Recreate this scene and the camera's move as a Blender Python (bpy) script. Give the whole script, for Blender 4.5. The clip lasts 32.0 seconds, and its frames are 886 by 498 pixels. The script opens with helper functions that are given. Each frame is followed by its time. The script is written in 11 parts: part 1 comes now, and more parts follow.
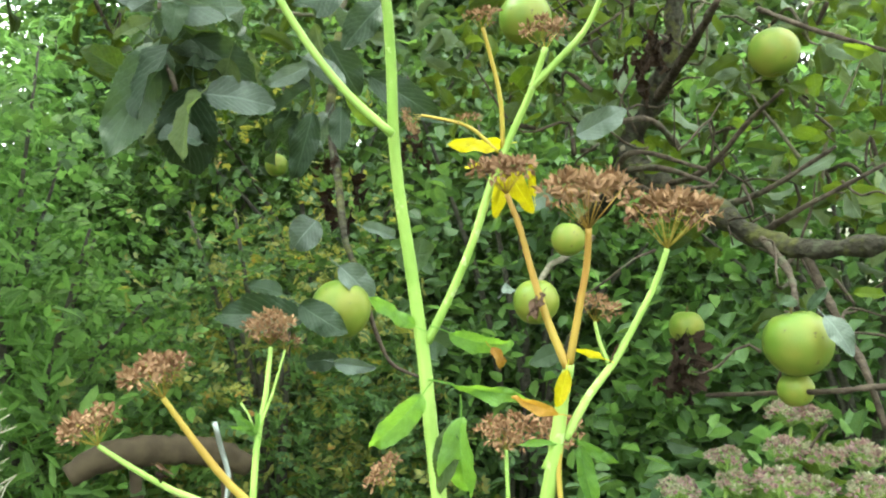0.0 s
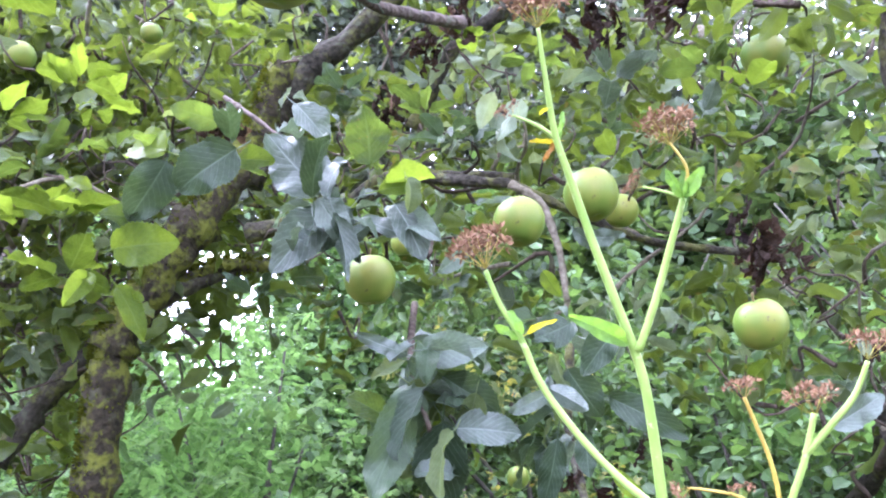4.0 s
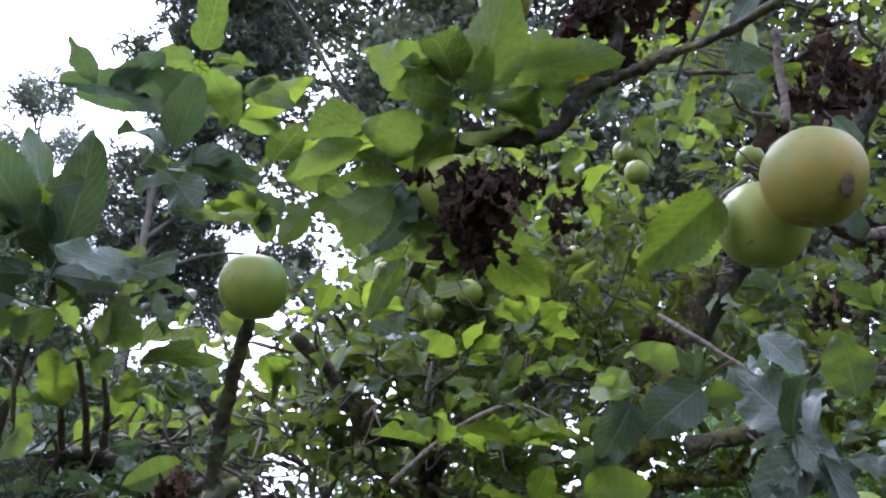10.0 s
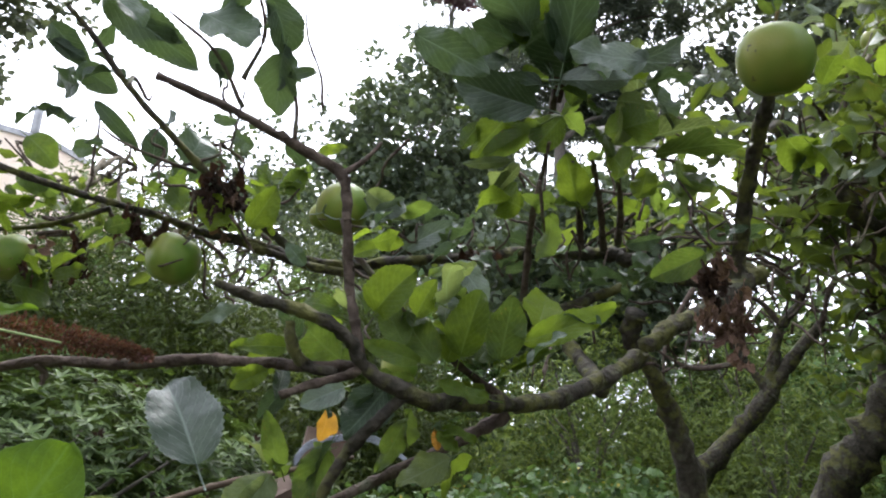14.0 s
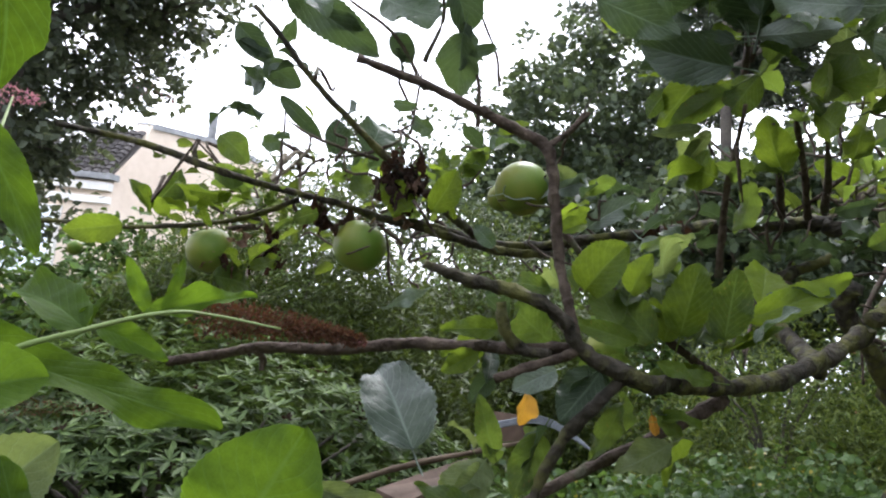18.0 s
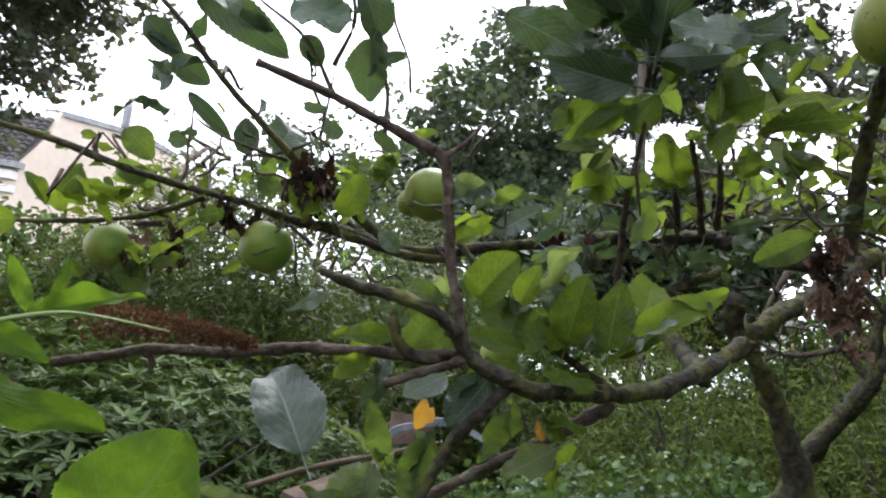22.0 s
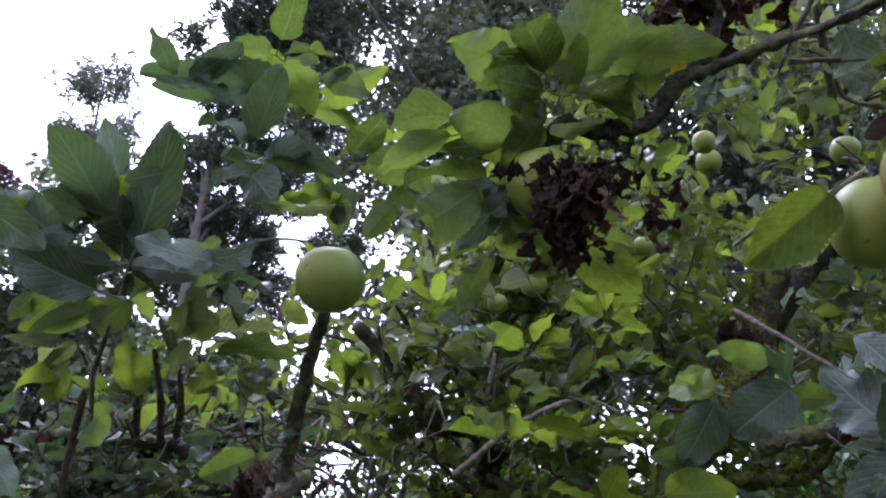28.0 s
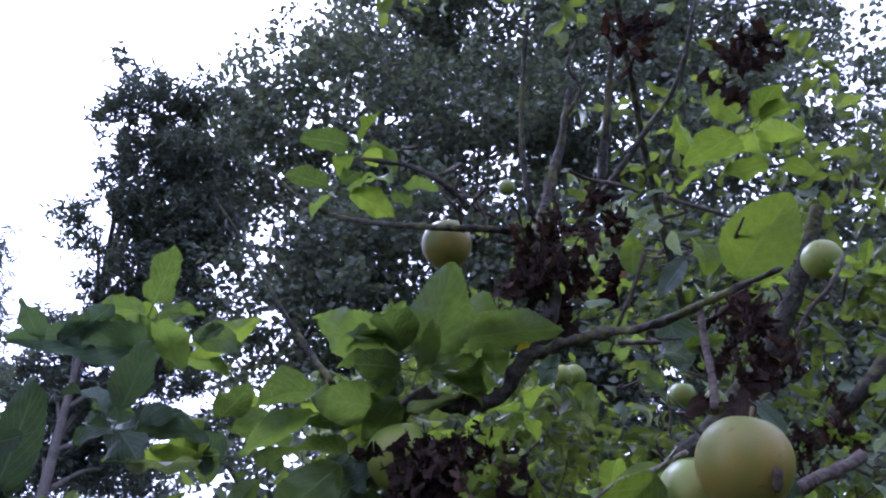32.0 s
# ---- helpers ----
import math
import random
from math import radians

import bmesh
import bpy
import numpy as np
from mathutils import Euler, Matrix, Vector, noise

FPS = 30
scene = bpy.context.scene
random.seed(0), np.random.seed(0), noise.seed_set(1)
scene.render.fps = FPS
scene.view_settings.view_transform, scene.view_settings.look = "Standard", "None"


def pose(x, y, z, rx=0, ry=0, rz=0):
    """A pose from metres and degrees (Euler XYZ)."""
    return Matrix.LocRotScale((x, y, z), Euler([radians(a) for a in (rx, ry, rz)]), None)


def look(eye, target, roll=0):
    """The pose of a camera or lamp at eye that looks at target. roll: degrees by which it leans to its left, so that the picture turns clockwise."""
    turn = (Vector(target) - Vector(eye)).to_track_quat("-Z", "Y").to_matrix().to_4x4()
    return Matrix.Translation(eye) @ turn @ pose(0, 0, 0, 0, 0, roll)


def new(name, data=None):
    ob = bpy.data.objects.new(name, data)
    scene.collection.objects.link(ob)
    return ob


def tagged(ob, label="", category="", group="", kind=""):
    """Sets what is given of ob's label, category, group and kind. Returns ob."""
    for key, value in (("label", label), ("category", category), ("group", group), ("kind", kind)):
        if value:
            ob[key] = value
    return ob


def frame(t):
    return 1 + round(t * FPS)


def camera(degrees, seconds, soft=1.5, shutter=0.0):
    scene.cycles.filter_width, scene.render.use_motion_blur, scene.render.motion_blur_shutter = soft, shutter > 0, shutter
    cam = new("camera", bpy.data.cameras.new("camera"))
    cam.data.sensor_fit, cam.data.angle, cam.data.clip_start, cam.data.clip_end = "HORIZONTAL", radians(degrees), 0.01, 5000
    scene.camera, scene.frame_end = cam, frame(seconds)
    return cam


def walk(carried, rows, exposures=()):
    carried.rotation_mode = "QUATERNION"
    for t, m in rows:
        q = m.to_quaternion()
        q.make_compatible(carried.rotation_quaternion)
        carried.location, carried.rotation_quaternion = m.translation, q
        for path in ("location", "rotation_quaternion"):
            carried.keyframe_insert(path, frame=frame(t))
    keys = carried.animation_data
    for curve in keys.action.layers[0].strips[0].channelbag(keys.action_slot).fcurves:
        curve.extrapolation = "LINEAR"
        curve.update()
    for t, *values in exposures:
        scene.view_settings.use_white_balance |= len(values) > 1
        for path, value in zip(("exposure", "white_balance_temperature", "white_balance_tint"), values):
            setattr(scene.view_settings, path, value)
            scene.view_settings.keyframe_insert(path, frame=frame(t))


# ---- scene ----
cam = camera(56.51, 32.0, 2.1)
PATH = [
    (0.0, 0.0000, 0.0000, 1.4500, 87.06, 0.18, 0.02),
    (0.5, -0.0125, 0.0060, 1.4560, 87.17, -0.70, 0.01),
    (1.0, -0.0169, -0.0054, 1.4708, 87.55, -0.84, -0.22),
    (1.5, -0.0197, -0.0208, 1.4897, 91.00, -0.33, 0.65),
    (2.0, -0.0244, -0.0252, 1.5040, 94.46, 0.56, 5.74),
    (2.5, -0.0262, -0.0297, 1.5175, 97.36, 1.45, 8.97),
    (3.0, -0.0296, -0.0290, 1.5318, 99.97, 2.51, 11.72),
    (3.5, -0.0320, -0.0337, 1.5414, 102.26, 2.84, 13.20),
    (5.5, -0.0292, -0.0663, 1.5790, 110.26, 3.67, 19.85),
    (6.0, -0.0291, -0.0712, 1.5881, 112.17, 3.60, 20.99),
    (6.5, -0.0333, -0.0782, 1.5984, 113.92, 3.23, 22.53),
    (7.0, -0.0400, -0.0837, 1.6088, 115.00, 2.47, 24.68),
    (7.5, -0.0434, -0.0911, 1.6190, 116.10, 1.78, 26.42),
    (8.0, -0.0557, -0.0948, 1.6284, 117.10, 1.38, 27.63),
    (8.5, -0.0527, -0.0927, 1.6350, 117.13, 1.09, 28.79),
    (9.0, -0.0687, -0.0973, 1.6364, 117.09, 0.29, 31.42),
    (9.5, -0.0861, -0.1024, 1.6344, 117.22, -0.54, 35.42),
    (10.0, -0.1081, -0.1090, 1.6376, 116.61, -1.76, 40.81),
    (10.5, -0.1289, -0.1212, 1.6307, 115.52, -2.39, 44.14),
    (11.0, -0.1435, -0.1239, 1.6255, 114.10, -3.08, 48.21),
    (11.5, -0.1490, -0.1246, 1.6224, 112.98, -3.86, 51.70),
    (12.0, -0.1633, -0.1273, 1.6171, 110.12, -4.72, 54.92),
    (12.5, -0.1689, -0.1374, 1.6118, 107.04, -5.47, 57.90),
    (13.0, -0.1949, -0.1462, 1.6074, 104.54, -5.92, 61.98),
    (13.5, -0.2094, -0.1586, 1.6057, 103.07, -5.37, 65.65),
    (14.0, -0.2153, -0.1812, 1.6074, 102.18, -5.14, 69.74),
    (14.5, -0.2163, -0.1904, 1.6077, 101.92, -5.04, 71.68),
    (15.0, -0.2183, -0.1950, 1.6059, 101.59, -5.40, 73.47),
    (15.5, -0.2331, -0.2090, 1.6112, 101.62, -5.36, 74.36),
    (17.5, -0.2604, -0.2118, 1.6038, 100.34, -5.13, 80.80),
    (18.0, -0.2544, -0.2110, 1.6046, 100.07, -5.00, 80.94),
    (18.5, -0.2543, -0.2105, 1.6044, 99.81, -4.69, 81.21),
    (19.0, -0.2563, -0.2113, 1.6028, 99.65, -4.69, 81.81),
    (19.5, -0.2564, -0.2134, 1.6032, 99.60, -4.71, 81.86),
    (20.0, -0.2564, -0.2178, 1.6039, 99.63, -4.70, 81.80),
    (20.5, -0.2560, -0.2134, 1.6048, 99.61, -4.65, 81.67),
    (21.0, -0.2505, -0.2081, 1.6051, 99.70, -4.84, 81.40),
    (21.5, -0.2469, -0.2020, 1.6070, 99.90, -5.84, 79.76),
    (22.0, -0.2398, -0.1947, 1.6091, 100.71, -5.61, 75.14),
    (22.5, -0.2368, -0.1871, 1.6043, 101.82, -5.23, 71.59),
    (23.0, -0.2366, -0.1844, 1.6028, 102.37, -4.83, 69.23),
    (23.5, -0.2316, -0.1769, 1.6029, 102.68, -4.90, 67.40),
    (24.0, -0.2259, -0.1711, 1.6037, 104.44, -4.85, 65.39),
    (24.5, -0.2210, -0.1647, 1.6057, 105.55, -5.24, 62.20),
    (25.0, -0.2169, -0.1617, 1.6066, 106.65, -5.07, 58.65),
    (25.5, -0.2088, -0.1506, 1.6130, 108.92, -5.36, 54.43),
    (27.5, -0.1551, -0.1219, 1.6641, 113.48, -3.72, 45.99),
    (28.0, -0.1511, -0.1237, 1.6550, 115.53, -3.51, 43.55),
    (28.5, -0.1276, -0.1425, 1.6991, 116.27, -1.37, 43.13),
    (29.0, -0.1226, -0.1459, 1.7054, 118.32, -0.55, 42.07),
    (29.5, -0.1097, -0.1431, 1.7074, 118.47, -0.01, 40.62),
    (30.0, -0.1012, -0.1449, 1.7131, 120.36, -0.02, 38.76),
    (30.5, -0.0899, -0.1586, 1.7132, 123.13, 0.42, 37.59),
    (31.0, -0.0778, -0.1659, 1.7182, 124.04, 0.66, 37.21),
    (31.5, -0.0676, -0.1754, 1.7192, 125.95, 0.88, 37.30),
    (32.0, -0.0640, -0.1843, 1.7200, 127.45, 0.87, 37.21),
]
walk(cam, [(t, pose(x, y, z, rx, ry, rz)) for t, x, y, z, rx, ry, rz in PATH], exposures=[(0.0, 2.58, 6620.0, -12), (2.0, 3.00, 5640.0, 13), (3.5, 3.20, 5330.0, 30), (6.0, 3.17, 5240.0, 32), (7.0, 2.53, 5260.0, 28), (8.0, 1.86, 5360.0, 28), (9.0, 1.76, 5310.0, 34), (10.0, 1.72, 5340.0, 26), (11.5, 1.24, 5650.0, 17), (13.0, 1.43, 5990.0, 15), (15.0, 1.34, 6060.0, 15), (22.0, 1.32, 6060.0, 15), (25.0, 1.12, 5830.0, 16), (28.0, 1.30, 5360.0, 30), (30.0, 1.42, 5000.0, 42), (32.0, 1.04, 4840.0, 39)])

# ---- light ----
SUN_ELEVATION, SUN_TURN = radians(56), radians(293)
world = bpy.data.worlds.new("overcast_sky")
scene.world = world
world.use_nodes = True
wn, wl = world.node_tree.nodes, world.node_tree.links
sky = wn.new("ShaderNodeTexSky")
sky.sky_type, sky.sun_disc = "NISHITA", False
sky.sun_elevation, sky.sun_rotation = SUN_ELEVATION, SUN_TURN
sky.air_density, sky.dust_density, sky.ozone_density = 1.0, 6.0, 1.0
grey = wn.new("ShaderNodeHueSaturation")
grey.inputs["Saturation"].default_value = 0.10
wl.new(sky.outputs[0], grey.inputs["Color"])
cloud = wn.new("ShaderNodeTexNoise")
cloud.inputs["Scale"].default_value, cloud.inputs["Detail"].default_value = 1.6, 4
veil = wn.new("ShaderNodeMapRange")
veil.inputs["To Min"].default_value, veil.inputs["To Max"].default_value = 0.93, 1.07
wl.new(cloud.outputs["Fac"], veil.inputs["Value"])
layer = wn.new("ShaderNodeMix")
layer.data_type = "RGBA"
layer.inputs[0].default_value = 0.75
layer.inputs[7].default_value = (10.5, 10.8, 11.3, 1)
wl.new(grey.outputs[0], layer.inputs[6])
lift = wn.new("ShaderNodeVectorMath")
lift.operation = "SCALE"
wl.new(layer.outputs[2], lift.inputs[0])
wl.new(veil.outputs[0], lift.inputs["Scale"])
wl.new(lift.outputs[0], wn["Background"].inputs["Color"])
wn["Background"].inputs["Strength"].default_value = 0.15

sun = new("sun", bpy.data.lights.new("sun", "SUN"))
sun.data.energy, sun.data.angle, sun.data.color = 1.5, radians(20), (1.0, 0.96, 0.9)
sun.matrix_world = look((0, 0, 0), (-math.sin(SUN_TURN) * math.cos(SUN_ELEVATION), -math.cos(SUN_TURN) * math.cos(SUN_ELEVATION), -math.sin(SUN_ELEVATION)))


# ---- materials ----
def blank(name):
    m = bpy.data.materials.new(name)
    m.use_nodes = True
    return m, m.node_tree.nodes, m.node_tree.links, m.node_tree.nodes["Principled BSDF"]


def op(nodes, links, kind, a, b=None, clamp=False):
    n = nodes.new("ShaderNodeMath")
    n.operation, n.use_clamp = kind, clamp
    for i, v in enumerate((a, b)):
        if v is None:
            continue
        if isinstance(v, (int, float)):
            n.inputs[i].default_value = v
        else:
            links.new(v, n.inputs[i])
    return n.outputs[0]


def blend(nodes, links, fac, a, b, kind="MIX"):
    n = nodes.new("ShaderNodeMix")
    n.data_type, n.blend_type = "RGBA", kind
    for i, v in ((0, fac), (6, a), (7, b)):
        if isinstance(v, (int, float)):
            n.inputs[i].default_value = v
        elif isinstance(v, tuple):
            n.inputs[i].default_value = (*v, 1)
        else:
            links.new(v, n.inputs[i])
    return n.outputs[2]


def tex(nodes, links, kind, scale, detail=3, coord="Object"):
    c = nodes.new("ShaderNodeTexCoord")
    n = nodes.new(kind)
    n.inputs["Scale"].default_value = scale
    if "Detail" in n.inputs:
        n.inputs["Detail"].default_value = detail
    links.new(c.outputs[coord], n.inputs["Vector"])
    return n


def step(nodes, links, v, lo, hi, a=0.0, b=1.0):
    n = nodes.new("ShaderNodeMapRange")
    n.inputs["From Min"].default_value, n.inputs["From Max"].default_value = lo, hi
    n.inputs["To Min"].default_value, n.inputs["To Max"].default_value = a, b
    links.new(v, n.inputs["Value"])
    return n.outputs[0]


def bump(nodes, links, height, bsdf, strength, distance=0.002):
    n = nodes.new("ShaderNodeBump")
    n.inputs["Strength"].default_value, n.inputs["Distance"].default_value = strength, distance
    links.new(height, n.inputs["Height"])
    links.new(n.outputs[0], bsdf.inputs["Normal"])


def leaf_material(name, dark, light, veins=0.35, glow=0.35, through_colour=None, rough=0.42, spots=None, island=False, spec=0.35):
    """Leaf skin: midrib and side veins by the leaf's own coordinates, two tones, blotches, light passing through."""
    m, n, l, b = blank(name)
    if island:
        rnd = n.new("ShaderNodeNewGeometry").outputs["Random Per Island"]
    else:
        rnd = n.new("ShaderNodeObjectInfo").outputs["Random"]
    uv = n.new("ShaderNodeUVMap")
    sep = n.new("ShaderNodeSeparateXYZ")
    l.new(uv.outputs[0], sep.inputs[0])
    side = op(n, l, "ABSOLUTE", op(n, l, "SUBTRACT", sep.outputs[0], 0.5))
    rib = step(n, l, side, 0.008, 0.035, 1.0, 0.0)
    run = op(n, l, "SUBTRACT", op(n, l, "MULTIPLY", sep.outputs[1], 9.0), op(n, l, "MULTIPLY", side, 6.5))
    saw = op(n, l, "ABSOLUTE", op(n, l, "SUBTRACT", op(n, l, "FRACT", run), 0.5))
    vein = step(n, l, saw, 0.0, 0.09, 0.7, 0.0)
    lines = op(n, l, "MAXIMUM", rib, vein, True)
    fine = tex(n, l, "ShaderNodeTexNoise", 70, 6)
    patch = tex(n, l, "ShaderNodeTexNoise", 13, 2)
    tone = op(n, l, "ADD", op(n, l, "MULTIPLY", rnd, 0.75), op(n, l, "MULTIPLY", patch.outputs["Fac"], 0.5))
    colour = blend(n, l, step(n, l, tone, 0.2, 1.05), tuple(0.7 * c for c in dark), light)
    colour = blend(n, l, step(n, l, fine.outputs["Fac"], 0.35, 0.65, 0.0, 0.42), colour, tuple(0.5 * c for c in dark))
    colour = blend(n, l, op(n, l, "MULTIPLY", lines, veins), colour, tuple(min(1, 1.5 * c + 0.05) for c in light))
    # pale rim: the glint of a backlit edge, drawn in colour
    colour = blend(n, l, step(n, l, side, 0.475, 0.495, 0.0, 0.35), colour, tuple(min(1, 1.3 * c + 0.03) for c in light))
    if spots:
        mark = tex(n, l, "ShaderNodeTexNoise", 21, 2)
        colour = blend(n, l, step(n, l, mark.outputs["Fac"], 0.66, 0.72), colour, spots)
    l.new(colour, b.inputs["Base Color"])
    b.inputs["Roughness"].default_value = rough
    b.inputs["Specular IOR Level"].default_value = spec
    height = op(n, l, "SUBTRACT", op(n, l, "ADD", op(n, l, "MULTIPLY", fine.outputs["Fac"], 0.7), op(n, l, "MULTIPLY", saw, 0.45)), op(n, l, "MULTIPLY", lines, 0.8))
    bump(n, l, height, b, 0.5, 0.002)
    t = n.new("ShaderNodeBsdfTranslucent")
    tint = through_colour or (min(1, light[0] * 1.9), min(1, light[1] * 1.9), light[2] * 0.7)
    tint = blend(n, l, step(n, l, tone, 0.15, 0.95), tuple(0.3 * c for c in tint), tint)
    l.new(blend(n, l, op(n, l, "MULTIPLY", lines, 0.4), blend(n, l, 0.6, colour, tint), dark), t.inputs["Color"])
    mix = n.new("ShaderNodeMixShader")
    mix.inputs[0].default_value = glow
    l.new(b.outputs[0], mix.inputs[1])
    l.new(t.outputs[0], mix.inputs[2])
    l.new(mix.outputs[0], n["Material Output"].inputs["Surface"])
    return m


def plain_material(name, a, b2, scale=30, rough=0.7, relief=0.3, dist=0.002, spots=None, spot_scale=20, spot_lo=0.6, metal=0.0, spec=0.3, vary=0.0):
    m, n, l, b = blank(name)
    big, small = tex(n, l, "ShaderNodeTexNoise", scale * 0.2, 4), tex(n, l, "ShaderNodeTexNoise", scale, 6)
    tone = op(n, l, "ADD", op(n, l, "MULTIPLY", big.outputs["Fac"], 0.55), op(n, l, "MULTIPLY", small.outputs["Fac"], 0.45))
    if vary:
        r = n.new("ShaderNodeObjectInfo").outputs["Random"]
        tone = op(n, l, "ADD", tone, op(n, l, "MULTIPLY", op(n, l, "SUBTRACT", r, 0.5), vary))
    colour = blend(n, l, step(n, l, tone, 0.36, 0.64), a, b2)
    if spots:
        s = tex(n, l, "ShaderNodeTexNoise", spot_scale, 5)
        colour = blend(n, l, step(n, l, s.outputs["Fac"], spot_lo, spot_lo + 0.06), colour, spots)
    l.new(colour, b.inputs["Base Color"])
    b.inputs["Roughness"].default_value, b.inputs["Metallic"].default_value = rough, metal
    b.inputs["Specular IOR Level"].default_value = spec
    bump(n, l, small.outputs["Fac"], b, relief, dist)
    return m


def bark_material(name, a, b2, moss=None, moss_lo=0.58, lichen=(0.095, 0.10, 0.065)):
    m, n, l, b = blank(name)
    ridges = tex(n, l, "ShaderNodeTexVoronoi", 55)
    grain, big = tex(n, l, "ShaderNodeTexNoise", 90, 6), tex(n, l, "ShaderNodeTexNoise", 9, 4)
    colour = blend(n, l, step(n, l, op(n, l, "ADD", op(n, l, "MULTIPLY", grain.outputs["Fac"], 0.6), op(n, l, "MULTIPLY", big.outputs["Fac"], 0.4)), 0.36, 0.64), a, b2)
    spots = tex(n, l, "ShaderNodeTexNoise", 38, 3)
    colour = blend(n, l, step(n, l, op(n, l, "ADD", op(n, l, "MULTIPLY", spots.outputs["Fac"], 0.6), op(n, l, "MULTIPLY", big.outputs["Fac"], 0.4)), 0.55, 0.63, 0.0, 0.7), colour, lichen)
    if moss:
        field = tex(n, l, "ShaderNodeTexNoise", 60, 6)
        patch = tex(n, l, "ShaderNodeTexNoise", 16, 3)
        colour = blend(n, l, step(n, l, op(n, l, "ADD", op(n, l, "MULTIPLY", field.outputs["Fac"], 0.45), op(n, l, "MULTIPLY", patch.outputs["Fac"], 0.55)), moss_lo, moss_lo + 0.1, 0.0, 0.9), colour, moss)
    l.new(colour, b.inputs["Base Color"])
    b.inputs["Roughness"].default_value = 0.85
    b.inputs["Specular IOR Level"].default_value = 0.2
    bump(n, l, op(n, l, "ADD", ridges.outputs["Distance"], grain.outputs["Fac"]), b, 0.9, 0.004)
    return m


def apple_material(name="apple_skin", low=(0.085, 0.158, 0.018), high=(0.17, 0.215, 0.032), flush=0.3):
    m, n, l, b = blank(name)
    rnd = n.new("ShaderNodeObjectInfo").outputs["Random"]
    big = tex(n, l, "ShaderNodeTexNoise", 1.7, 3)
    colour = blend(n, l, step(n, l, op(n, l, "ADD", big.outputs["Fac"], op(n, l, "MULTIPLY", rnd, 0.35)), 0.4, 0.95), low, high)
    blush = tex(n, l, "ShaderNodeTexNoise", 1.1, 2)
    colour = blend(n, l, step(n, l, blush.outputs["Fac"], 0.45, 0.75, 0.0, flush), colour, (0.32, 0.17, 0.05))
    dots = tex(n, l, "ShaderNodeTexVoronoi", 16)
    colour = blend(n, l, step(n, l, dots.outputs["Distance"], 0.05, 0.11, 0.5, 0.0), colour, (0.27, 0.30, 0.12))
    scar = tex(n, l, "ShaderNodeTexNoise", 5.5, 3)
    colour = blend(n, l, step(n, l, scar.outputs["Fac"], 0.70, 0.74, 0.0, 0.85), colour, (0.07, 0.055, 0.03))
    l.new(colour, b.inputs["Base Color"])
    b.inputs["Roughness"].default_value, b.inputs["Specular IOR Level"].default_value = 0.45, 0.3
    fine = tex(n, l, "ShaderNodeTexNoise", 40, 3)
    bump(n, l, fine.outputs["Fac"], b, 0.06, 0.02)
    return m


APPLE, APPLE_RIPE = apple_material(), apple_material("apple_skin_ripe", (0.088, 0.110, 0.012), (0.150, 0.152, 0.019), 0.45)
STALK = plain_material("apple_stalk", (0.10, 0.07, 0.03), (0.2, 0.15, 0.06), 60)
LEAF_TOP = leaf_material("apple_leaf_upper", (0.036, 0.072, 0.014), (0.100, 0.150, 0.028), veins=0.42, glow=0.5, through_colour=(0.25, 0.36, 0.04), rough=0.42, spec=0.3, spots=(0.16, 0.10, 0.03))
# lit copy of the apple leaf: backlight put into brighter colours
LEAF_BRIGHT = leaf_material("apple_leaf_backlit", (0.058, 0.108, 0.011), (0.135, 0.190, 0.020), veins=0.42, glow=0.52, through_colour=(0.33, 0.46, 0.03), rough=0.48, spec=0.22)
LEAF_UNDER = leaf_material("apple_leaf_underside", (0.080, 0.118, 0.048), (0.150, 0.190, 0.085), veins=0.6, glow=0.5, rough=0.6, spec=0.2, through_colour=(0.27, 0.34, 0.06))
# base colour paled and greyed to carry the sky's sheen on leaf tops
LEAF_GREY = leaf_material("apple_leaf_skylit", (0.060, 0.092, 0.066), (0.170, 0.212, 0.178), veins=0.45, glow=0.25, rough=0.34, spec=0.8, through_colour=(0.20, 0.29, 0.10))
# unlit copy of the same leaf: shade put into darker colours
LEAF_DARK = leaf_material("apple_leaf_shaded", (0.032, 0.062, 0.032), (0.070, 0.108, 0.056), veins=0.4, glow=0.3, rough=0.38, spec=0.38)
LEAF_YELLOW = leaf_material("leaf_yellow", (0.60, 0.44, 0.01), (0.80, 0.66, 0.02), glow=0.4, spots=(0.35, 0.14, 0.03))
LEAF_BROWN = leaf_material("leaf_withered", (0.009, 0.006, 0.005), (0.055, 0.036, 0.027), veins=0.3, glow=0.12, rough=0.9, spec=0.08, through_colour=(0.20, 0.09, 0.04))
LEAF_PINKBROWN = leaf_material("leaf_withered_pale", (0.085, 0.048, 0.036), (0.20, 0.125, 0.095), veins=0.4, glow=0.15, rough=0.85, spec=0.1)
LEAF_ORANGE = leaf_material("leaf_orange", (0.35, 0.15, 0.03), (0.50, 0.27, 0.05), glow=0.35)
LOVAGE_LEAF = leaf_material("lovage_leaf", (0.106, 0.235, 0.044), (0.212, 0.372, 0.073), veins=0.25, glow=0.45)
BUDDLEIA_LEAF = leaf_material("buddleia_leaf", (0.040, 0.088, 0.008), (0.080, 0.150, 0.014), veins=0.4, through_colour=(0.200, 0.330, 0.016), glow=0.5, rough=0.6, spec=0.15)
CANOPY_LEAF = leaf_material("apple_canopy_leaf", (0.026, 0.050, 0.009), (0.122, 0.165, 0.028), through_colour=(0.28, 0.37, 0.03), glow=0.48, island=True, spots=(0.16, 0.10, 0.03))
CANOPY_PALE = leaf_material("apple_canopy_leaf_pale", (0.11, 0.16, 0.09), (0.25, 0.30, 0.20), glow=0.3, rough=0.5, island=True)
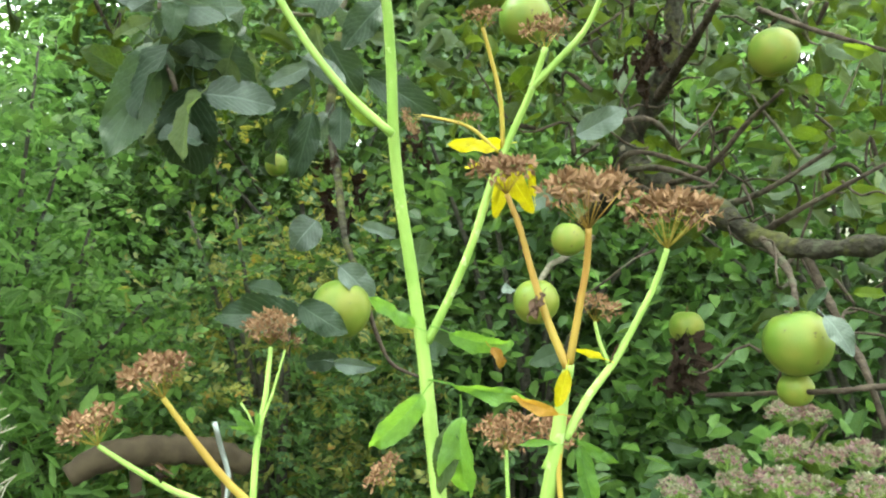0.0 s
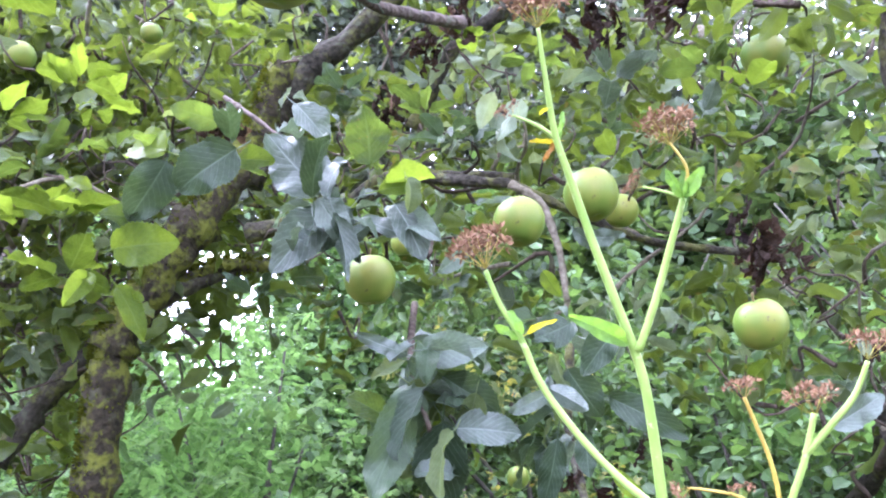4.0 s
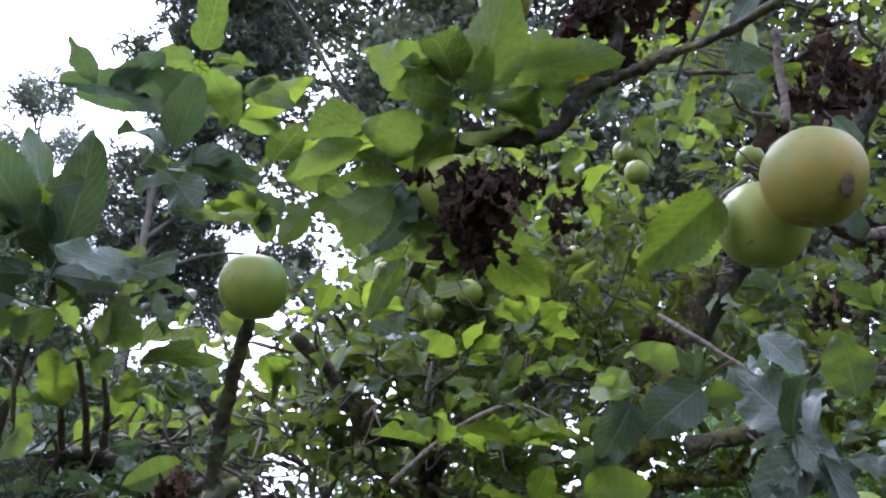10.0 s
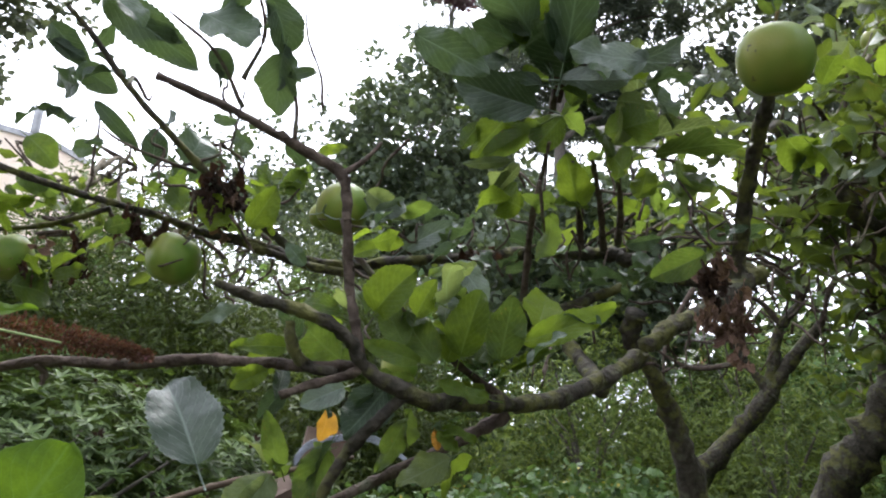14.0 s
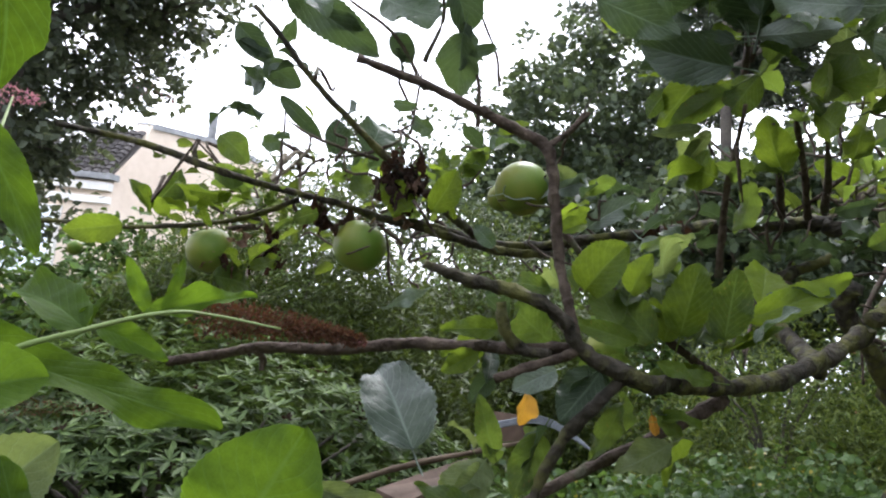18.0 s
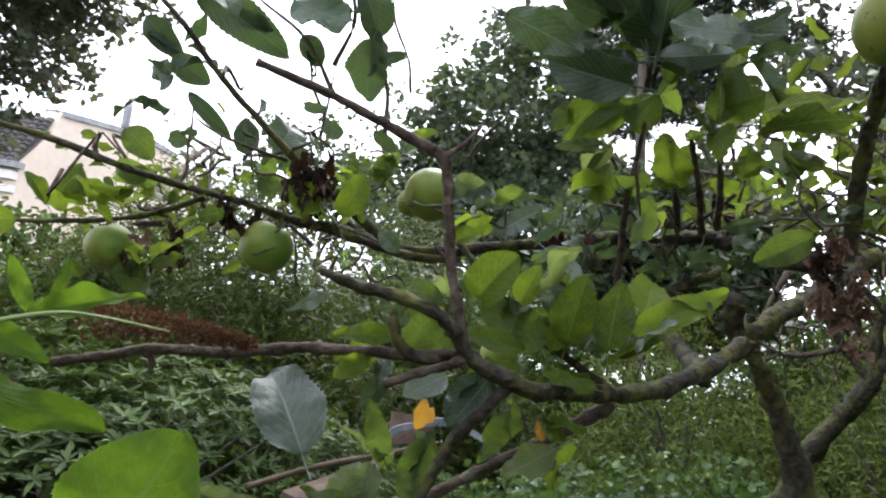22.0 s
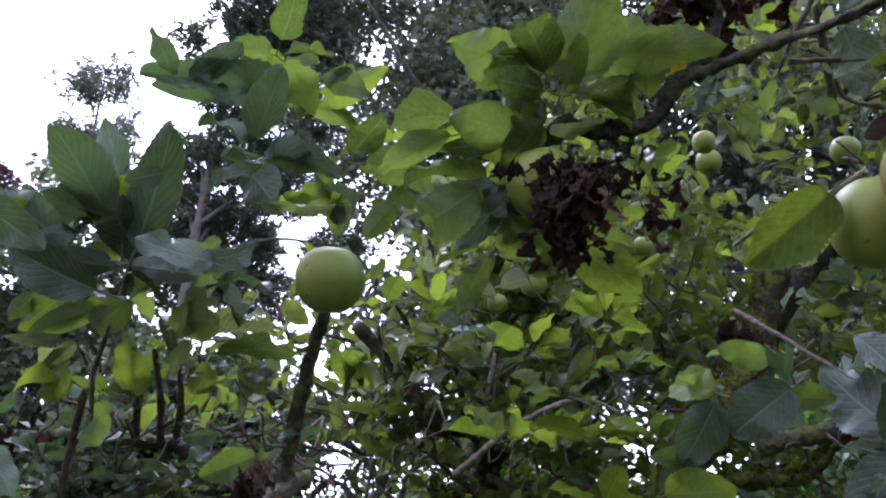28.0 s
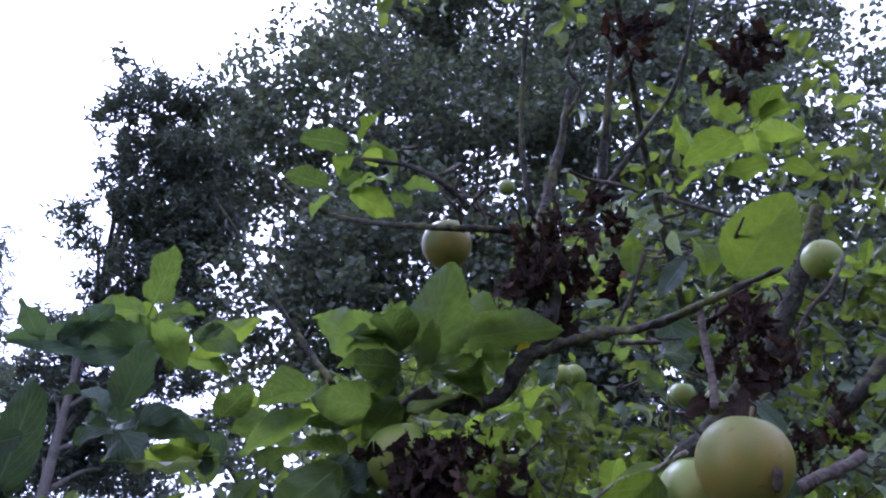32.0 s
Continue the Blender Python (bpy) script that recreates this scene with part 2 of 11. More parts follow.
HEDGE_LEAF = leaf_material("hedge_leaf", (0.058, 0.120, 0.046), (0.155, 0.255, 0.092), glow=0.42, island=True)
# darker copy of the hedge leaf, deep shade put into its colour
HEDGE_SHADED = leaf_material("hedge_leaf_shaded", (0.042, 0.076, 0.027), (0.108, 0.168, 0.058), glow=0.36, island=True)
HEDGE_FRESH = leaf_material("hedge_leaf_fresh", (0.115, 0.230, 0.050), (0.250, 0.390, 0.105), glow=0.52, island=True, through_colour=(0.32, 0.58, 0.14))
HEDGE_YELLOW = leaf_material("rose_leaf_yellowing", (0.13, 0.20, 0.05), (0.36, 0.33, 0.10), glow=0.4, island=True, spots=(0.4, 0.17, 0.06))
# the next three leaf colours are lightened and greyed to paint in haze
TREE_LEAF = leaf_material("tree_leaf_hazed", (0.062, 0.080, 0.058), (0.125, 0.148, 0.108), glow=0.36, island=True, rough=0.5)
OAK_LEAF = leaf_material("oak_leaf_hazed", (0.050, 0.076, 0.046), (0.102, 0.134, 0.080), glow=0.35, island=True, rough=0.5)
SPRUCE = leaf_material("pine_needles_hazed", (0.056, 0.074, 0.058), (0.115, 0.138, 0.106), glow=0.25, island=True, rough=0.6)
BAMBOO_LEAF = leaf_material("bamboo_leaf", (0.032, 0.056, 0.012), (0.096, 0.130, 0.030), glow=0.35, island=True, veins=0.1)
RHODO_LEAF = leaf_material("rhododendron_leaf", (0.024, 0.050, 0.014), (0.115, 0.175, 0.050), glow=0.2, island=True, rough=0.5, spec=0.18, veins=0.2)
IVY_LEAF = leaf_material("ground_ivy_leaf", (0.036, 0.080, 0.022), (0.105, 0.175, 0.050), glow=0.3, island=True, spots=(0.45, 0.33, 0.05))
REED_LEAF = leaf_material("grass_blade", (0.085, 0.135, 0.030), (0.205, 0.260, 0.070), glow=0.4, island=True, veins=0.05)
BARK = bark_material("apple_bark", (0.014, 0.012, 0.009), (0.058, 0.050, 0.037), moss=(0.088, 0.088, 0.026), moss_lo=0.5)
BARK_MOSSY = bark_material("apple_bark_mossy", (0.012, 0.009, 0.006), (0.046, 0.036, 0.022), moss=(0.105, 0.115, 0.014), moss_lo=0.47, lichen=(0.07, 0.07, 0.04))
TWIG = bark_material("apple_twig_bark", (0.03, 0.021, 0.016), (0.10, 0.075, 0.058))
TWIG_PALE = bark_material("apple_twig_pale", (0.10, 0.08, 0.058), (0.24, 0.21, 0.16))
TREE_BARK = bark_material("tree_bark", (0.045, 0.04, 0.035), (0.12, 0.105, 0.09))
STEM = plain_material("lovage_stem", (0.21, 0.33, 0.065), (0.33, 0.44, 0.12), 40, 0.45, 0.4, 0.001, spots=(0.42, 0.50, 0.22), spot_scale=70, spot_lo=0.62)
STEM_OLD = plain_material("lovage_stem_ripe", (0.30, 0.14, 0.04), (0.42, 0.36, 0.06), 14, 0.5, 0.3, 0.001)
SEED = plain_material("lovage_seed", (0.135, 0.066, 0.036), (0.30, 0.175, 0.095), 160, 0.75, 0.4, 0.001)
SOIL = plain_material("garden_soil", (0.035, 0.028, 0.02), (0.09, 0.075, 0.045), 18, 0.95, 0.8, 0.02, spots=(0.035, 0.048, 0.018), spot_scale=14, spot_lo=0.5)


# ---- shapes ----
def pinch(v, sharp=1.0):
    return np.sin(np.pi * np.clip(v, 0, 1) ** 0.86) ** 0.62 * (1 - 0.22 * sharp * v ** 3)


def leaf_shape(nu, nv, ratio, fold, curl, wave, seed, serrate=0.0, two=True, petiole=0.22, sharp=1.0):
    """A leaf one long, along +y from its base, upper face to +z: points, faces, the face's slot and (u, v) of each corner."""
    rng = np.random.default_rng(seed)
    v = np.linspace(0, 1, nv)
    theta = curl * v + 0.25 * curl * np.sin(3 * v + seed)
    dy, dz = np.cos(theta), -np.sin(theta)
    y = np.concatenate([[0], np.cumsum((dy[1:] + dy[:-1]) / 2 / (nv - 1))])
    z = np.concatenate([[0], np.cumsum((dz[1:] + dz[:-1]) / 2 / (nv - 1))])
    half = ratio / 2 * pinch(v, sharp) + 0.004
    half[1:-1:2] *= 1 - serrate
    u = np.linspace(-1, 1, nu)
    if nu > 7:
        u = np.sign(u) * np.abs(u) ** 1.5
    U, V = np.meshgrid(u, v)
    bend = rng.uniform(-0.08, 0.08)
    X = U * half[:, None] * np.cos(fold) + bend * (V ** 2)
    lift = np.abs(U) * half[:, None] * np.sin(fold)
    ph = rng.uniform(0, 6.28, 2)
    ripple = wave * np.abs(U) ** 1.5 * (np.sin(9 * V + ph[0] + 2 * np.sign(U)) + 0.6 * np.sin(17 * V + ph[1]))
    if nu > 7:
        rows = 9 * V - 3.25 * np.abs(U)
        ripple = ripple - 0.024 * np.abs(rows - np.floor(rows) - 0.5) * np.sin(np.pi * np.minimum(np.abs(U) * 1.1, 1)) + 0.01 * np.abs(U) * np.sin(31 * V + 5 * U + seed)
    ny, nz = np.sin(theta), np.cos(theta)
    Y = y[:, None] + (lift + ripple) * ny[:, None]
    Z = z[:, None] + (lift + ripple) * nz[:, None]
    P = np.stack([X, Y, Z], -1).reshape(-1, 3)
    a = (np.arange(nv - 1)[:, None] * nu + np.arange(nu - 1)[None]).ravel()
    F = np.stack([a, a + 1, a + nu + 1, a + nu], 1)
    uv = np.stack([(U + 1) / 2, V], -1).reshape(-1, 2)
    slot = np.zeros(len(F), int)
    if two:
        Q = P.copy()
        Q[:, 2] -= 0.006
        k = len(P)
        P, uv = np.concatenate([P, Q]), np.concatenate([uv, uv])
        F2 = F[:, ::-1] + k
        F, slot = np.concatenate([F, F2]), np.concatenate([slot, np.ones(len(F2), int)])
    if petiole:
        k = len(P)
        r, c = 0.011, []
        for yy, zz in ((0.03, -0.012), (-petiole * 0.5, -0.035), (-petiole, -0.012)):
            for ang in (0.5, 2.6, 4.7):
                c.append((r * math.cos(ang), yy, zz + r * math.sin(ang)))
        P = np.concatenate([P, np.array(c)])
        uv = np.concatenate([uv, np.tile([0.5, 0.02], (9, 1))])
        G = [(k + 3 * i + j, k + 3 * i + (j + 1) % 3, k + 3 * i + 3 + (j + 1) % 3, k + 3 * i + 3 + j) for i in range(2) for j in range(3)]
        F = np.concatenate([F, np.array(G)])
        slot = np.concatenate([slot, np.ones(6, int) if two else np.zeros(6, int)])
    return P, F, slot, uv


def mesh_of(name, P, F, slot=None, uv=None, mats=(), smooth=True):
    """A mesh from arrays; F is one array of faces with the same number of corners."""
    me = bpy.data.meshes.new(name)
    P, F = np.asarray(P, np.float32), np.asarray(F, np.int32)
    k = F.shape[1]
    me.vertices.add(len(P))
    me.vertices.foreach_set("co", P.ravel())
    me.loops.add(F.size)
    me.loops.foreach_set("vertex_index", F.ravel())
    me.polygons.add(len(F))
    me.polygons.foreach_set("loop_start", np.arange(0, F.size, k, dtype=np.int32))
    for m in mats:
        me.materials.append(m)
    if slot is not None:
        me.polygons.foreach_set("material_index", np.asarray(slot, np.int32))
    if uv is not None:
        me.uv_layers.new(name="UVMap").data.foreach_set("uv", np.asarray(uv, np.float32)[F.ravel()].ravel())
    me.update(calc_edges=True)
    me.polygons.foreach_set("use_smooth", np.full(len(F), smooth))
    return me


def frames(d, n):
    """Turns (k, 3, 3) whose y axis runs along d and whose z axis leans to n."""
    d = d / np.linalg.norm(d, axis=-1, keepdims=True)
    z = n - (n * d).sum(-1, keepdims=True) * d
    z = z / np.maximum(np.linalg.norm(z, axis=-1, keepdims=True), 1e-6)
    return np.stack([np.cross(d, z), d, z], -1)


def scatter(name, shapes, pos, turn, size, mats, slots=None):
    """Joins a copy of one of the shapes at each place into a mesh; slots shifts each copy's material."""
    out, faces, marks, uvs, base = [], [], [], [], 0
    pick = np.arange(len(pos)) % len(shapes)
    for s, (P, F, slot, uv) in enumerate(shapes):
        at = np.nonzero(pick == s)[0]
        if not len(at):
            continue
        Q = np.einsum("kab,vb->kva", turn[at] * np.reshape(size[at], (-1, 1, 1)), P) + pos[at][:, None]
        out.append(Q.reshape(-1, 3))
        faces.append((F[None] + base + (np.arange(len(at)) * len(P))[:, None, None]).reshape(-1, F.shape[1]))
        marks.append((slot[None] * 0 + (0 if slots is None else slots[at][:, None])).ravel() if slots is not None else np.zeros(len(at) * len(F), int))
        uvs.append(np.tile(uv, (len(at), 1)))
        base += len(at) * len(P)
    return mesh_of(name, np.concatenate(out), np.concatenate(faces), np.concatenate(marks), np.concatenate(uvs), mats)


def smooth_line(points, radii, per=6):
    """A Catmull-Rom line through the points, with its radii."""
    p = [Vector(q) for q in points]
    h = [max((p[k + 1] - p[k]).length, 1e-6) for k in range(len(p) - 1)]
    s = [(p[k + 1] - p[k]) / h[k] for k in range(len(p) - 1)]
    t = [s[0]] + [(s[k - 1] * h[k] + s[k] * h[k - 1]) / (h[k] + h[k - 1]) for k in range(1, len(p) - 1)] + [s[-1]]
    r = np.interp(np.linspace(0, 1, (len(points) - 1) * per + 1), np.linspace(0, 1, len(radii)), radii)
    out = []
    for k in range(len(p) - 1):
        for j in range(per + (k == len(p) - 2)):
            u = j / per
            out.append(p[k] * (2 * u ** 3 - 3 * u * u + 1) + t[k] * (h[k] * (u ** 3 - 2 * u * u + u)) + p[k + 1] * (3 * u * u - 2 * u ** 3) + t[k + 1] * (h[k] * (u ** 3 - u * u)))
    return out, r


def tube(points, radii, sides=8, rough=0.0, per=6, seed=0, closed=True, ribs=0.0):
    """Points and faces of a tube along a smooth line; rough: its uneven girth."""
    line, r = smooth_line(points, radii, per)
    rng = np.random.default_rng(seed)
    P, F = [], []
    up = Vector((0.3, 0.2, 1))
    for i, c in enumerate(line):
        d = (line[min(i + 1, len(line) - 1)] - line[max(i - 1, 0)]).normalized()
        s = d.cross(up)
        s = (s if s.length > 1e-3 else d.cross(Vector((1, 0, 0)))).normalized()
        w = s.cross(d)
        swell = 1 + rough * rng.normal() * 0.6
        for k in range(sides):
            a = 2 * math.pi * k / sides
            g = r[i] * swell * (1 + rough * rng.normal()) * (1 - ribs * (k % 2))
            P.append(c + s * (g * math.cos(a)) + w * (g * math.sin(a)))
    for i in range(len(line) - 1):
        for k in range(sides):
            a, b = i * sides + k, i * sides + (k + 1) % sides
            F.append((a, b, b + sides, a + sides))
    if closed:
        for ring, flip in ((0, True), (len(line) - 1, False)):
            P.append(line[ring])
            c = len(P) - 1
            for k in range(0, sides, 2):
                q = [ring * sides + k, ring * sides + (k + 1) % sides, ring * sides + (k + 2) % sides, c]
                F.append(tuple(q[::-1] if flip else q))
    return np.array([tuple(q) for q in P]), np.array(F)


def joined(pieces):
    P, F, base = [], [], 0
    for p, f in pieces:
        P.append(p), F.append(f + base)
        base += len(p)
    return np.concatenate(P), np.concatenate(F)


BASE = {}


def thing(name, at, label, category, group="", kind=""):
    ob = new(name)
    ob.empty_display_size = 0.05
    ob.location = at
    BASE[ob] = Vector(at)
    return tagged(ob, label, category, group, kind)


def part(name, me, parent, m=None, label="", kind=""):
    """Links a mesh under a thing, or under a part that itself lies at its thing's base."""
    ob = new(name, me)
    ob.parent = parent
    off = Matrix.Translation(-BASE[parent])
    ob.matrix_basis = off @ m if m is not None else off
    BASE[ob] = Vector((0, 0, 0)) if m is None else None
    return tagged(ob, label, kind=kind)


def branch(parent, name, points, radii, mat=None, sides=8, rough=0.12, per=6, seed=0, label="", ribs=0.0):
    P, F = tube(points, radii, sides, rough, per, seed, True, ribs)
    return part(name, mesh_of(name, P, F, mats=(mat or BARK,)), parent, label=label)


def diamond_leaf(ratio, curl, seed):
    """A distant leaf of four corners, bent across."""
    s = 0.05 * math.sin(5 * seed)
    P = np.array([(0, 0, 0), (ratio / 2, 0.45, 0.08 - 0.1 * curl), (s, 1 - 0.1 * curl, -0.3 * curl), (-ratio / 2, 0.5, 0.08 - 0.1 * curl)])
    return P, np.array([(0, 1, 2, 3)]), np.zeros(1, int), np.array([(0.5, 0), (1, 0.45), (0.5, 1), (0, 0.5)])


MOSS = leaf_material("moss", (0.050, 0.062, 0.008), (0.135, 0.150, 0.020), veins=0.0, glow=0.3, island=True, rough=0.9, spec=0.05)


def moss(parent, points, radii, count, seed, side):
    """Tufts of moss on the side of a limb that looks along side, in patches."""
    rng = np.random.default_rng(seed)
    line, r = smooth_line(points, radii, 8)
    line = np.array([tuple(q) for q in line])
    at = rng.random(count) * (len(line) - 1.001)
    i = at.astype(int)
    c = line[i] + (line[i + 1] - line[i]) * (at - i)[:, None]
    d = (line[i + 1] - line[i]) / np.linalg.norm(line[i + 1] - line[i], axis=1)[:, None]
    v = rng.normal(size=(count, 3)) * 0.55 + np.array(side)
    v -= (v * d).sum(1)[:, None] * d
    v /= np.linalg.norm(v, axis=1)[:, None]
    keep = np.sin(at * 2.1 + seed) + np.sin(at * 5.3) + rng.normal(size=count) * 0.5 > -0.4
    c, v, rr = c[keep], v[keep], r[i][keep]
    tuft = [diamond_leaf(0.45, 0.5, 1), diamond_leaf(0.3, 0.8, 2)]
    me = scatter("moss", tuft, c + v * (rr * 0.93)[:, None], frames(v + rng.normal(size=v.shape) * 0.6, rng.normal(size=v.shape)), rng.uniform(0.008, 0.017, len(c)), (MOSS,))
    return part("moss", me, parent, label="yellow-green cushion moss", kind="stuff")


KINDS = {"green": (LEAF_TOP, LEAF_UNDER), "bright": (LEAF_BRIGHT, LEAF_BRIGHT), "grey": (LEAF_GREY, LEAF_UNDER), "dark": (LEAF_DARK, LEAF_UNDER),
         "under": (LEAF_UNDER, LEAF_TOP), "yellow": (LEAF_YELLOW, LEAF_YELLOW), "brown": (LEAF_BROWN, LEAF_BROWN), "pinkbrown": (LEAF_PINKBROWN, LEAF_BROWN),
         "orange": (LEAF_ORANGE, LEAF_ORANGE), "lovage": (LOVAGE_LEAF, LOVAGE_LEAF), "buddleia": (BUDDLEIA_LEAF, BUDDLEIA_LEAF)}
LEAVES = {}


def leaf_mesh(kind, ratio, form):
    """One of six forms of a leaf of this kind and width, shared by all that take it."""
    ratio = round(ratio * 10) / 10
    key = (kind, ratio, form % 6)
    if key not in LEAVES:
        i = form % 6
        fold, curl, wave = (0.30, 0.55, 0.12, 0.45, 0.20, 0.70)[i], (0.45, 0.95, -0.35, 0.65, 1.25, 0.25)[i], (0.045, 0.06, 0.07, 0.04, 0.055, 0.065)[i]
        if kind in ("brown", "pinkbrown"):
            fold, curl, wave = fold + 0.7, curl * 2.6, wave * 3.0
        P, F, slot, uv = leaf_shape(9, 37, ratio, fold, curl, wave, 5 * i + int(ratio * 10), 0.075 if kind not in ("lovage", "buddleia") else 0.03, two=False, petiole=0.25 if kind not in ("buddleia",) else 0.05)
        if kind in ("brown", "pinkbrown"):
            P = P + np.random.default_rng(i).normal(size=P.shape) * 0.02
        LEAVES[key] = mesh_of("leaf_" + kind, P, F, slot, uv, KINDS[kind][:1])
    return LEAVES[key]


def leaf(parent, base, tip, ratio=0.6, roll=0.0, kind="green", form=0, name="leaf"):
    """One leaf from its base to its tip; roll turns its face about that line, 0 looking up."""
    b, d = np.array(base, float), np.array(tip, float) - np.array(base, float)
    size = np.linalg.norm(d)
    turn = frames(d[None], np.array([[0.02, 0.03, 1.0]]))[0]
    m = Matrix(turn.tolist()).to_4x4() @ Matrix.Rotation(radians(roll), 4, "Y") @ Matrix.Scale(size * 1.06, 4)
    m.translation = Vector(base)
    return part(name, leaf_mesh(kind, ratio, form), parent, m)


def spur(parent, at, count, size, seed, up=(0, 0, 1), kind="green", spread=1.0, ratio=0.6, droop=0.0):
    """A rosette of leaves round one bud."""
    rng = np.random.default_rng(seed)
    for i in range(count):
        a = 2.4 * i + rng.uniform(-0.5, 0.5)
        e = rng.uniform(-0.15, 0.75) - droop
        u = Vector(up).normalized()
        s = u.orthogonal().normalized()
        w = u.cross(s)
        d = (s * math.cos(a) + w * math.sin(a)) * spread * math.cos(e) + u * (math.sin(e) + 0.25)
        d.normalize()
        L = size * rng.uniform(0.65, 1.1)
        b = Vector(at) + d * L * 0.25
        k = kind if rng.random() < 0.8 else ("bright" if kind in ("green", "under") else kind)
        leaf(parent, b, b + d * L, ratio * rng.uniform(0.85, 1.15), rng.uniform(-50, 50), k, int(rng.integers(6)))


def apple_shape(seed, tall=1.0):
    rng = np.random.default_rng(seed)
    rings, sides, P, F = 20, 26, [], []
    for i in range(rings):
        a = math.pi * (i + 0.35) / (rings - 0.3)
        r, z = math.sin(a), math.cos(a)
        r2 = r * (1 + 0.04 * z)
        z2 = tall * z - 0.24 * math.exp(-(r / 0.26) ** 2) * (1 if z > 0 else -0.55)
        for k in range(sides):
            b = 2 * math.pi * k / sides
            lobes = 1 + 0.018 * math.cos(5 * b + seed) * (1 - 0.6 * z) + 0.02 * math.cos(b + 2 * seed)
            P.append((0.5 * r2 * lobes * math.cos(b), 0.5 * r2 * lobes * math.sin(b), 0.5 * z2))
    for i in range(rings - 1):
        for k in range(sides):
            a, b = i * sides + k, i * sides + (k + 1) % sides
            F.append((a, a + sides, b + sides, b))
    P.append((0, 0, P[0][2] - 0.01)), P.append((0, 0, P[(rings - 1) * sides][2] + 0.01))
    for k in range(0, sides, 2):
        F.append((k, k + 1, (k + 2) % sides, len(P) - 2))
        j = (rings - 1) * sides
        F.append((j + (k + 2) % sides, j + k + 1, j + k, len(P) - 1))
    return np.array(P), np.array(F)


APPLES = [mesh_of("apple_flesh", *apple_shape(s), mats=(APPLE,)) for s in (1, 2, 3)] + [mesh_of("apple_flesh", *apple_shape(5, 1.02), mats=(APPLE_RIPE,))]
STALKS = mesh_of("stalk", *tube([(0, 0, 0.24), (0.01, 0, 0.42), (0.04, 0.02, 0.62)], [0.022, 0.018, 0.026], 6, 0.05), mats=(STALK,))
SEPALS = mesh_of("calyx", *joined([tube([(0.02 * math.cos(a), 0.02 * math.sin(a), -0.27), (0.05 * math.cos(a), 0.05 * math.sin(a), -0.34), (0.09 * math.cos(a), 0.09 * math.sin(a), -0.355)], [0.016, 0.013, 0.004], 4, 0, 3) for a in (0.2, 1.46, 2.7, 4.0, 5.2)]), mats=(STALK,))


def apple(at, width, tilt=(0, 0, 0), form=0, label="round green cooking apple hanging on the tree"):
    ob = new("apple", APPLES[form % 4])
    ob.matrix_basis = pose(*at, *tilt) @ Matrix.Scale(width, 4)
    tagged(ob, label, "apple", "apples on the tree")
    for name, me in (("stalk", STALKS), ("calyx", SEPALS)):
        p = new(name, me)
        p.parent = ob
    return ob


# ---- the ground ----
def ground_height(x, y):
    """The garden's ground: level where one stands, a bank to the side of the house."""
    r = np.hypot(x, y)
    bank = 0.95 / (1 + np.exp(-np.clip((-x - 3.2) * 1.6, -40, 40))) * np.exp(-((y - 1.0) / 7.0) ** 2)
    return (bank + 0.05 * np.sin(1.3 * x + 0.5) * np.cos(1.1 * y)) * np.clip(r - 0.6, 0, 1) * np.exp(-(r / 60.0) ** 2)


edge = np.concatenate([-np.geomspace(1500, 8, 14), np.linspace(-7.5, 7.5, 61), np.geomspace(8, 1500, 14)])
GX, GY = np.meshgrid(edge, edge)
gn = len(edge)
ga = (np.arange(gn - 1)[:, None] * gn + np.arange(gn - 1)[None]).ravel()
tagged(new("ground", mesh_of("ground", np.stack([GX, GY, ground_height(GX, GY)], -1).reshape(-1, 3), np.stack([ga, ga + 1, ga + gn + 1, ga + gn], 1), mats=(SOIL,))),
       "dark damp garden soil under shrubs and fallen leaves", "ground", kind="structure")

# ---- foliage for shrubs and trees ----
def hex_leaf(ratio, fold, curl, seed):
    """A far leaf of six corners, folded along its midrib."""
    w, h = ratio / 2 * math.cos(fold), ratio / 2 * math.sin(fold)
    s = 0.06 * math.sin(7 * seed + 1)
    P = np.array([(0, 0, 0), (s, 1 - 0.12 * curl, -0.36 * curl), (-w, 0.33, h - 0.06 * curl), (-0.8 * w + s, 0.7, 0.8 * h - 0.2 * curl), (w, 0.36, h - 0.06 * curl), (0.8 * w + s, 0.73, 0.8 * h - 0.2 * curl)])
    uv = np.array([(0.5, 0), (0.5, 1), (0, 0.33), (0.1, 0.7), (1, 0.36), (0.9, 0.73)])
    return P, np.array([(0, 1, 3, 2), (0, 4, 5, 1)]), np.zeros(2, int), uv


SPRAY = [leaf_shape(5, 8, 0.50 + 0.05 * (i % 3), 0.25 + 0.13 * i, (0.5, 1.3, -0.5, 0.9, 1.7, 0.2)[i], 0.06, i, serrate=0.08, two=False, petiole=0.2) for i in range(6)]
LOW = [hex_leaf(0.58 + 0.06 * (i % 2), 0.3 + 0.12 * i, 0.3 + 0.3 * i, i) for i in range(4)]
TINY = [leaf_shape(3, 3, 0.62, 0.35, 0.5, 0.0, i, two=False, petiole=0) for i in range(3)]
BLADE = [diamond_leaf(0.16, 0.4 + 0.4 * i, i) for i in range(3)]
REED = [leaf_shape(2, 6, 0.035, 0.3, 0.35 + 0.4 * i, 0.0, i, two=False, petiole=0) for i in range(4)]
FLAKE = [diamond_leaf(0.72, 0.4 + 0.4 * i, i) for i in range(3)]
LANCE = [hex_leaf(0.27, 0.25, 0.2 + 0.25 * i, i) for i in range(3)]
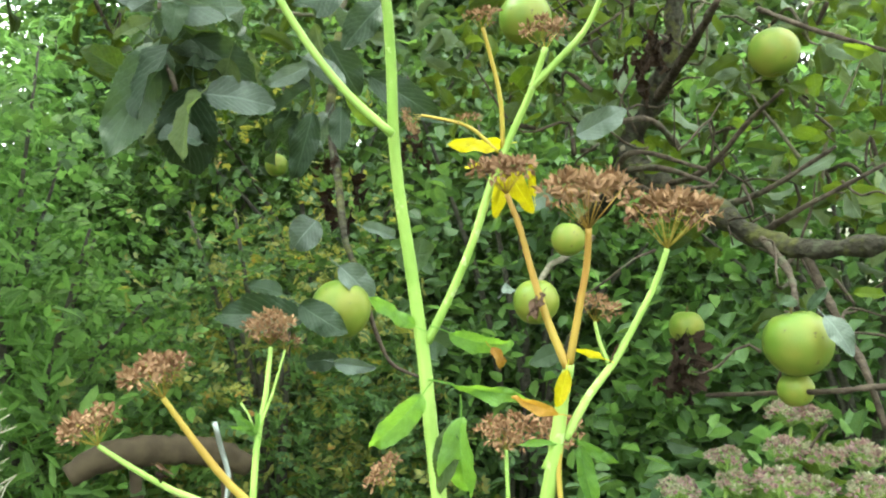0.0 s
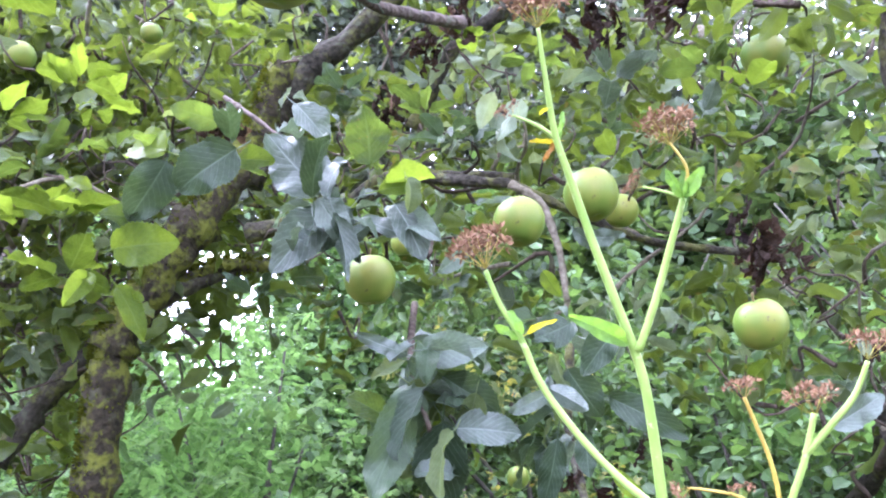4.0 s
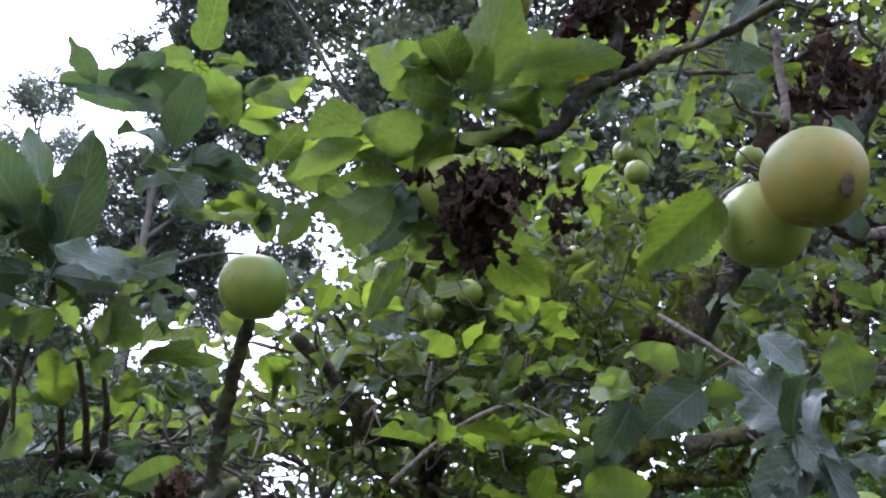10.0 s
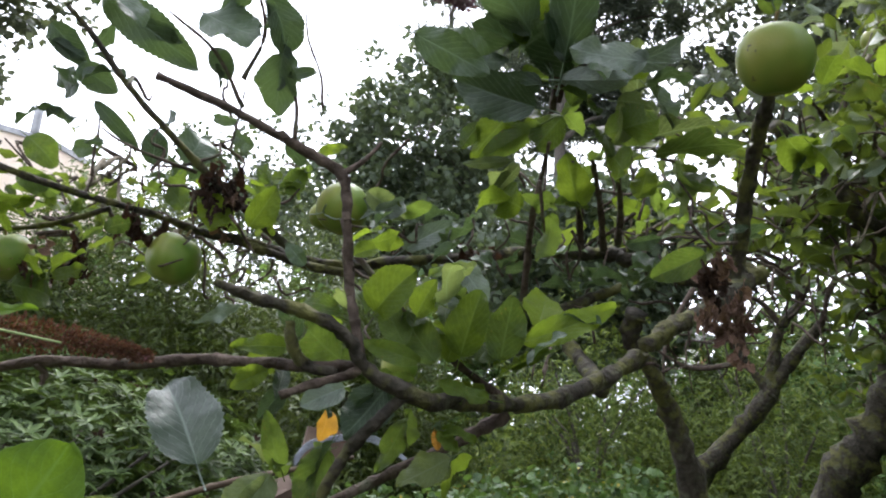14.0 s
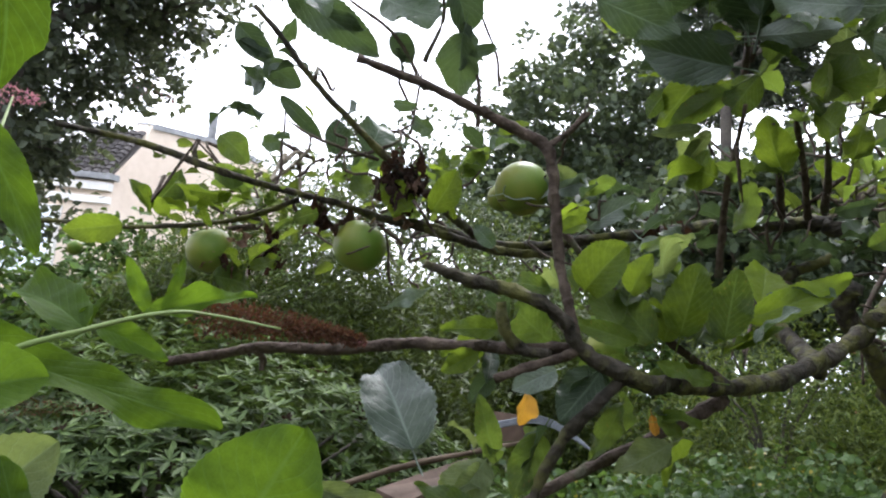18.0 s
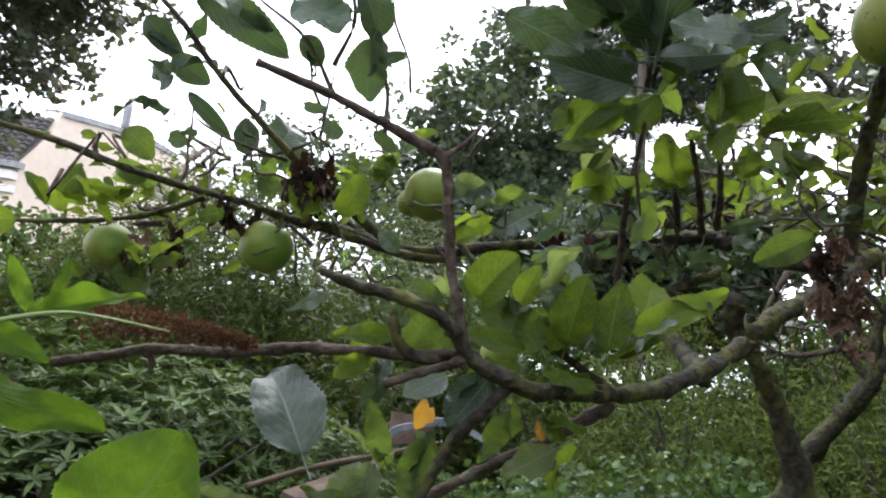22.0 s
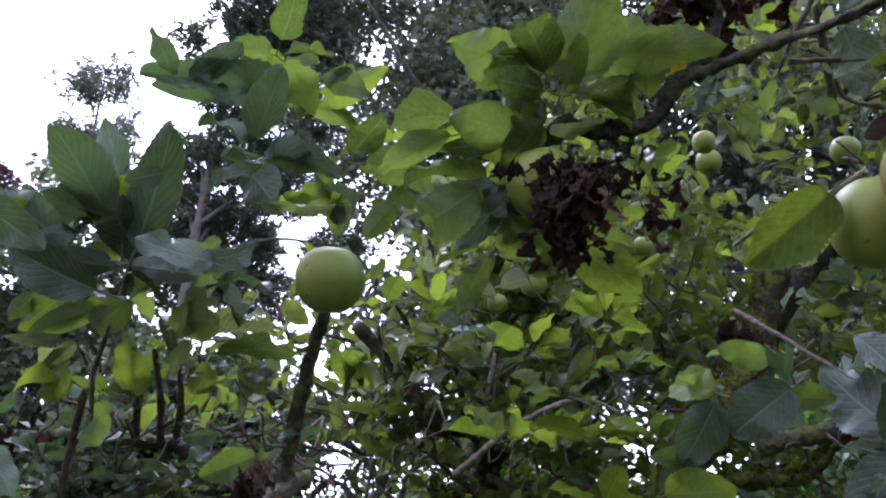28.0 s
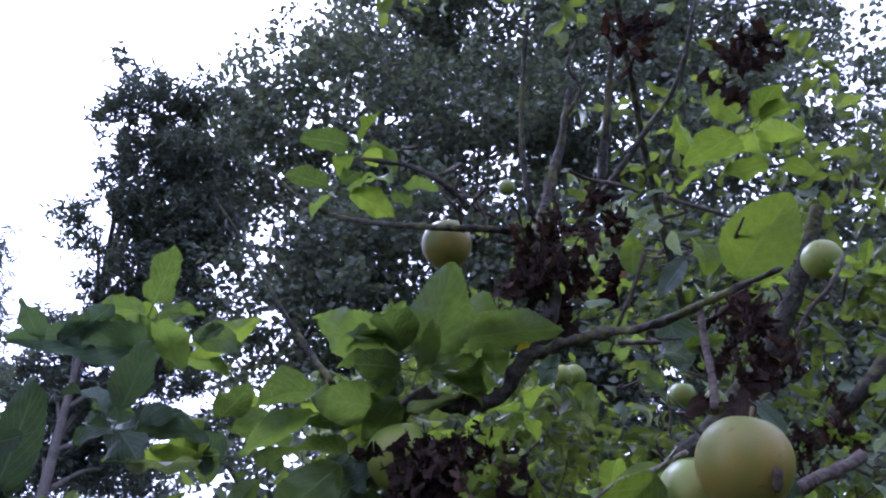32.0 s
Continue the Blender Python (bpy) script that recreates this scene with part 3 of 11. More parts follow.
LOBED = [leaf_shape(3, 7, 0.95, 0.2, 0.4 + 0.2 * i, 0.06, i, serrate=0.25, two=False, petiole=0, sharp=0.4) for i in range(3)]



def sprig(pairs, ratio, droop):
    """A compound leaf one long: pairs of leaflets along a thin stalk and one at its end."""
    P, F, uv = [(-0.008, 0.0, 0.0), (0.008, 0.0, 0.0), (0.005, 0.7, -0.2 * droop), (-0.005, 0.7, -0.2 * droop)], [(0, 1, 2, 3)], [(0.5, 0.02)] * 4
    spots = [(0.22 + 0.45 * i / max(1, pairs - 1), sx, 0.30 + 0.05 * math.sin(2.0 * i + sx)) for i in range(pairs) for sx in (-1, 1)] + [(0.68, 0, 0.36)]
    for y, sx, size in spots:
        d = Vector((sx * 0.85, 0.52 if sx else 1.0, -0.25 * droop)).normalized()
        w = d.cross(Vector((0, 0, 1))).normalized() * (size * ratio / 2)
        b = Vector((0, y, -0.2 * droop * y / 0.7))
        k = len(P)
        P += [tuple(b), tuple(b + d * size * 0.45 + w + Vector((0, 0, 0.03))), tuple(b + d * size), tuple(b + d * size * 0.45 - w + Vector((0, 0, 0.03)))]
        F.append((k, k + 1, k + 2, k + 3))
        uv += [(0.5, 0.0), (1.0, 0.45), (0.5, 1.0), (0.0, 0.45)]
    return np.array(P), np.array(F), np.zeros(len(F), int), np.array(uv)


SPRIG = [sprig(2 + i % 2, 0.55 + 0.06 * i, 0.3 + 0.5 * i) for i in range(4)]


def aims(rng, n, up=0.4, flat=1.0):
    d = rng.normal(size=(n, 3)) * [1, 1, flat]
    d /= np.linalg.norm(d, axis=1)[:, None]
    d[:, 2] += up
    return d


def foliage(parent, name, shapes, pos, size, mats, seed, up=0.3, face=0.8, slots=None, flat=0.7, label=""):
    rng = np.random.default_rng(seed)
    d = aims(rng, len(pos), up, flat)
    n = rng.normal(size=(len(pos), 3)) * 0.55 + [0, 0, face]
    me = scatter(name, shapes, pos, frames(d, n), size, mats, slots)
    return part(name, me, parent, label=label, kind="stuff")


def clumps(rng, centres, per, spread, squash=0.7):
    c = np.repeat(centres, per, 0)
    return c + rng.normal(size=c.shape) * np.asarray(spread) * [1, 1, squash]


def shrub(name, at, radius, height, count, shapes, size, mats, seed, label, category="shrub", lift=0.0, stems=5, mix=None, up=0.3, knot=26, group="", squash=0.7):
    """A bush: stems from one root, and leaves in clumps on an uneven dome."""
    rng = np.random.default_rng(seed)
    z0 = float(ground_height(np.array(at[0]), np.array(at[1])))
    root = thing(name, (at[0], at[1], z0), label, category, group)
    for i in range(stems):
        a, b = rng.uniform(0, 6.28), rng.uniform(0.3, 0.75)
        top = (at[0] + b * radius[0] * math.cos(a), at[1] + b * radius[1] * math.sin(a), z0 + height * rng.uniform(0.6, 0.9))
        mid = (at[0] + 0.35 * (top[0] - at[0]), at[1] + 0.35 * (top[1] - at[1]), z0 + height * 0.45)
        branch(root, "stem", [(at[0] + rng.uniform(-0.1, 0.1), at[1] + rng.uniform(-0.1, 0.1), z0 - 0.03), mid, top], [0.02, 0.014, 0.005], TREE_BARK, 5, 0.05, 4, i)
    k = max(4, count // knot)
    u = rng.normal(size=(k, 3))
    u /= np.linalg.norm(u, axis=1)[:, None]
    u[:, 2] = np.abs(u[:, 2])
    r = rng.uniform(0.55, 1.0, k) ** 0.5 * (1 + 0.22 * np.sin(5 * u[:, 0] + seed) * np.cos(4 * u[:, 1]))
    c = u * r[:, None] * [radius[0], radius[1], height * (1 - lift)] + [at[0], at[1], z0 + height * lift]
    low = rng.random(k) < 0.45
    c[low, 2] = z0 + lift * height + (c[low, 2] - z0 - lift * height) * rng.uniform(0.05, 0.9, low.sum())
    pos = clumps(rng, c, knot, 1.7 * np.mean(size), squash)
    sz = rng.uniform(size[0], size[1], len(pos))
    slots = None if mix is None else np.repeat((rng.random(k) < mix).astype(int), knot)
    foliage(root, "foliage", shapes, pos, sz, mats, seed + 1, up, slots=slots)
    return root


def limb_tree(name, at, height, crown, count, shapes, size, mats, seed, label, trunk=0.25, lean=(0, 0), category="tree", fork=7, bark=None, squash=0.75, clump=1.0, knot=110):
    """A tall tree: crown is a list of (x, y, z, rx, ry, rz) lobes, each fed by a limb and its boughs."""
    rng = np.random.default_rng(seed)
    root = thing(name, (*at, 0), label, category)
    top = Vector((at[0] + lean[0], at[1] + lean[1], height * 0.82))
    base = Vector((*at, -0.1))
    branch(root, "trunk", [base, base.lerp(top, 0.3) + Vector((rng.normal() * 0.1, rng.normal() * 0.1, 0)), base.lerp(top, 0.65), top], [trunk, trunk * 0.75, trunk * 0.5, trunk * 0.15], bark or TREE_BARK, 10, 0.06, 6, seed)
    cs = []
    for i, (x, y, z, rx, ry, rz) in enumerate(crown):
        c = Vector((x, y, z))
        s = base.lerp(top, min(0.9, max(0.25, (z - 0.35 * rz) / max(height, 1e-3) / 0.9)))
        branch(root, "limb", [s, s.lerp(c, 0.5) + Vector((0, 0, 0.1 * height * 0.2)), c], [trunk * 0.35, trunk * 0.2, trunk * 0.08], bark or TREE_BARK, 6, 0.08, 5, seed + i)
        k = max(6, int(count * rx * ry * rz / sum(q[3] * q[4] * q[5] for q in crown)) // knot)
        u = rng.normal(size=(k, 3))
        u /= np.linalg.norm(u, axis=1)[:, None]
        cc = u * rng.uniform(0.25, 1.0, (k, 1)) ** 0.45 * [rx, ry, rz] + [x, y, z]
        cs.append(cc)
        for q in cc[:fork]:
            q = Vector(q)
            m = c.lerp(q, 0.5) + Vector((0, 0, 0.08 * rz))
            branch(root, "bough", [c, m, q], [trunk * 0.12, trunk * 0.08, trunk * 0.02], bark or TREE_BARK, 5, 0.05, 3, seed)
    cs = clumps(rng, np.concatenate(cs), 4, clump * 0.8, squash)
    pos = clumps(rng, cs, knot // 4, clump * rng.uniform(0.2, 0.5, (len(cs) * (knot // 4), 1)), squash)
    foliage(root, "crown", shapes, pos, rng.uniform(size[0], size[1], len(pos)), mats, seed + 9, 0.1, 0.5)
    return root


def canopy(parent, lobes, per, size, seed, mats, mix=0.25, knot=7, spread=0.055, twigs=10, mat=None):
    """Leaves in rosettes through a few lobes of a crown, on thin twigs; lobes: (x, y, z, rx, ry, rz)."""
    rng = np.random.default_rng(seed)
    pos, slots = [], []
    for x, y, z, rx, ry, rz in lobes:
        k = max(8, int(per * rx * ry * rz))
        u = rng.normal(size=(k, 3))
        u /= np.linalg.norm(u, axis=1)[:, None]
        c = u * rng.uniform(0, 1, (k, 1)) ** 0.4 * [rx, ry, rz] + [x, y, z]
        order = np.argsort(rng.random(k))[:twigs]
        for i in order:
            q, o = Vector(c[i]), Vector((x, y, z - 0.5 * rz))
            s = q.lerp(o, 0.45) + Vector(rng.normal(size=3) * 0.06)
            branch(parent, "twig", [s, s.lerp(q, 0.35) + Vector(rng.normal(size=3) * 0.04), s.lerp(q, 0.7) + Vector(rng.normal(size=3) * 0.03), q + Vector((0, 0, 0.03))], [0.006, 0.0045, 0.003, 0.002], mat or (TWIG_PALE if i % 3 == 0 else TWIG), 5, 0.15, 4, int(i))
        pos.append(clumps(rng, c, knot, spread))
        slots.append(np.repeat((rng.random(k) < mix).astype(int), knot))
    pos = np.concatenate(pos)
    foliage(parent, "foliage", SPRAY, pos, rng.uniform(size[0], size[1], len(pos)), mats, seed + 3, 0.1, 0.35, slots=np.concatenate(slots))


def tangle(parent, at, count, length, seed, thick=0.0022, spread=0.08, mat=None):
    """Short crooked twigs sprouting round a place."""
    rng = np.random.default_rng(seed)
    for i in range(count):
        a = Vector(at) + Vector(rng.normal(size=3) * spread)
        d = Vector(rng.normal(size=3) + np.array([0, 0, 0.25])).normalized() * length * rng.uniform(0.6, 1.2)
        k = Vector(rng.normal(size=3) * length * 0.14)
        branch(parent, "twig", [a, a + d * 0.35 + k, a + d * 0.7 - k * 0.6, a + d], [thick * 1.3, thick, thick, thick * 0.5], mat or TWIG, 5, 0.12, 3, int(rng.integers(99)))


def box_shape(w, h):
    """A thin box one long, along +y, thinner at its far end."""
    P = np.array([(sx * w * e, y, sz * h * e) for y, e in ((0.0, 1.0), (1.0, 0.6)) for sx, sz in ((-1, -1), (1, -1), (1, 1), (-1, 1))], float)
    F = np.array([(0, 1, 2, 3), (4, 7, 6, 5), (0, 4, 5, 1), (1, 5, 6, 2), (2, 6, 7, 3), (3, 7, 4, 0)])
    return P, F, np.zeros(6, int), np.zeros((8, 2))


RAY, GRAIN = box_shape(0.007, 0.007), leaf_shape(3, 4, 0.5, 0.5, 0.2, 0.0, 3, two=False, petiole=0)


def umbel(parent, at, axis, width, seed, mats=None, rays=17, seeds=24):
    """A ripe flower umbel: rays from one point, each with its own small umbel of winged seeds."""
    rng = np.random.default_rng(seed)
    ray_mat, seed_mat = mats or (STEM_OLD, SEED)
    ax = np.array(Vector(axis).normalized())
    side = frames(ax[None], np.array([[0.3, 1.0, 0.2]]))[0]
    a = np.arange(rays) * 2.4
    r = np.sqrt((np.arange(rays) + 0.6) / rays) * width * 0.42
    rise = width * (0.42 - 0.35 * (r / width) ** 1.5) * rng.uniform(0.8, 1.15, rays)
    ends = np.array(at) + side[:, 0] * (r * np.cos(a))[:, None] + side[:, 2] * (r * np.sin(a))[:, None] + ax * rise[:, None]
    d = ends - np.array(at)
    size = np.linalg.norm(d, axis=1)
    rays_ob = part("umbel", scatter("umbel", [RAY], np.repeat(np.array(at)[None], rays, 0), frames(d, rng.normal(size=d.shape)), size, (ray_mat,)), parent)
    c = np.repeat(ends, seeds, 0)
    v = rng.normal(size=(len(c), 3)) + ax * 0.8
    v /= np.linalg.norm(v, axis=1)[:, None]
    gap = width * 0.10 * rng.uniform(0.4, 1.15, (len(c), 1))
    me = scatter("seedhead", [GRAIN], c + v * gap, frames(v + rng.normal(size=v.shape) * 0.4, rng.normal(size=v.shape)), width * rng.uniform(0.075, 0.125, len(c)), (seed_mat,))
    part("seedhead", me, rays_ob, label="dry brown winged seeds", kind="stuff")
    return rays_ob


def withered(parent, at, count, size, seed, kind="brown", length=1.0):
    """A hanging bunch of dead, curled leaves."""
    rng = np.random.default_rng(seed)
    for i in range(int(count * 2.2)):
        b = Vector(at) + Vector(rng.normal(size=3) * size * 0.28) - Vector((0, 0, rng.uniform(0, 0.9) * size * length))
        d = Vector((rng.normal() * 0.35, rng.normal() * 0.35, -1.0)).normalized()
        L = size * rng.uniform(0.5, 1.0)
        leaf(parent, b, b + d * L, rng.uniform(0.3, 0.6), rng.uniform(0, 360), kind if rng.random() < 0.93 else "pinkbrown", int(rng.integers(6)), "withered_leaf")


def flower_head(parent, at, width, seed, mats):
    """A flat cluster of small star flowers on short stalks."""
    rng = np.random.default_rng(seed)
    n = 110
    a, r = rng.uniform(0, 6.28, n), np.sqrt(rng.random(n)) * width / 2
    pos = np.array(at) + np.stack([r * np.cos(a), r * np.sin(a), width * (0.26 - 1.0 * (r / width) ** 2 + 0.07 * np.sin(9 * r / width * np.cos(a) + seed) * np.cos(8 * r / width * np.sin(a))) + rng.uniform(-0.06, 0.06, n) * width], 1)
    head = part("flower_head", scatter("flower_head", [RAY], np.repeat(np.array(at)[None] - [[0, 0, 0.02]], n, 0), frames(pos - np.array(at) + [0, 0, 0.02], rng.normal(size=pos.shape)), np.linalg.norm(pos - np.array(at) + [0, 0, 0.02], axis=1), (STEM,)), parent)
    k = 6
    p2 = np.repeat(pos, k, 0)
    d = rng.normal(size=(n * k, 3)) * [1, 1, 0.5] + [0, 0, 0.7]
    part("blossom", scatter("blossom", TINY, p2, frames(d, rng.normal(size=d.shape)), width * rng.uniform(0.07, 0.12, n * k), mats, np.repeat(rng.integers(0, len(mats), n), k)), head, label="pale pink and white petals", kind="stuff")


# ---- tall trees round the garden ----
limb_tree('oak', (-13.46, 3.86), 8.0, [(-13.46, 3.86, 6.42, 1.70, 1.70, 1.60), (-13.69, 2.91, 5.35, 1.30, 1.30, 1.20), (-13.16, 4.79, 5.35, 1.50, 1.50, 1.50), (-12.98, 3.72, 3.98, 2.00, 2.00, 1.30), (-12.79, 5.69, 3.82, 1.60, 1.60, 1.20)], 30000, FLAKE, (0.11, 0.18), (OAK_LEAF,), 11, 'broad round-crowned oak tree with green leaves greyed for haze', clump=0.32)
limb_tree('tall_tree', (-7.29, 7.55), 15.0, [(-7.31, 6.82, 11.96, 1.90, 1.90, 1.60), (-7.75, 6.05, 5.45, 0.85, 0.85, 0.75), (-6.95, 6.45, 6.05, 0.7, 0.7, 0.6), (-6.69, 7.43, 15.36, 1.70, 1.70, 1.50), (-5.00, 8.66, 14.87, 1.90, 1.90, 1.50), (-6.43, 7.66, 8.35, 2.00, 2.00, 1.60), (-7.43, 6.69, 8.09, 1.60, 1.60, 1.50), (-5.59, 8.29, 11.26, 2.00, 2.00, 1.50), (-6.30, 7.70, 6.20, 1.50, 1.50, 1.20), (-5.88, 8.09, 5.64, 1.80, 1.80, 1.30), (-4.69, 8.83, 8.09, 1.80, 1.80, 1.60), (-8.60, 6.02, 10.73, 1.20, 1.20, 1.00), (-9.30, 5.70, 9.89, 0.75, 0.75, 0.70), (-8.90, 5.56, 12.47, 0.80, 0.80, 0.75)], 108000, FLAKE, (0.085, 0.145), (TREE_LEAF,), 21, 'tall dark broadleaf tree seen against the white sky', clump=0.33, trunk=0.3)
limb_tree('tall_tree', (-3.09, 9.51), 14.0, [(-3.42, 9.40, 11.96, 1.90, 1.90, 1.60), (-3.09, 9.51, 15.88, 1.90, 1.90, 1.50), (-1.39, 9.90, 13.52, 1.80, 1.80, 1.50), (-2.08, 9.78, 9.99, 1.80, 1.80, 1.50), (-3.42, 9.40, 7.37, 2.00, 2.00, 1.50), (-1.39, 9.90, 6.92, 1.70, 1.70, 1.40), (-2.42, 9.70, 5.24, 1.90, 1.90, 1.30), (-4.38, 8.99, 5.24, 1.70, 1.70, 1.30)], 88000, FLAKE, (0.085, 0.145), (TREE_LEAF,), 22, 'tall dark broadleaf tree standing behind the apple trees', clump=0.33, trunk=0.28)
limb_tree('tall_tree', (-0.00, 11.00), 10.0, [(-0.38, 10.99, 8.74, 1.90, 1.90, 1.60), (0.58, 10.98, 10.83, 1.40, 1.40, 1.20), (1.15, 10.94, 6.50, 1.80, 1.80, 1.40), (-0.77, 10.97, 5.60, 1.80, 1.80, 1.30), (2.42, 9.70, 4.85, 1.90, 1.90, 1.50), (3.37, 8.34, 3.84, 2.00, 2.00, 1.60), (0.52, 9.99, 3.73, 2.00, 2.00, 1.40)], 45000, FLAKE, (0.1, 0.16), (TREE_LEAF,), 23, 'dense dark tree filling the back of the garden', clump=0.36, trunk=0.24)
limb_tree('pine', (-9.79, 4.66), 11.8, [(-8.12, 3.47, 10.71, 0.38, 0.38, 0.25), (-8.37, 3.70, 10.27, 0.45, 0.45, 0.30), (-7.89, 3.97, 10.35, 0.52, 0.52, 0.34), (-7.40, 4.19, 10.50, 0.44, 0.44, 0.29), (-9.33, 4.06, 9.14, 0.40, 0.40, 0.26), (-8.88, 4.01, 9.54, 0.34, 0.34, 0.23), (-8.40, 4.13, 9.79, 0.50, 0.50, 0.33), (-7.94, 4.48, 9.78, 0.65, 0.65, 0.43), (-8.73, 4.46, 9.19, 0.48, 0.48, 0.32), (-8.30, 4.88, 9.09, 0.74, 0.74, 0.48), (-9.66, 4.54, 8.38, 0.38, 0.38, 0.25), (-9.05, 4.80, 8.59, 0.54, 0.54, 0.35), (-10.29, 4.58, 7.85, 0.50, 0.50, 0.33), (-9.82, 5.00, 7.78, 0.64, 0.64, 0.41), (-8.85, 5.19, 8.33, 0.74, 0.74, 0.48), (-10.85, 4.76, 7.22, 0.59, 0.59, 0.38), (-10.30, 5.36, 7.02, 0.84, 0.84, 0.53), (-11.30, 5.21, 6.40, 0.74, 0.74, 0.48), (-9.27, 5.72, 7.45, 0.56, 0.56, 0.39), (-10.28, 6.10, 6.26, 0.68, 0.68, 0.47), (-9.00, 6.53, 6.81, 0.48, 0.48, 0.33)], 50000, LANCE, (0.09, 0.15), (SPRUCE,), 24, 'tall pine with tufted clumps of needles greyed for haze', clump=0.15, trunk=0.12, squash=0.6, fork=1, knot=80)
limb_tree('spruce', (-15.22, 4.94), 9.0, [(-15.30, 4.68, 11.99, 0.40, 0.40, 0.70), (-15.30, 4.68, 10.84, 0.80, 0.80, 0.70), (-15.13, 5.21, 9.75, 1.10, 1.10, 0.80)], 5000, BLADE, (0.18, 0.28), (SPRUCE,), 25, 'slim distant conifer against the sky', clump=0.22, trunk=0.15, squash=0.5)
limb_tree('lime_tree', (-7.88, -3.18), 8.0, [(-8.65, -2.48, 6.19, 1.10, 1.10, 1.20), (-8.40, -3.23, 5.05, 1.30, 1.30, 1.10), (-8.02, -4.09, 5.61, 1.30, 1.30, 1.40), (-8.73, -2.18, 5.24, 0.80, 0.80, 0.60), (-8.34, -3.37, 3.51, 0.90, 0.90, 0.70), (-7.95, -4.23, 3.68, 1.10, 1.10, 1.00), (-8.51, -2.93, 7.44, 1.40, 1.40, 1.20), (-9.12, -3.62, 3.78, 0.18, 0.18, 0.25), (-9.23, -3.74, 3.25, 0.18, 0.18, 0.25)], 38000, FLAKE, (0.08, 0.13), (TREE_LEAF,), 26, 'dark leafy tree hanging over the house roof', clump=0.28, trunk=0.2)
limb_tree('lime_tree', (4.31, 5.52), 7.0, [(3.91, 5.80, 4.15, 1.60, 1.60, 1.40), (3.50, 6.06, 2.58, 1.60, 1.60, 1.30), (4.68, 5.20, 2.83, 1.80, 1.80, 1.60), (4.31, 5.52, 5.32, 1.50, 1.50, 1.20)], 20000, FLAKE, (0.1, 0.16), (TREE_LEAF,), 27, 'dark leafy tree at the side of the garden', clump=0.32, trunk=0.2)
limb_tree('young_birch', (-10.97, 0.77), 5.0, [(-10.98, 0.58, 4.55, 0.70, 0.70, 0.60), (-10.94, 1.15, 3.94, 0.80, 0.80, 0.70), (-11.00, 0.19, 3.74, 0.70, 0.70, 0.70)], 5000, FLAKE, (0.07, 0.11), (OAK_LEAF,), 28, 'thin light-crowned young tree before the sky', clump=0.3, trunk=0.08)
limb_tree('garden_tree', (-7.20, 3.70), 4.2, [(-7.10, 3.95, 3.45, 0.80, 0.80, 0.50), (-7.20, 3.40, 3.01, 0.80, 0.80, 0.50), (-7.00, 3.88, 2.81, 0.70, 0.70, 0.50)], 22000, FLAKE, (0.08, 0.125), (OAK_LEAF,), 29, 'small leafy garden tree in the middle distance', clump=0.25, trunk=0.1)

# ---- the house beyond the garden ----
HOUSE_CORNER, ALONG_GABLE, ALONG_EAVE = Vector((-17.314, -4.567, 5.363)), Vector((-0.758, 0.652, 0.000)), Vector((-0.064, -0.998, 0.000))
GABLE = [(0.00, 0.00), (0.52, 0.79), (0.71, 1.32), (2.75, 1.56), (3.85, 1.44)]
RENDER = plain_material("house_render", (0.62, 0.52, 0.42), (0.72, 0.62, 0.52), 6, 0.9, 0.3, 0.004)
TILE = plain_material("roof_tile", (0.055, 0.05, 0.05), (0.11, 0.10, 0.095), 12, 0.75, 0.3, 0.004, vary=0.3)
PAINT = plain_material("white_paint", (0.70, 0.69, 0.66), (0.8, 0.79, 0.76), 10, 0.6, 0.1)
ZINC = plain_material("zinc", (0.16, 0.165, 0.17), (0.25, 0.255, 0.26), 10, 0.45, 0.1, metal=0.7)
BRICK = plain_material("red_brick", (0.42, 0.20, 0.13), (0.58, 0.34, 0.24), 8, 0.9, 0.3, 0.004)
glass_m, gnod, glnk, gb = blank("window_glass")
gb.inputs["Base Color"].default_value, gb.inputs["Roughness"].default_value, gb.inputs["Metallic"].default_value = (0.55, 0.6, 0.65, 1), 0.08, 0.6


def prism(points, depth, mat, name="wall"):
    """A slab: a polygon of world points, pushed along depth."""
    bm = bmesh.new()
    a = [bm.verts.new(Vector(p)) for p in points]
    b = [bm.verts.new(Vector(p) + Vector(depth)) for p in points]
    bm.faces.new(a)
    bm.faces.new(b[::-1])
    for i in range(len(a)):
        j = (i + 1) % len(a)
        bm.faces.new((a[j], a[i], b[i], b[j]))
    bmesh.ops.recalc_face_normals(bm, faces=bm.faces)
    me = bpy.data.meshes.new(name)
    bm.to_mesh(me)
    bm.free()
    me.materials.append(mat)
    return me


UPZ = Vector((0, 0, 1))
HOUSE = thing("house", (HOUSE_CORNER.x, HOUSE_CORNER.y, 0), "beige rendered house with a dark tiled roof", "house")
IN_GABLE, IN_EAVE = ALONG_EAVE.copy(), ALONG_GABLE.copy()
ring = [HOUSE_CORNER + ALONG_GABLE * a + UPZ * b for a, b in GABLE]
ring = [ring[0] - UPZ * HOUSE_CORNER.z] + ring + [ring[-1] + ALONG_GABLE * 1.5 - UPZ * 0.5, ring[-1] + ALONG_GABLE * 1.5 - UPZ * ring[-1].z]
part("gable_wall", prism(ring, IN_GABLE * 0.3, RENDER), HOUSE, label="plain beige rendered gable wall")
eave = [HOUSE_CORNER + ALONG_EAVE * a + UPZ * b for a, b in ((0.3, 0.0), (7, 0.0), (7, -HOUSE_CORNER.z), (0.3, -HOUSE_CORNER.z))]
part("side_wall", prism(eave, IN_EAVE * 0.3, RENDER), HOUSE)
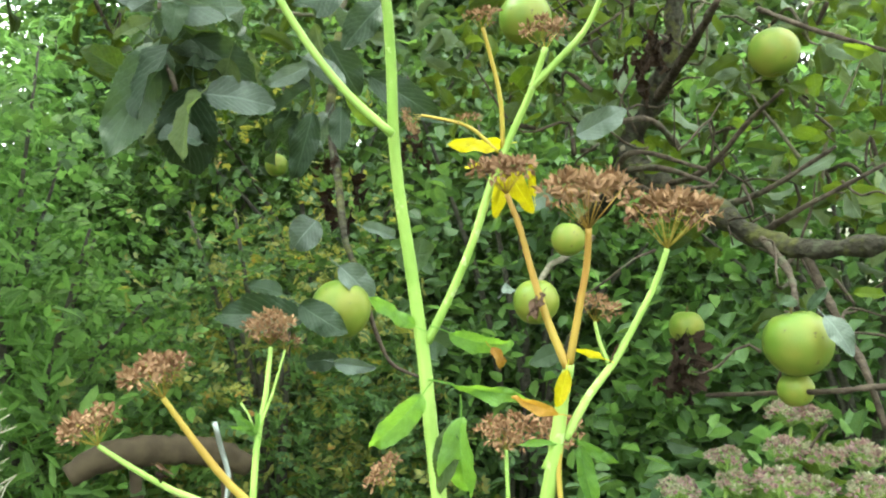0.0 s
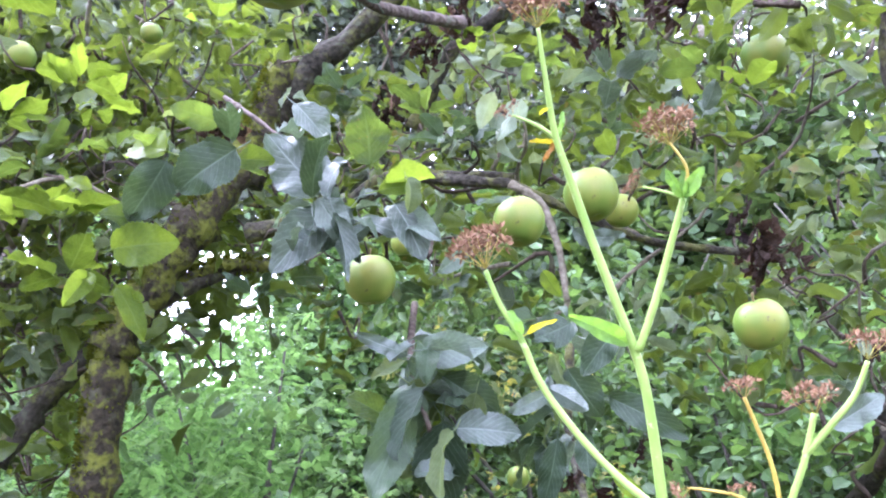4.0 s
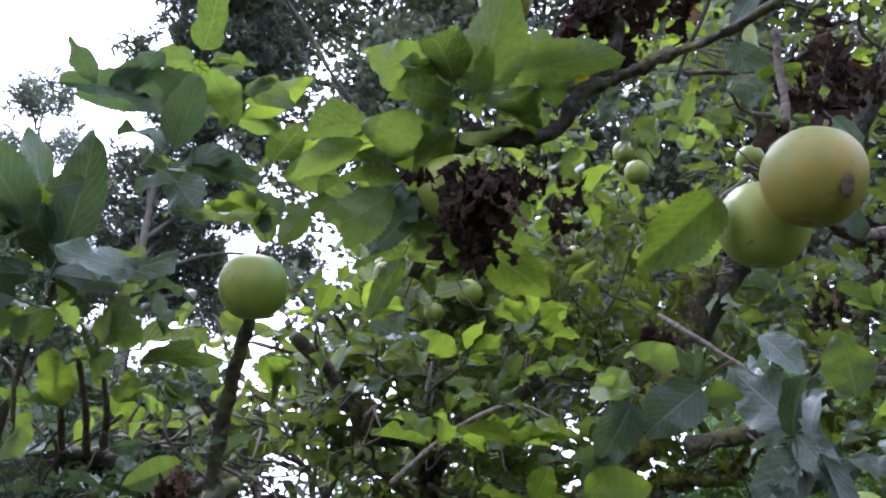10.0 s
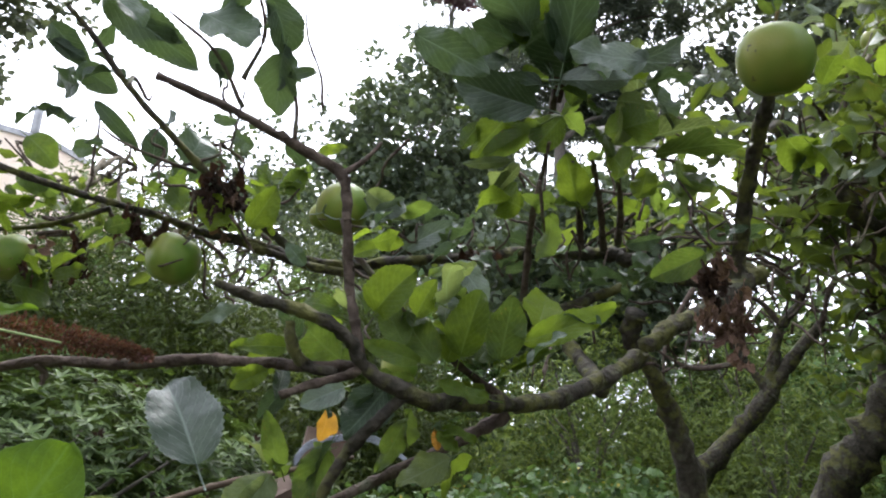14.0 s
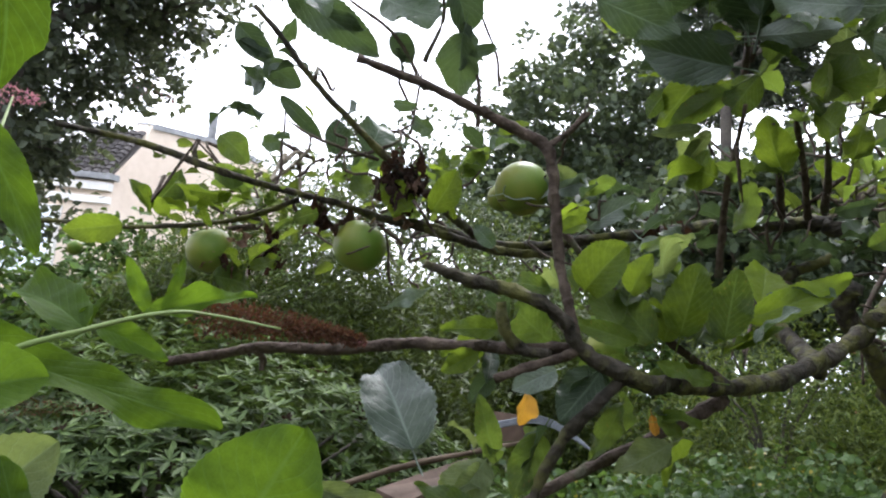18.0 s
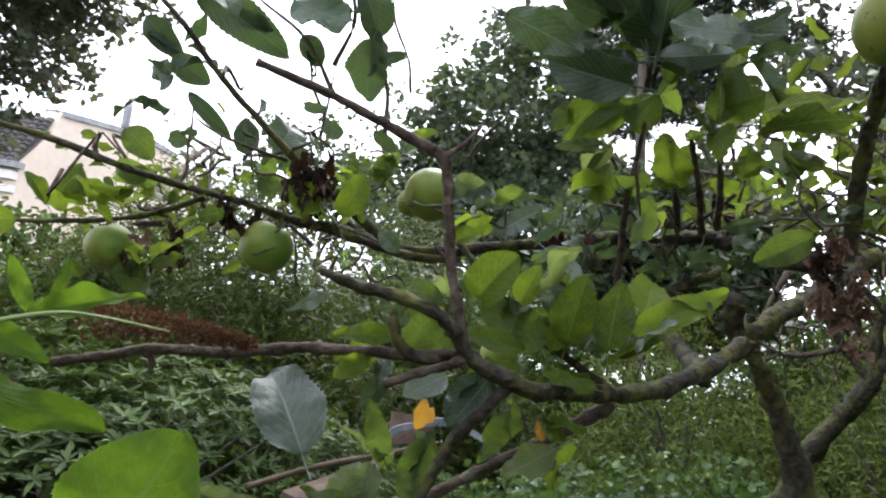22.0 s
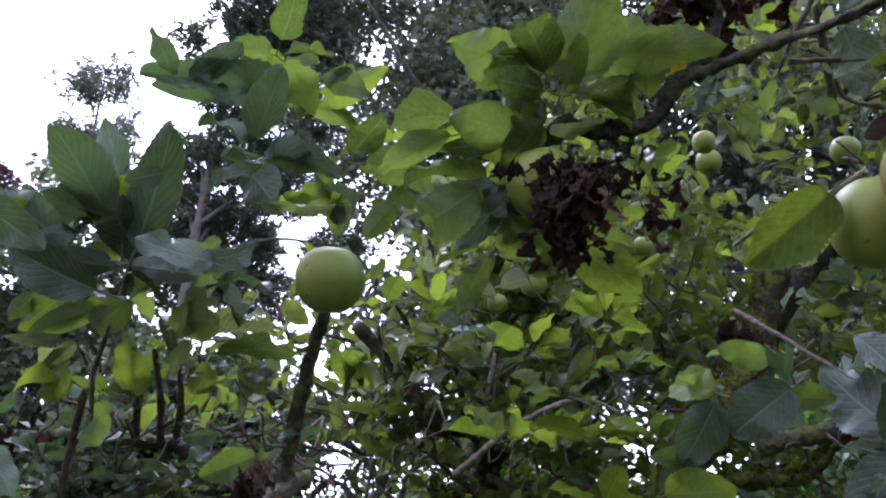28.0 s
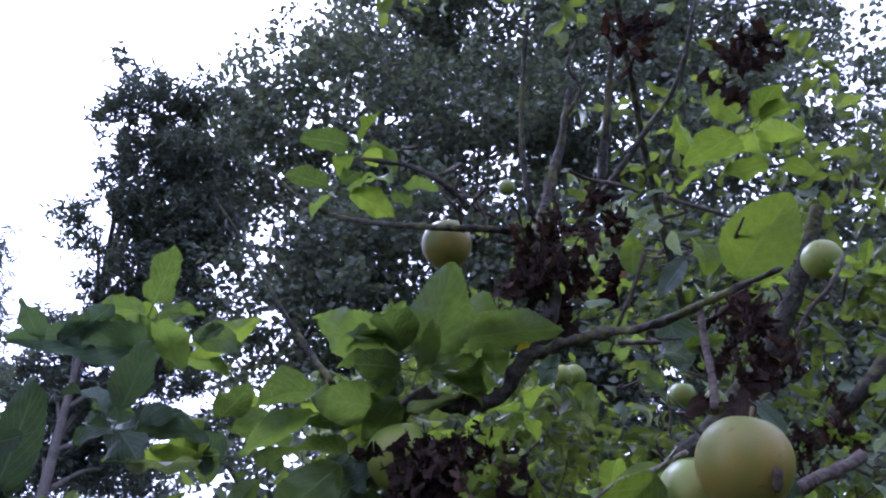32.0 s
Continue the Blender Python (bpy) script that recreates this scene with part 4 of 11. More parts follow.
top = [HOUSE_CORNER + ALONG_GABLE * a + UPZ * (b + 0.04) - ALONG_EAVE * 0.06 for a, b in GABLE[2:]]
part("parapet", prism([top[0], top[1], top[2], top[2] - UPZ * 0.12, top[1] - UPZ * 0.12, top[0] - UPZ * 0.12], ALONG_EAVE * 0.4, ZINC), HOUSE, label="dull metal coping")
front = -ALONG_GABLE
for name, a0, z0, z1, out, mat in (("gutter", -0.1, -0.10, 0.02, 0.22, ZINC), ("fascia", 0.0, -0.32, -0.16, 0.14, PAINT), ("cornice", 0.0, -0.58, -0.44, 0.08, PAINT)):
    quad = [HOUSE_CORNER + ALONG_EAVE * a + UPZ * z for a, z in ((a0, z0), (7, z0), (7, z1), (a0, z1))]
    part(name, prism(quad, front * out, mat), HOUSE)
verge = HOUSE_CORNER + ALONG_GABLE * GABLE[1][0] + UPZ * GABLE[1][1]
slope = (verge - HOUSE_CORNER) * 1.25
lift = ALONG_EAVE.cross(slope).normalized()
lift = lift if lift.z > 0 else -lift
deck = [HOUSE_CORNER + front * 0.15 - UPZ * 0.02, HOUSE_CORNER + ALONG_EAVE * 7 + front * 0.15 - UPZ * 0.02, HOUSE_CORNER + ALONG_EAVE * 7 + slope, HOUSE_CORNER + slope]
roof = part("roof", prism(deck, -lift * 0.1, TILE, "roof"), HOUSE, label="dark grey pantiled roof")
rows, cols = 11, 32
tile_dir, tile_up = ALONG_EAVE.normalized(), slope.normalized()
tw, th = 5.6 / cols, (slope.length + 0.15) / rows
tp = [(-0.5, 0, 0.02), (-0.2, 0, 0.055), (0.15, 0, 0.05), (0.5, 0, 0.015), (-0.5, 1.12, -0.005), (-0.2, 1.12, 0.03), (0.15, 1.12, 0.025), (0.5, 1.12, -0.01)]
tile_me = mesh_of("tile", [(x * tw, y * th, z) for x, y, z in tp] + [(x * tw, y * th, z - 0.025) for x, y, z in tp], [(0, 1, 5, 4), (1, 2, 6, 5), (2, 3, 7, 6), (8, 9, 1, 0), (9, 10, 2, 1), (10, 11, 3, 2), (11, 15, 7, 3), (12, 8, 0, 4)], mats=(TILE,), smooth=False)
turn = Matrix((tile_dir, tile_up, lift)).transposed().to_4x4()
for i in range(rows):
    for j in range(cols):
        m = turn.copy()
        m.translation = HOUSE_CORNER + front * 0.15 + tile_dir * (j + 0.5) * tw + tile_up * i * th + lift * 0.02 - HOUSE_CORNER * 0
        part("tile", tile_me, roof, m)
sk = HOUSE_CORNER + tile_dir * 0.95 + slope * 0.55 + lift * 0.09
sk_frame = part("skylight", prism([sk, sk + tile_dir * 0.62, sk + tile_dir * 0.62 + tile_up * 0.75, sk + tile_up * 0.75], lift * 0.06, ZINC), HOUSE, label="small roof window in a grey frame")
sk = sk + tile_dir * 0.07 + tile_up * 0.07 + lift * 0.062
# white paint on the pane stands for the reflected sky
part("pane", prism([sk, sk + tile_dir * 0.48, sk + tile_dir * 0.48 + tile_up * 0.6, sk + tile_up * 0.6], lift * 0.01, PAINT), sk_frame, label="roof window glass with the sky's reflection painted white")
wd = HOUSE_CORNER + ALONG_EAVE * 0.9 - UPZ * 2.2 + front * 0.01
wd_frame = part("window", prism([wd, wd + ALONG_EAVE * 1.1, wd + ALONG_EAVE * 1.1 + UPZ * 1.5, wd + UPZ * 1.5], front * 0.07, PAINT), HOUSE, label="white framed window under a moulded lintel")
wd = wd + ALONG_EAVE * 0.1 + UPZ * 0.1 + front * 0.072
part("pane", prism([wd, wd + ALONG_EAVE * 0.9, wd + ALONG_EAVE * 0.9 + UPZ * 1.3, wd + UPZ * 1.3], front * 0.01, glass_m), wd_frame)
pp = HOUSE_CORNER + ALONG_GABLE * GABLE[3][0] * 0.93 + UPZ * (GABLE[3][1] + 0.02) + ALONG_EAVE * 0.2
part("flue", mesh_of("flue", *tube([pp - UPZ * 0.1, pp + UPZ * 0.3, pp + UPZ * 0.62], [0.10, 0.10, 0.10], 8, 0, 2), mats=(ZINC,)), HOUSE, label="thin metal flue pipe")


# ---- shrubs, hedge and bank ----
shrub("hedge_bush", (-2.35, 5.25), (0.5, 0.5), 3.3, 7000, FLAKE, (0.06, 0.10), (HEDGE_LEAF, HEDGE_FRESH), 60, "tall leafy hedge bush beside a bright gap", "bush", mix=0.3)
shrub("weed_thicket", (-4.75, 4.0), (0.8, 0.9), 1.75, 16000, BLADE, (0.06, 0.10), (BAMBOO_LEAF, REED_LEAF), 64, "tangle of fine-leaved weeds and canes", "thicket", mix=0.85, up=0.5)
shrub("weed_thicket", (-5.7, 3.0), (0.8, 1.0), 1.55, 16000, BLADE, (0.06, 0.10), (BAMBOO_LEAF, REED_LEAF), 65, "tangle of fine-leaved weeds and canes", "thicket", mix=0.9, up=0.5)
shrub("laurel_bush", (-6.1, -1.55), (0.6, 0.9), 1.68, 22000, LOW, (0.05, 0.08), (HEDGE_LEAF, RHODO_LEAF), 66, "dark evergreen bush before the house", "shrub", mix=0.4)
shrub("tall_hedge", (0.0, 7.2), (3.0, 0.8), 4.4, 52000, FLAKE, (0.12, 0.19), (HEDGE_SHADED, HEDGE_LEAF), 56, "tall dense hedge along the far side of the garden", "hedge", mix=0.12)
# two hedges added out of view to block sky light from behind
shrub("tall_hedge", (0.5, -4.6), (3.0, 0.7), 5.6, 12000, FLAKE, (0.12, 0.2), (HEDGE_LEAF, HEDGE_FRESH), 91, "added unseen tall hedge that holds back light from behind", "hedge", mix=0.1, knot=18)
shrub("tall_hedge", (4.6, -1.0), (0.8, 3.0), 5.6, 12000, FLAKE, (0.12, 0.2), (HEDGE_LEAF, HEDGE_FRESH), 92, "added unseen tall hedge that holds back light from behind", "hedge", mix=0.1, knot=18)
shrub("tall_hedge", (4.2, 4.6), (1.4, 1.6), 3.8, 26000, FLAKE, (0.12, 0.18), (HEDGE_SHADED, HEDGE_LEAF), 57, "tall dense hedge along the far side of the garden", "hedge", mix=0.12)
shrub("thicket", (-5.3, 6.3), (1.7, 1.0), 2.75, 28000, FLAKE, (0.07, 0.12), (HEDGE_LEAF, HEDGE_FRESH), 58, "dark green thicket behind the tall grass", "thicket", mix=0.15)
shrub("bamboo_clump", (-6.2, 4.6), (0.8, 0.9), 1.95, 18000, BLADE, (0.07, 0.12), (BAMBOO_LEAF,), 71, "bushy bamboo with fine narrow leaves", "bamboo", up=0.2)
shrub("thicket", (-3.75, 4.75), (0.55, 0.5), 2.8, 13000, FLAKE, (0.06, 0.10), (HEDGE_LEAF,), 72, "dark green thicket behind the apple trees", "thicket")
shrub("hedge_bush", (-2.0, 4.75), (0.5, 0.4), 3.5, 8000, FLAKE, (0.06, 0.10), (HEDGE_LEAF,), 73, "tall dark hedge bush beside a bright gap", "bush")
shrub("hedge_bush", (-2.9, 4.7), (0.65, 0.4), 2.0, 7000, LOW, (0.05, 0.09), (HEDGE_LEAF, HEDGE_FRESH), 74, "dense green hedge bush with small pointed leaves", "bush", mix=0.3)
shrub("thicket", (-3.4, 5.4), (0.8, 0.8), 1.75, 8000, FLAKE, (0.06, 0.10), (HEDGE_LEAF, HEDGE_FRESH), 59, "dark green thicket behind the apple trees", "thicket", mix=0.2)
shrub("hedge_bush", (-1.35, 5.0), (1.15, 0.6), 3.4, 8500, LOW, (0.06, 0.1), (HEDGE_LEAF, HEDGE_FRESH), 30, "tall dense hedge in the shade of the trees", "bush", mix=0.15)
shrub("hedge_bush", (-2.3, 3.7), (0.9, 0.6), 1.95, 5200, SPRIG, (0.10, 0.17), (HEDGE_LEAF, HEDGE_FRESH), 31, "dense green hedge bush with small pointed leaves", "bush", mix=0.8, knot=13, squash=0.3, up=0.1)
shrub("hedge_bush", (-0.6, 4.0), (1.2, 0.6), 3.0, 12000, LOW, (0.05, 0.09), (HEDGE_SHADED, HEDGE_LEAF), 32, "dense dark hedge bush at the back of the bed", "bush", mix=0.12)
shrub("rose_bush", (-0.55, 2.75), (0.62, 0.4), 1.62, 4600, SPRIG, (0.055, 0.095), (HEDGE_LEAF, HEDGE_YELLOW), 33, "rambling rose with small yellowing leaves", "rose bush", mix=0.4, knot=14)
shrub("elder_bush", (-1.45, 2.75), (0.65, 0.45), 1.55, 3200, SPRIG, (0.09, 0.16), (HEDGE_LEAF, HEDGE_FRESH), 34, "leafy green elder bush with fresh light tips", "bush", mix=0.85, knot=12, squash=0.3, up=0.1)
shrub("willowherb", (-1.25, 2.05), (0.28, 0.25), 1.42, 900, LANCE, (0.06, 0.1), (HEDGE_FRESH,), 35, "upright plants with narrow light green leaves", "plant", up=0.9)
shrub("bramble", (0.35, 3.2), (0.9, 0.5), 2.3, 6500, LOW, (0.05, 0.08), (HEDGE_LEAF, HEDGE_FRESH), 36, "tangled bramble with mid-green leaves", "bramble", mix=0.15)
shrub("bramble", (1.5, 2.8), (0.9, 0.55), 2.3, 6500, LOW, (0.05, 0.09), (HEDGE_LEAF, HEDGE_FRESH), 37, "bramble thicket behind the apple branches", "bramble", mix=0.25)
shrub("hedge_bush", (1.6, 4.2), (1.7, 0.8), 3.4, 14000, LOW, (0.06, 0.1), (HEDGE_SHADED, HEDGE_LEAF), 38, "tall dark hedge closing the garden", "bush", mix=0.08)
shrub("fern_bush", (1.75, 3.3), (0.5, 0.4), 2.2, 1800, BLADE, (0.10, 0.16), (HEDGE_LEAF,), 39, "feathery dark green shrub in the shade", "shrub")
shrub("nettle_patch", (-1.9, 1.4), (0.5, 0.5), 1.1, 1500, LOW, (0.05, 0.08), (HEDGE_LEAF, HEDGE_FRESH), 40, "low green plants under the apple tree", "plants", mix=0.3)
shrub("nettle_patch", (-0.6, 1.75), (0.7, 0.35), 0.85, 2400, LOW, (0.05, 0.08), (HEDGE_SHADED, HEDGE_LEAF), 41, "low dark green plants in the bed", "plants", mix=0.1)
shrub("nettle_patch", (0.7, 1.75), (0.7, 0.35), 0.95, 1700, LOW, (0.05, 0.08), (HEDGE_LEAF, HEDGE_FRESH), 42, "low dark green plants in the bed", "plants", mix=0.1)
shrub("ash_sapling", (-1.75, 3.2), (0.45, 0.35), 2.2, 700, SPRIG, (0.11, 0.18), (HEDGE_FRESH,), 43, "young sapling with fresh yellow-green leaflets", "sapling", lift=0.45)
shrub("bamboo_clump", (-5.9, -0.45), (0.9, 1.6), 1.9, 110000, BLADE, (0.06, 0.10), (BAMBOO_LEAF,), 45, "bushy bamboo with fine narrow leaves", "bamboo", up=0.2)
shrub("bamboo_clump", (-6.6, 1.1), (0.8, 1.1), 1.85, 60000, BLADE, (0.06, 0.10), (BAMBOO_LEAF,), 46, "bushy bamboo with fine narrow leaves", "bamboo", up=0.2)
shrub("laurel_bush", (-5.6, -2.4), (0.9, 0.8), 1.5, 9000, LOW, (0.06, 0.09), (HEDGE_LEAF, RHODO_LEAF), 47, "dark evergreen bush before the house", "shrub", mix=0.5)
shrub("reed_grass", (-6.6, 3.6), (0.8, 1.0), 0.5, 1500, REED, (0.2, 0.4), (REED_LEAF,), 48, "tall yellow-green grasses in the wild corner", "grass", up=1.3, stems=0, knot=20)
shrub("reed_grass", (-5.6, 5.0), (0.8, 0.8), 0.6, 1200, REED, (0.2, 0.4), (REED_LEAF,), 49, "tall yellow-green grasses in the wild corner", "grass", up=1.3, stems=0, knot=20)
shrub("willow_bush", (-7.2, 4.2), (0.7, 2.2), 1.6, 8000, BLADE, (0.08, 0.13), (HEDGE_LEAF,), 50, "fine-leaved dark green bush", "shrub", up=0.6)
shrub("hedge_bush", (-8.2, 5.2), (1.2, 2.4), 1.75, 12000, LOW, (0.07, 0.11), (HEDGE_LEAF, HEDGE_FRESH), 53, "far hedge at the edge of the garden", "bush", mix=0.2)
shrub("hedge_bush", (-7.2, -0.7), (0.6, 1.6), 1.7, 20000, FLAKE, (0.08, 0.13), (HEDGE_LEAF, BAMBOO_LEAF), 77, "dark hedge behind the bamboo", "bush", mix=0.4)
shrub("hedge_bush", (-7.5, 1.3), (0.6, 1.2), 1.7, 12000, FLAKE, (0.08, 0.13), (HEDGE_LEAF, BAMBOO_LEAF), 78, "dark hedge behind the bamboo", "bush", mix=0.4)
shrub("hedge_bush", (-8.0, 2.0), (0.9, 2.2), 1.75, 16000, FLAKE, (0.08, 0.13), (HEDGE_LEAF, BAMBOO_LEAF), 75, "far hedge at the edge of the garden", "bush", mix=0.5)
shrub("hedge_bush", (-6.6, 5.6), (1.2, 0.9), 2.6, 20000, FLAKE, (0.08, 0.13), (HEDGE_LEAF, BAMBOO_LEAF), 76, "far hedge at the edge of the garden", "bush", mix=0.4)
shrub("hedge_bush", (-2.6, 6.2), (2.0, 0.8), 2.1, 4200, LOW, (0.07, 0.11), (HEDGE_LEAF, HEDGE_FRESH), 54, "far hedge at the edge of the garden", "bush", mix=0.2)
shrub("ground_ivy", (-4.2, 2.1), (0.9, 1.7), 0.62, 17000, LOBED, (0.032, 0.058), (IVY_LEAF,), 51, "carpet of lobed green ground-cover leaves", "ground cover", stems=4, knot=8, up=0.15)
shrub("willow_bush", (-4.4, 4.9), (0.6, 0.7), 1.35, 3500, BLADE, (0.08, 0.13), (HEDGE_LEAF,), 55, "fine-leaved dark green bush", "shrub", up=0.6)
shrub("ground_ivy", (-3.1, 1.3), (0.5, 0.6), 0.45, 2600, LOBED, (0.032, 0.055), (IVY_LEAF,), 52, "carpet of lobed green ground-cover leaves", "ground cover", stems=3, knot=8, up=0.15)

def rhododendron(at, radius, height, whorls, seed):
    """A low evergreen dome: shoots that each end in a whorl of narrow leaves, over shaded inner leaves."""
    rng = np.random.default_rng(seed)
    z0 = float(ground_height(np.array(at[0]), np.array(at[1])))
    root = thing("rhododendron", (at[0], at[1], z0), "low spreading rhododendron with whorls of narrow glossy leaves", "shrub")
    for i in range(9):
        a = 0.7 * i
        top = (at[0] + 0.7 * radius[0] * math.cos(a), at[1] + 0.7 * radius[1] * math.sin(a), z0 + height * 0.7)
        branch(root, "stem", [(at[0], at[1], z0 - 0.03), (at[0] + 0.3 * radius[0] * math.cos(a), at[1] + 0.3 * radius[1] * math.sin(a), z0 + 0.3 * height), top], [0.02, 0.014, 0.006], TREE_BARK, 5, 0.05, 4, i)
    u = rng.normal(size=(whorls, 3))
    u /= np.linalg.norm(u, axis=1)[:, None]
    u[:, 2] = np.abs(u[:, 2])
    lump = 1 + 0.10 * np.sin(7 * u[:, 0] + 1) * np.cos(6 * u[:, 1]) + rng.normal(size=whorls) * 0.04
    c = u * lump[:, None] * [radius[0], radius[1], height] + [at[0], at[1], z0]
    n = 9
    cc, uu = np.repeat(c, n, 0), np.repeat(u * [0.6, 0.6, 1.0] + [0, 0, 0.45], n, 0)
    uu /= np.linalg.norm(uu, axis=1)[:, None]
    side = np.cross(uu, np.repeat(rng.normal(size=(whorls, 3)), n, 0))
    side /= np.linalg.norm(side, axis=1)[:, None]
    wide = np.cross(uu, side)
    a = np.tile(np.arange(n) * 2 * math.pi / n, whorls) + rng.uniform(-0.25, 0.25, whorls * n)
    rise = rng.uniform(0.0, 0.75, whorls * n)[:, None]
    d = side * np.cos(a)[:, None] + wide * np.sin(a)[:, None] + uu * rise
    turn = frames(d, uu + rng.normal(size=d.shape) * 0.12)
    size = np.repeat(rng.uniform(0.048, 0.078, whorls), n) * rng.uniform(0.75, 1.1, whorls * n)
    part("foliage", scatter("foliage", LANCE, cc, turn, size, (RHODO_LEAF,)), root, kind="stuff")
    # inner leaves take the darker hedge colour for the shade inside the dome
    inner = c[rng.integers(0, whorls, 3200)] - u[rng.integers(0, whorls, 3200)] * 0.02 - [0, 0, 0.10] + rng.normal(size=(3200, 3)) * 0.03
    foliage(root, "inner_foliage", LANCE, inner, rng.uniform(0.06, 0.1, 3200), (HEDGE_SHADED,), seed + 5, 0.2)
    pick = c[rng.random(whorls) < 0.10] + [0, 0, 0.015]
    tuft = np.repeat(pick, 7, 0)
    part("seed_head", scatter("seed_head", TINY, tuft, frames(rng.normal(size=tuft.shape) + [0, 0, 1.0], rng.normal(size=tuft.shape)), rng.uniform(0.015, 0.03, len(tuft)), (LEAF_BROWN,)), root, label="dry brown seed heads", kind="stuff")
    return root


rhododendron((-4.1, -0.75), (0.95, 1.5), 0.98, 2600, 44)

# ---- the old apple tree with the mossy trunk ----
OLD_TREE = thing("apple_tree", (-1.182, 1.572, 0), "old apple tree with a mossy leaning trunk and green fruit", "apple tree")
branch(OLD_TREE, 'trunk', [(-1.232, 1.572, -0.050), (-1.212, 1.532, 0.700), (-1.182, 1.472, 1.363), (-1.175, 1.487, 1.519), (-1.166, 1.487, 1.680), (-1.156, 1.496, 1.834)], [0.08, 0.064, 0.048, 0.043, 0.042], BARK_MOSSY, sides=12, rough=0.1)
branch(OLD_TREE, 'limb', [(-1.162, 1.497, 1.811), (-1.088, 1.528, 1.958), (-1.016, 1.560, 2.086), (-0.951, 1.612, 2.208), (-0.886, 1.647, 2.344), (-0.830, 1.650, 2.507)], [0.05, 0.046, 0.042, 0.036], BARK_MOSSY, rough=0.2, seed=1)
branch(OLD_TREE, 'limb', [(-1.151, 1.507, 1.860), (-1.051, 1.578, 1.952), (-0.967, 1.671, 2.011), (-0.884, 1.762, 2.045), (-0.768, 1.836, 2.153), (-0.598, 1.862, 2.246), (-0.414, 1.811, 2.214), (-0.295, 1.740, 2.171)], [0.02, 0.017, 0.015, 0.013, 0.01], BARK, seed=2)
branch(OLD_TREE, 'limb', [(-0.926, 1.662, 2.215), (-0.855, 1.685, 2.389), (-0.759, 1.675, 2.498), (-0.640, 1.679, 2.575), (-0.523, 1.666, 2.660), (-0.414, 1.670, 2.789), (-0.335, 1.667, 2.901), (-0.259, 1.678, 3.063)], [0.034, 0.03, 0.024, 0.018], BARK, seed=3)
branch(OLD_TREE, 'limb', [(-0.552, 1.812, 2.357), (-0.501, 1.793, 2.432), (-0.414, 1.760, 2.541), (-0.303, 1.750, 2.596), (-0.196, 1.756, 2.709), (-0.084, 1.741, 2.834), (0.003, 1.690, 2.905)], [0.022, 0.02, 0.016, 0.009], BARK, seed=4)
branch(OLD_TREE, 'limb', [(-1.072, 1.570, 1.963), (-0.977, 1.638, 2.014), (-0.852, 1.751, 2.038), (-0.793, 1.761, 2.102), (-0.568, 1.690, 2.053)], [0.018, 0.016, 0.014, 0.01], BARK_MOSSY, seed=5)
branch(OLD_TREE, 'bough', [(-0.898, 1.604, 2.077), (-0.708, 1.628, 2.100), (-0.518, 1.519, 2.131), (-0.384, 1.462, 2.085), (-0.260, 1.442, 2.054)], [0.024, 0.018, 0.013, 0.009], BARK, seed=6)
branch(OLD_TREE, 'bough', [(-0.260, 1.442, 2.054), (-0.212, 1.439, 2.015), (-0.182, 1.433, 1.928), (-0.170, 1.405, 1.811)], [0.01, 0.008, 0.006], TWIG_PALE, seed=7)
branch(OLD_TREE, 'bough', [(-0.260, 1.442, 2.054), (-0.134, 1.573, 2.008), (-0.007, 1.639, 1.957), (0.115, 1.689, 1.938), (0.234, 1.730, 1.918)], [0.01, 0.009, 0.008], BARK, seed=8)
branch(OLD_TREE, 'bough', [(-1.014, 1.293, 2.076), (-1.087, 1.237, 2.116), (-1.185, 1.217, 2.097), (-1.332, 1.237, 2.051), (-1.463, 1.266, 2.000)], [0.0035, 0.0045, 0.006, 0.009], TWIG_PALE, seed=9)
branch(OLD_TREE, 'limb', [(0.307, 2.075, 1.358), (0.389, 1.859, 1.495), (0.373, 1.706, 1.561), (0.413, 1.614, 1.664), (0.426, 1.565, 1.752), (0.430, 1.547, 1.831), (0.425, 1.516, 1.944), (0.438, 1.477, 2.067), (0.423, 1.467, 2.197), (0.448, 1.443, 2.333)], [0.018, 0.019, 0.02, 0.019, 0.017, 0.015, 0.012, 0.008, 0.005], BARK, seed=11, rough=0.2)
branch(OLD_TREE, 'limb', [(0.362, 1.678, 1.559), (0.408, 1.547, 1.487), (0.480, 1.474, 1.445), (0.534, 1.401, 1.397), (0.579, 1.328, 1.381), (0.662, 1.232, 1.394), (0.744, 1.186, 1.420)], [0.022, 0.02, 0.016, 0.012], BARK, seed=12, rough=0.16)
branch(OLD_TREE, 'twig', [(0.534, 1.401, 1.401), (0.521, 1.242, 1.351), (0.479, 1.113, 1.311)], [0.007, 0.006, 0.004], TWIG, seed=13)
branch(OLD_TREE, 'twig', [(0.408, 1.547, 1.487), (0.454, 1.428, 1.513), (0.503, 1.353, 1.592), (0.525, 1.285, 1.628)], [0.007, 0.005, 0.003], TWIG, seed=14)
branch(OLD_TREE, 'twig', [(0.413, 1.616, 1.653), (0.427, 1.410, 1.731), (0.426, 1.295, 1.769)], [0.01, 0.008, 0.005], TWIG, seed=15)
branch(OLD_TREE, 'twig', [(0.516, 1.371, 1.773), (0.571, 1.304, 1.727), (0.649, 1.220, 1.676)], [0.005, 0.004, 0.003], TWIG, seed=16)
branch(OLD_TREE, 'twig', [(0.304, 1.671, 1.387), (0.219, 1.481, 1.359), (0.143, 1.187, 1.349), (0.128, 1.137, 1.337)], [0.006, 0.005, 0.003], TWIG_PALE, seed=17)
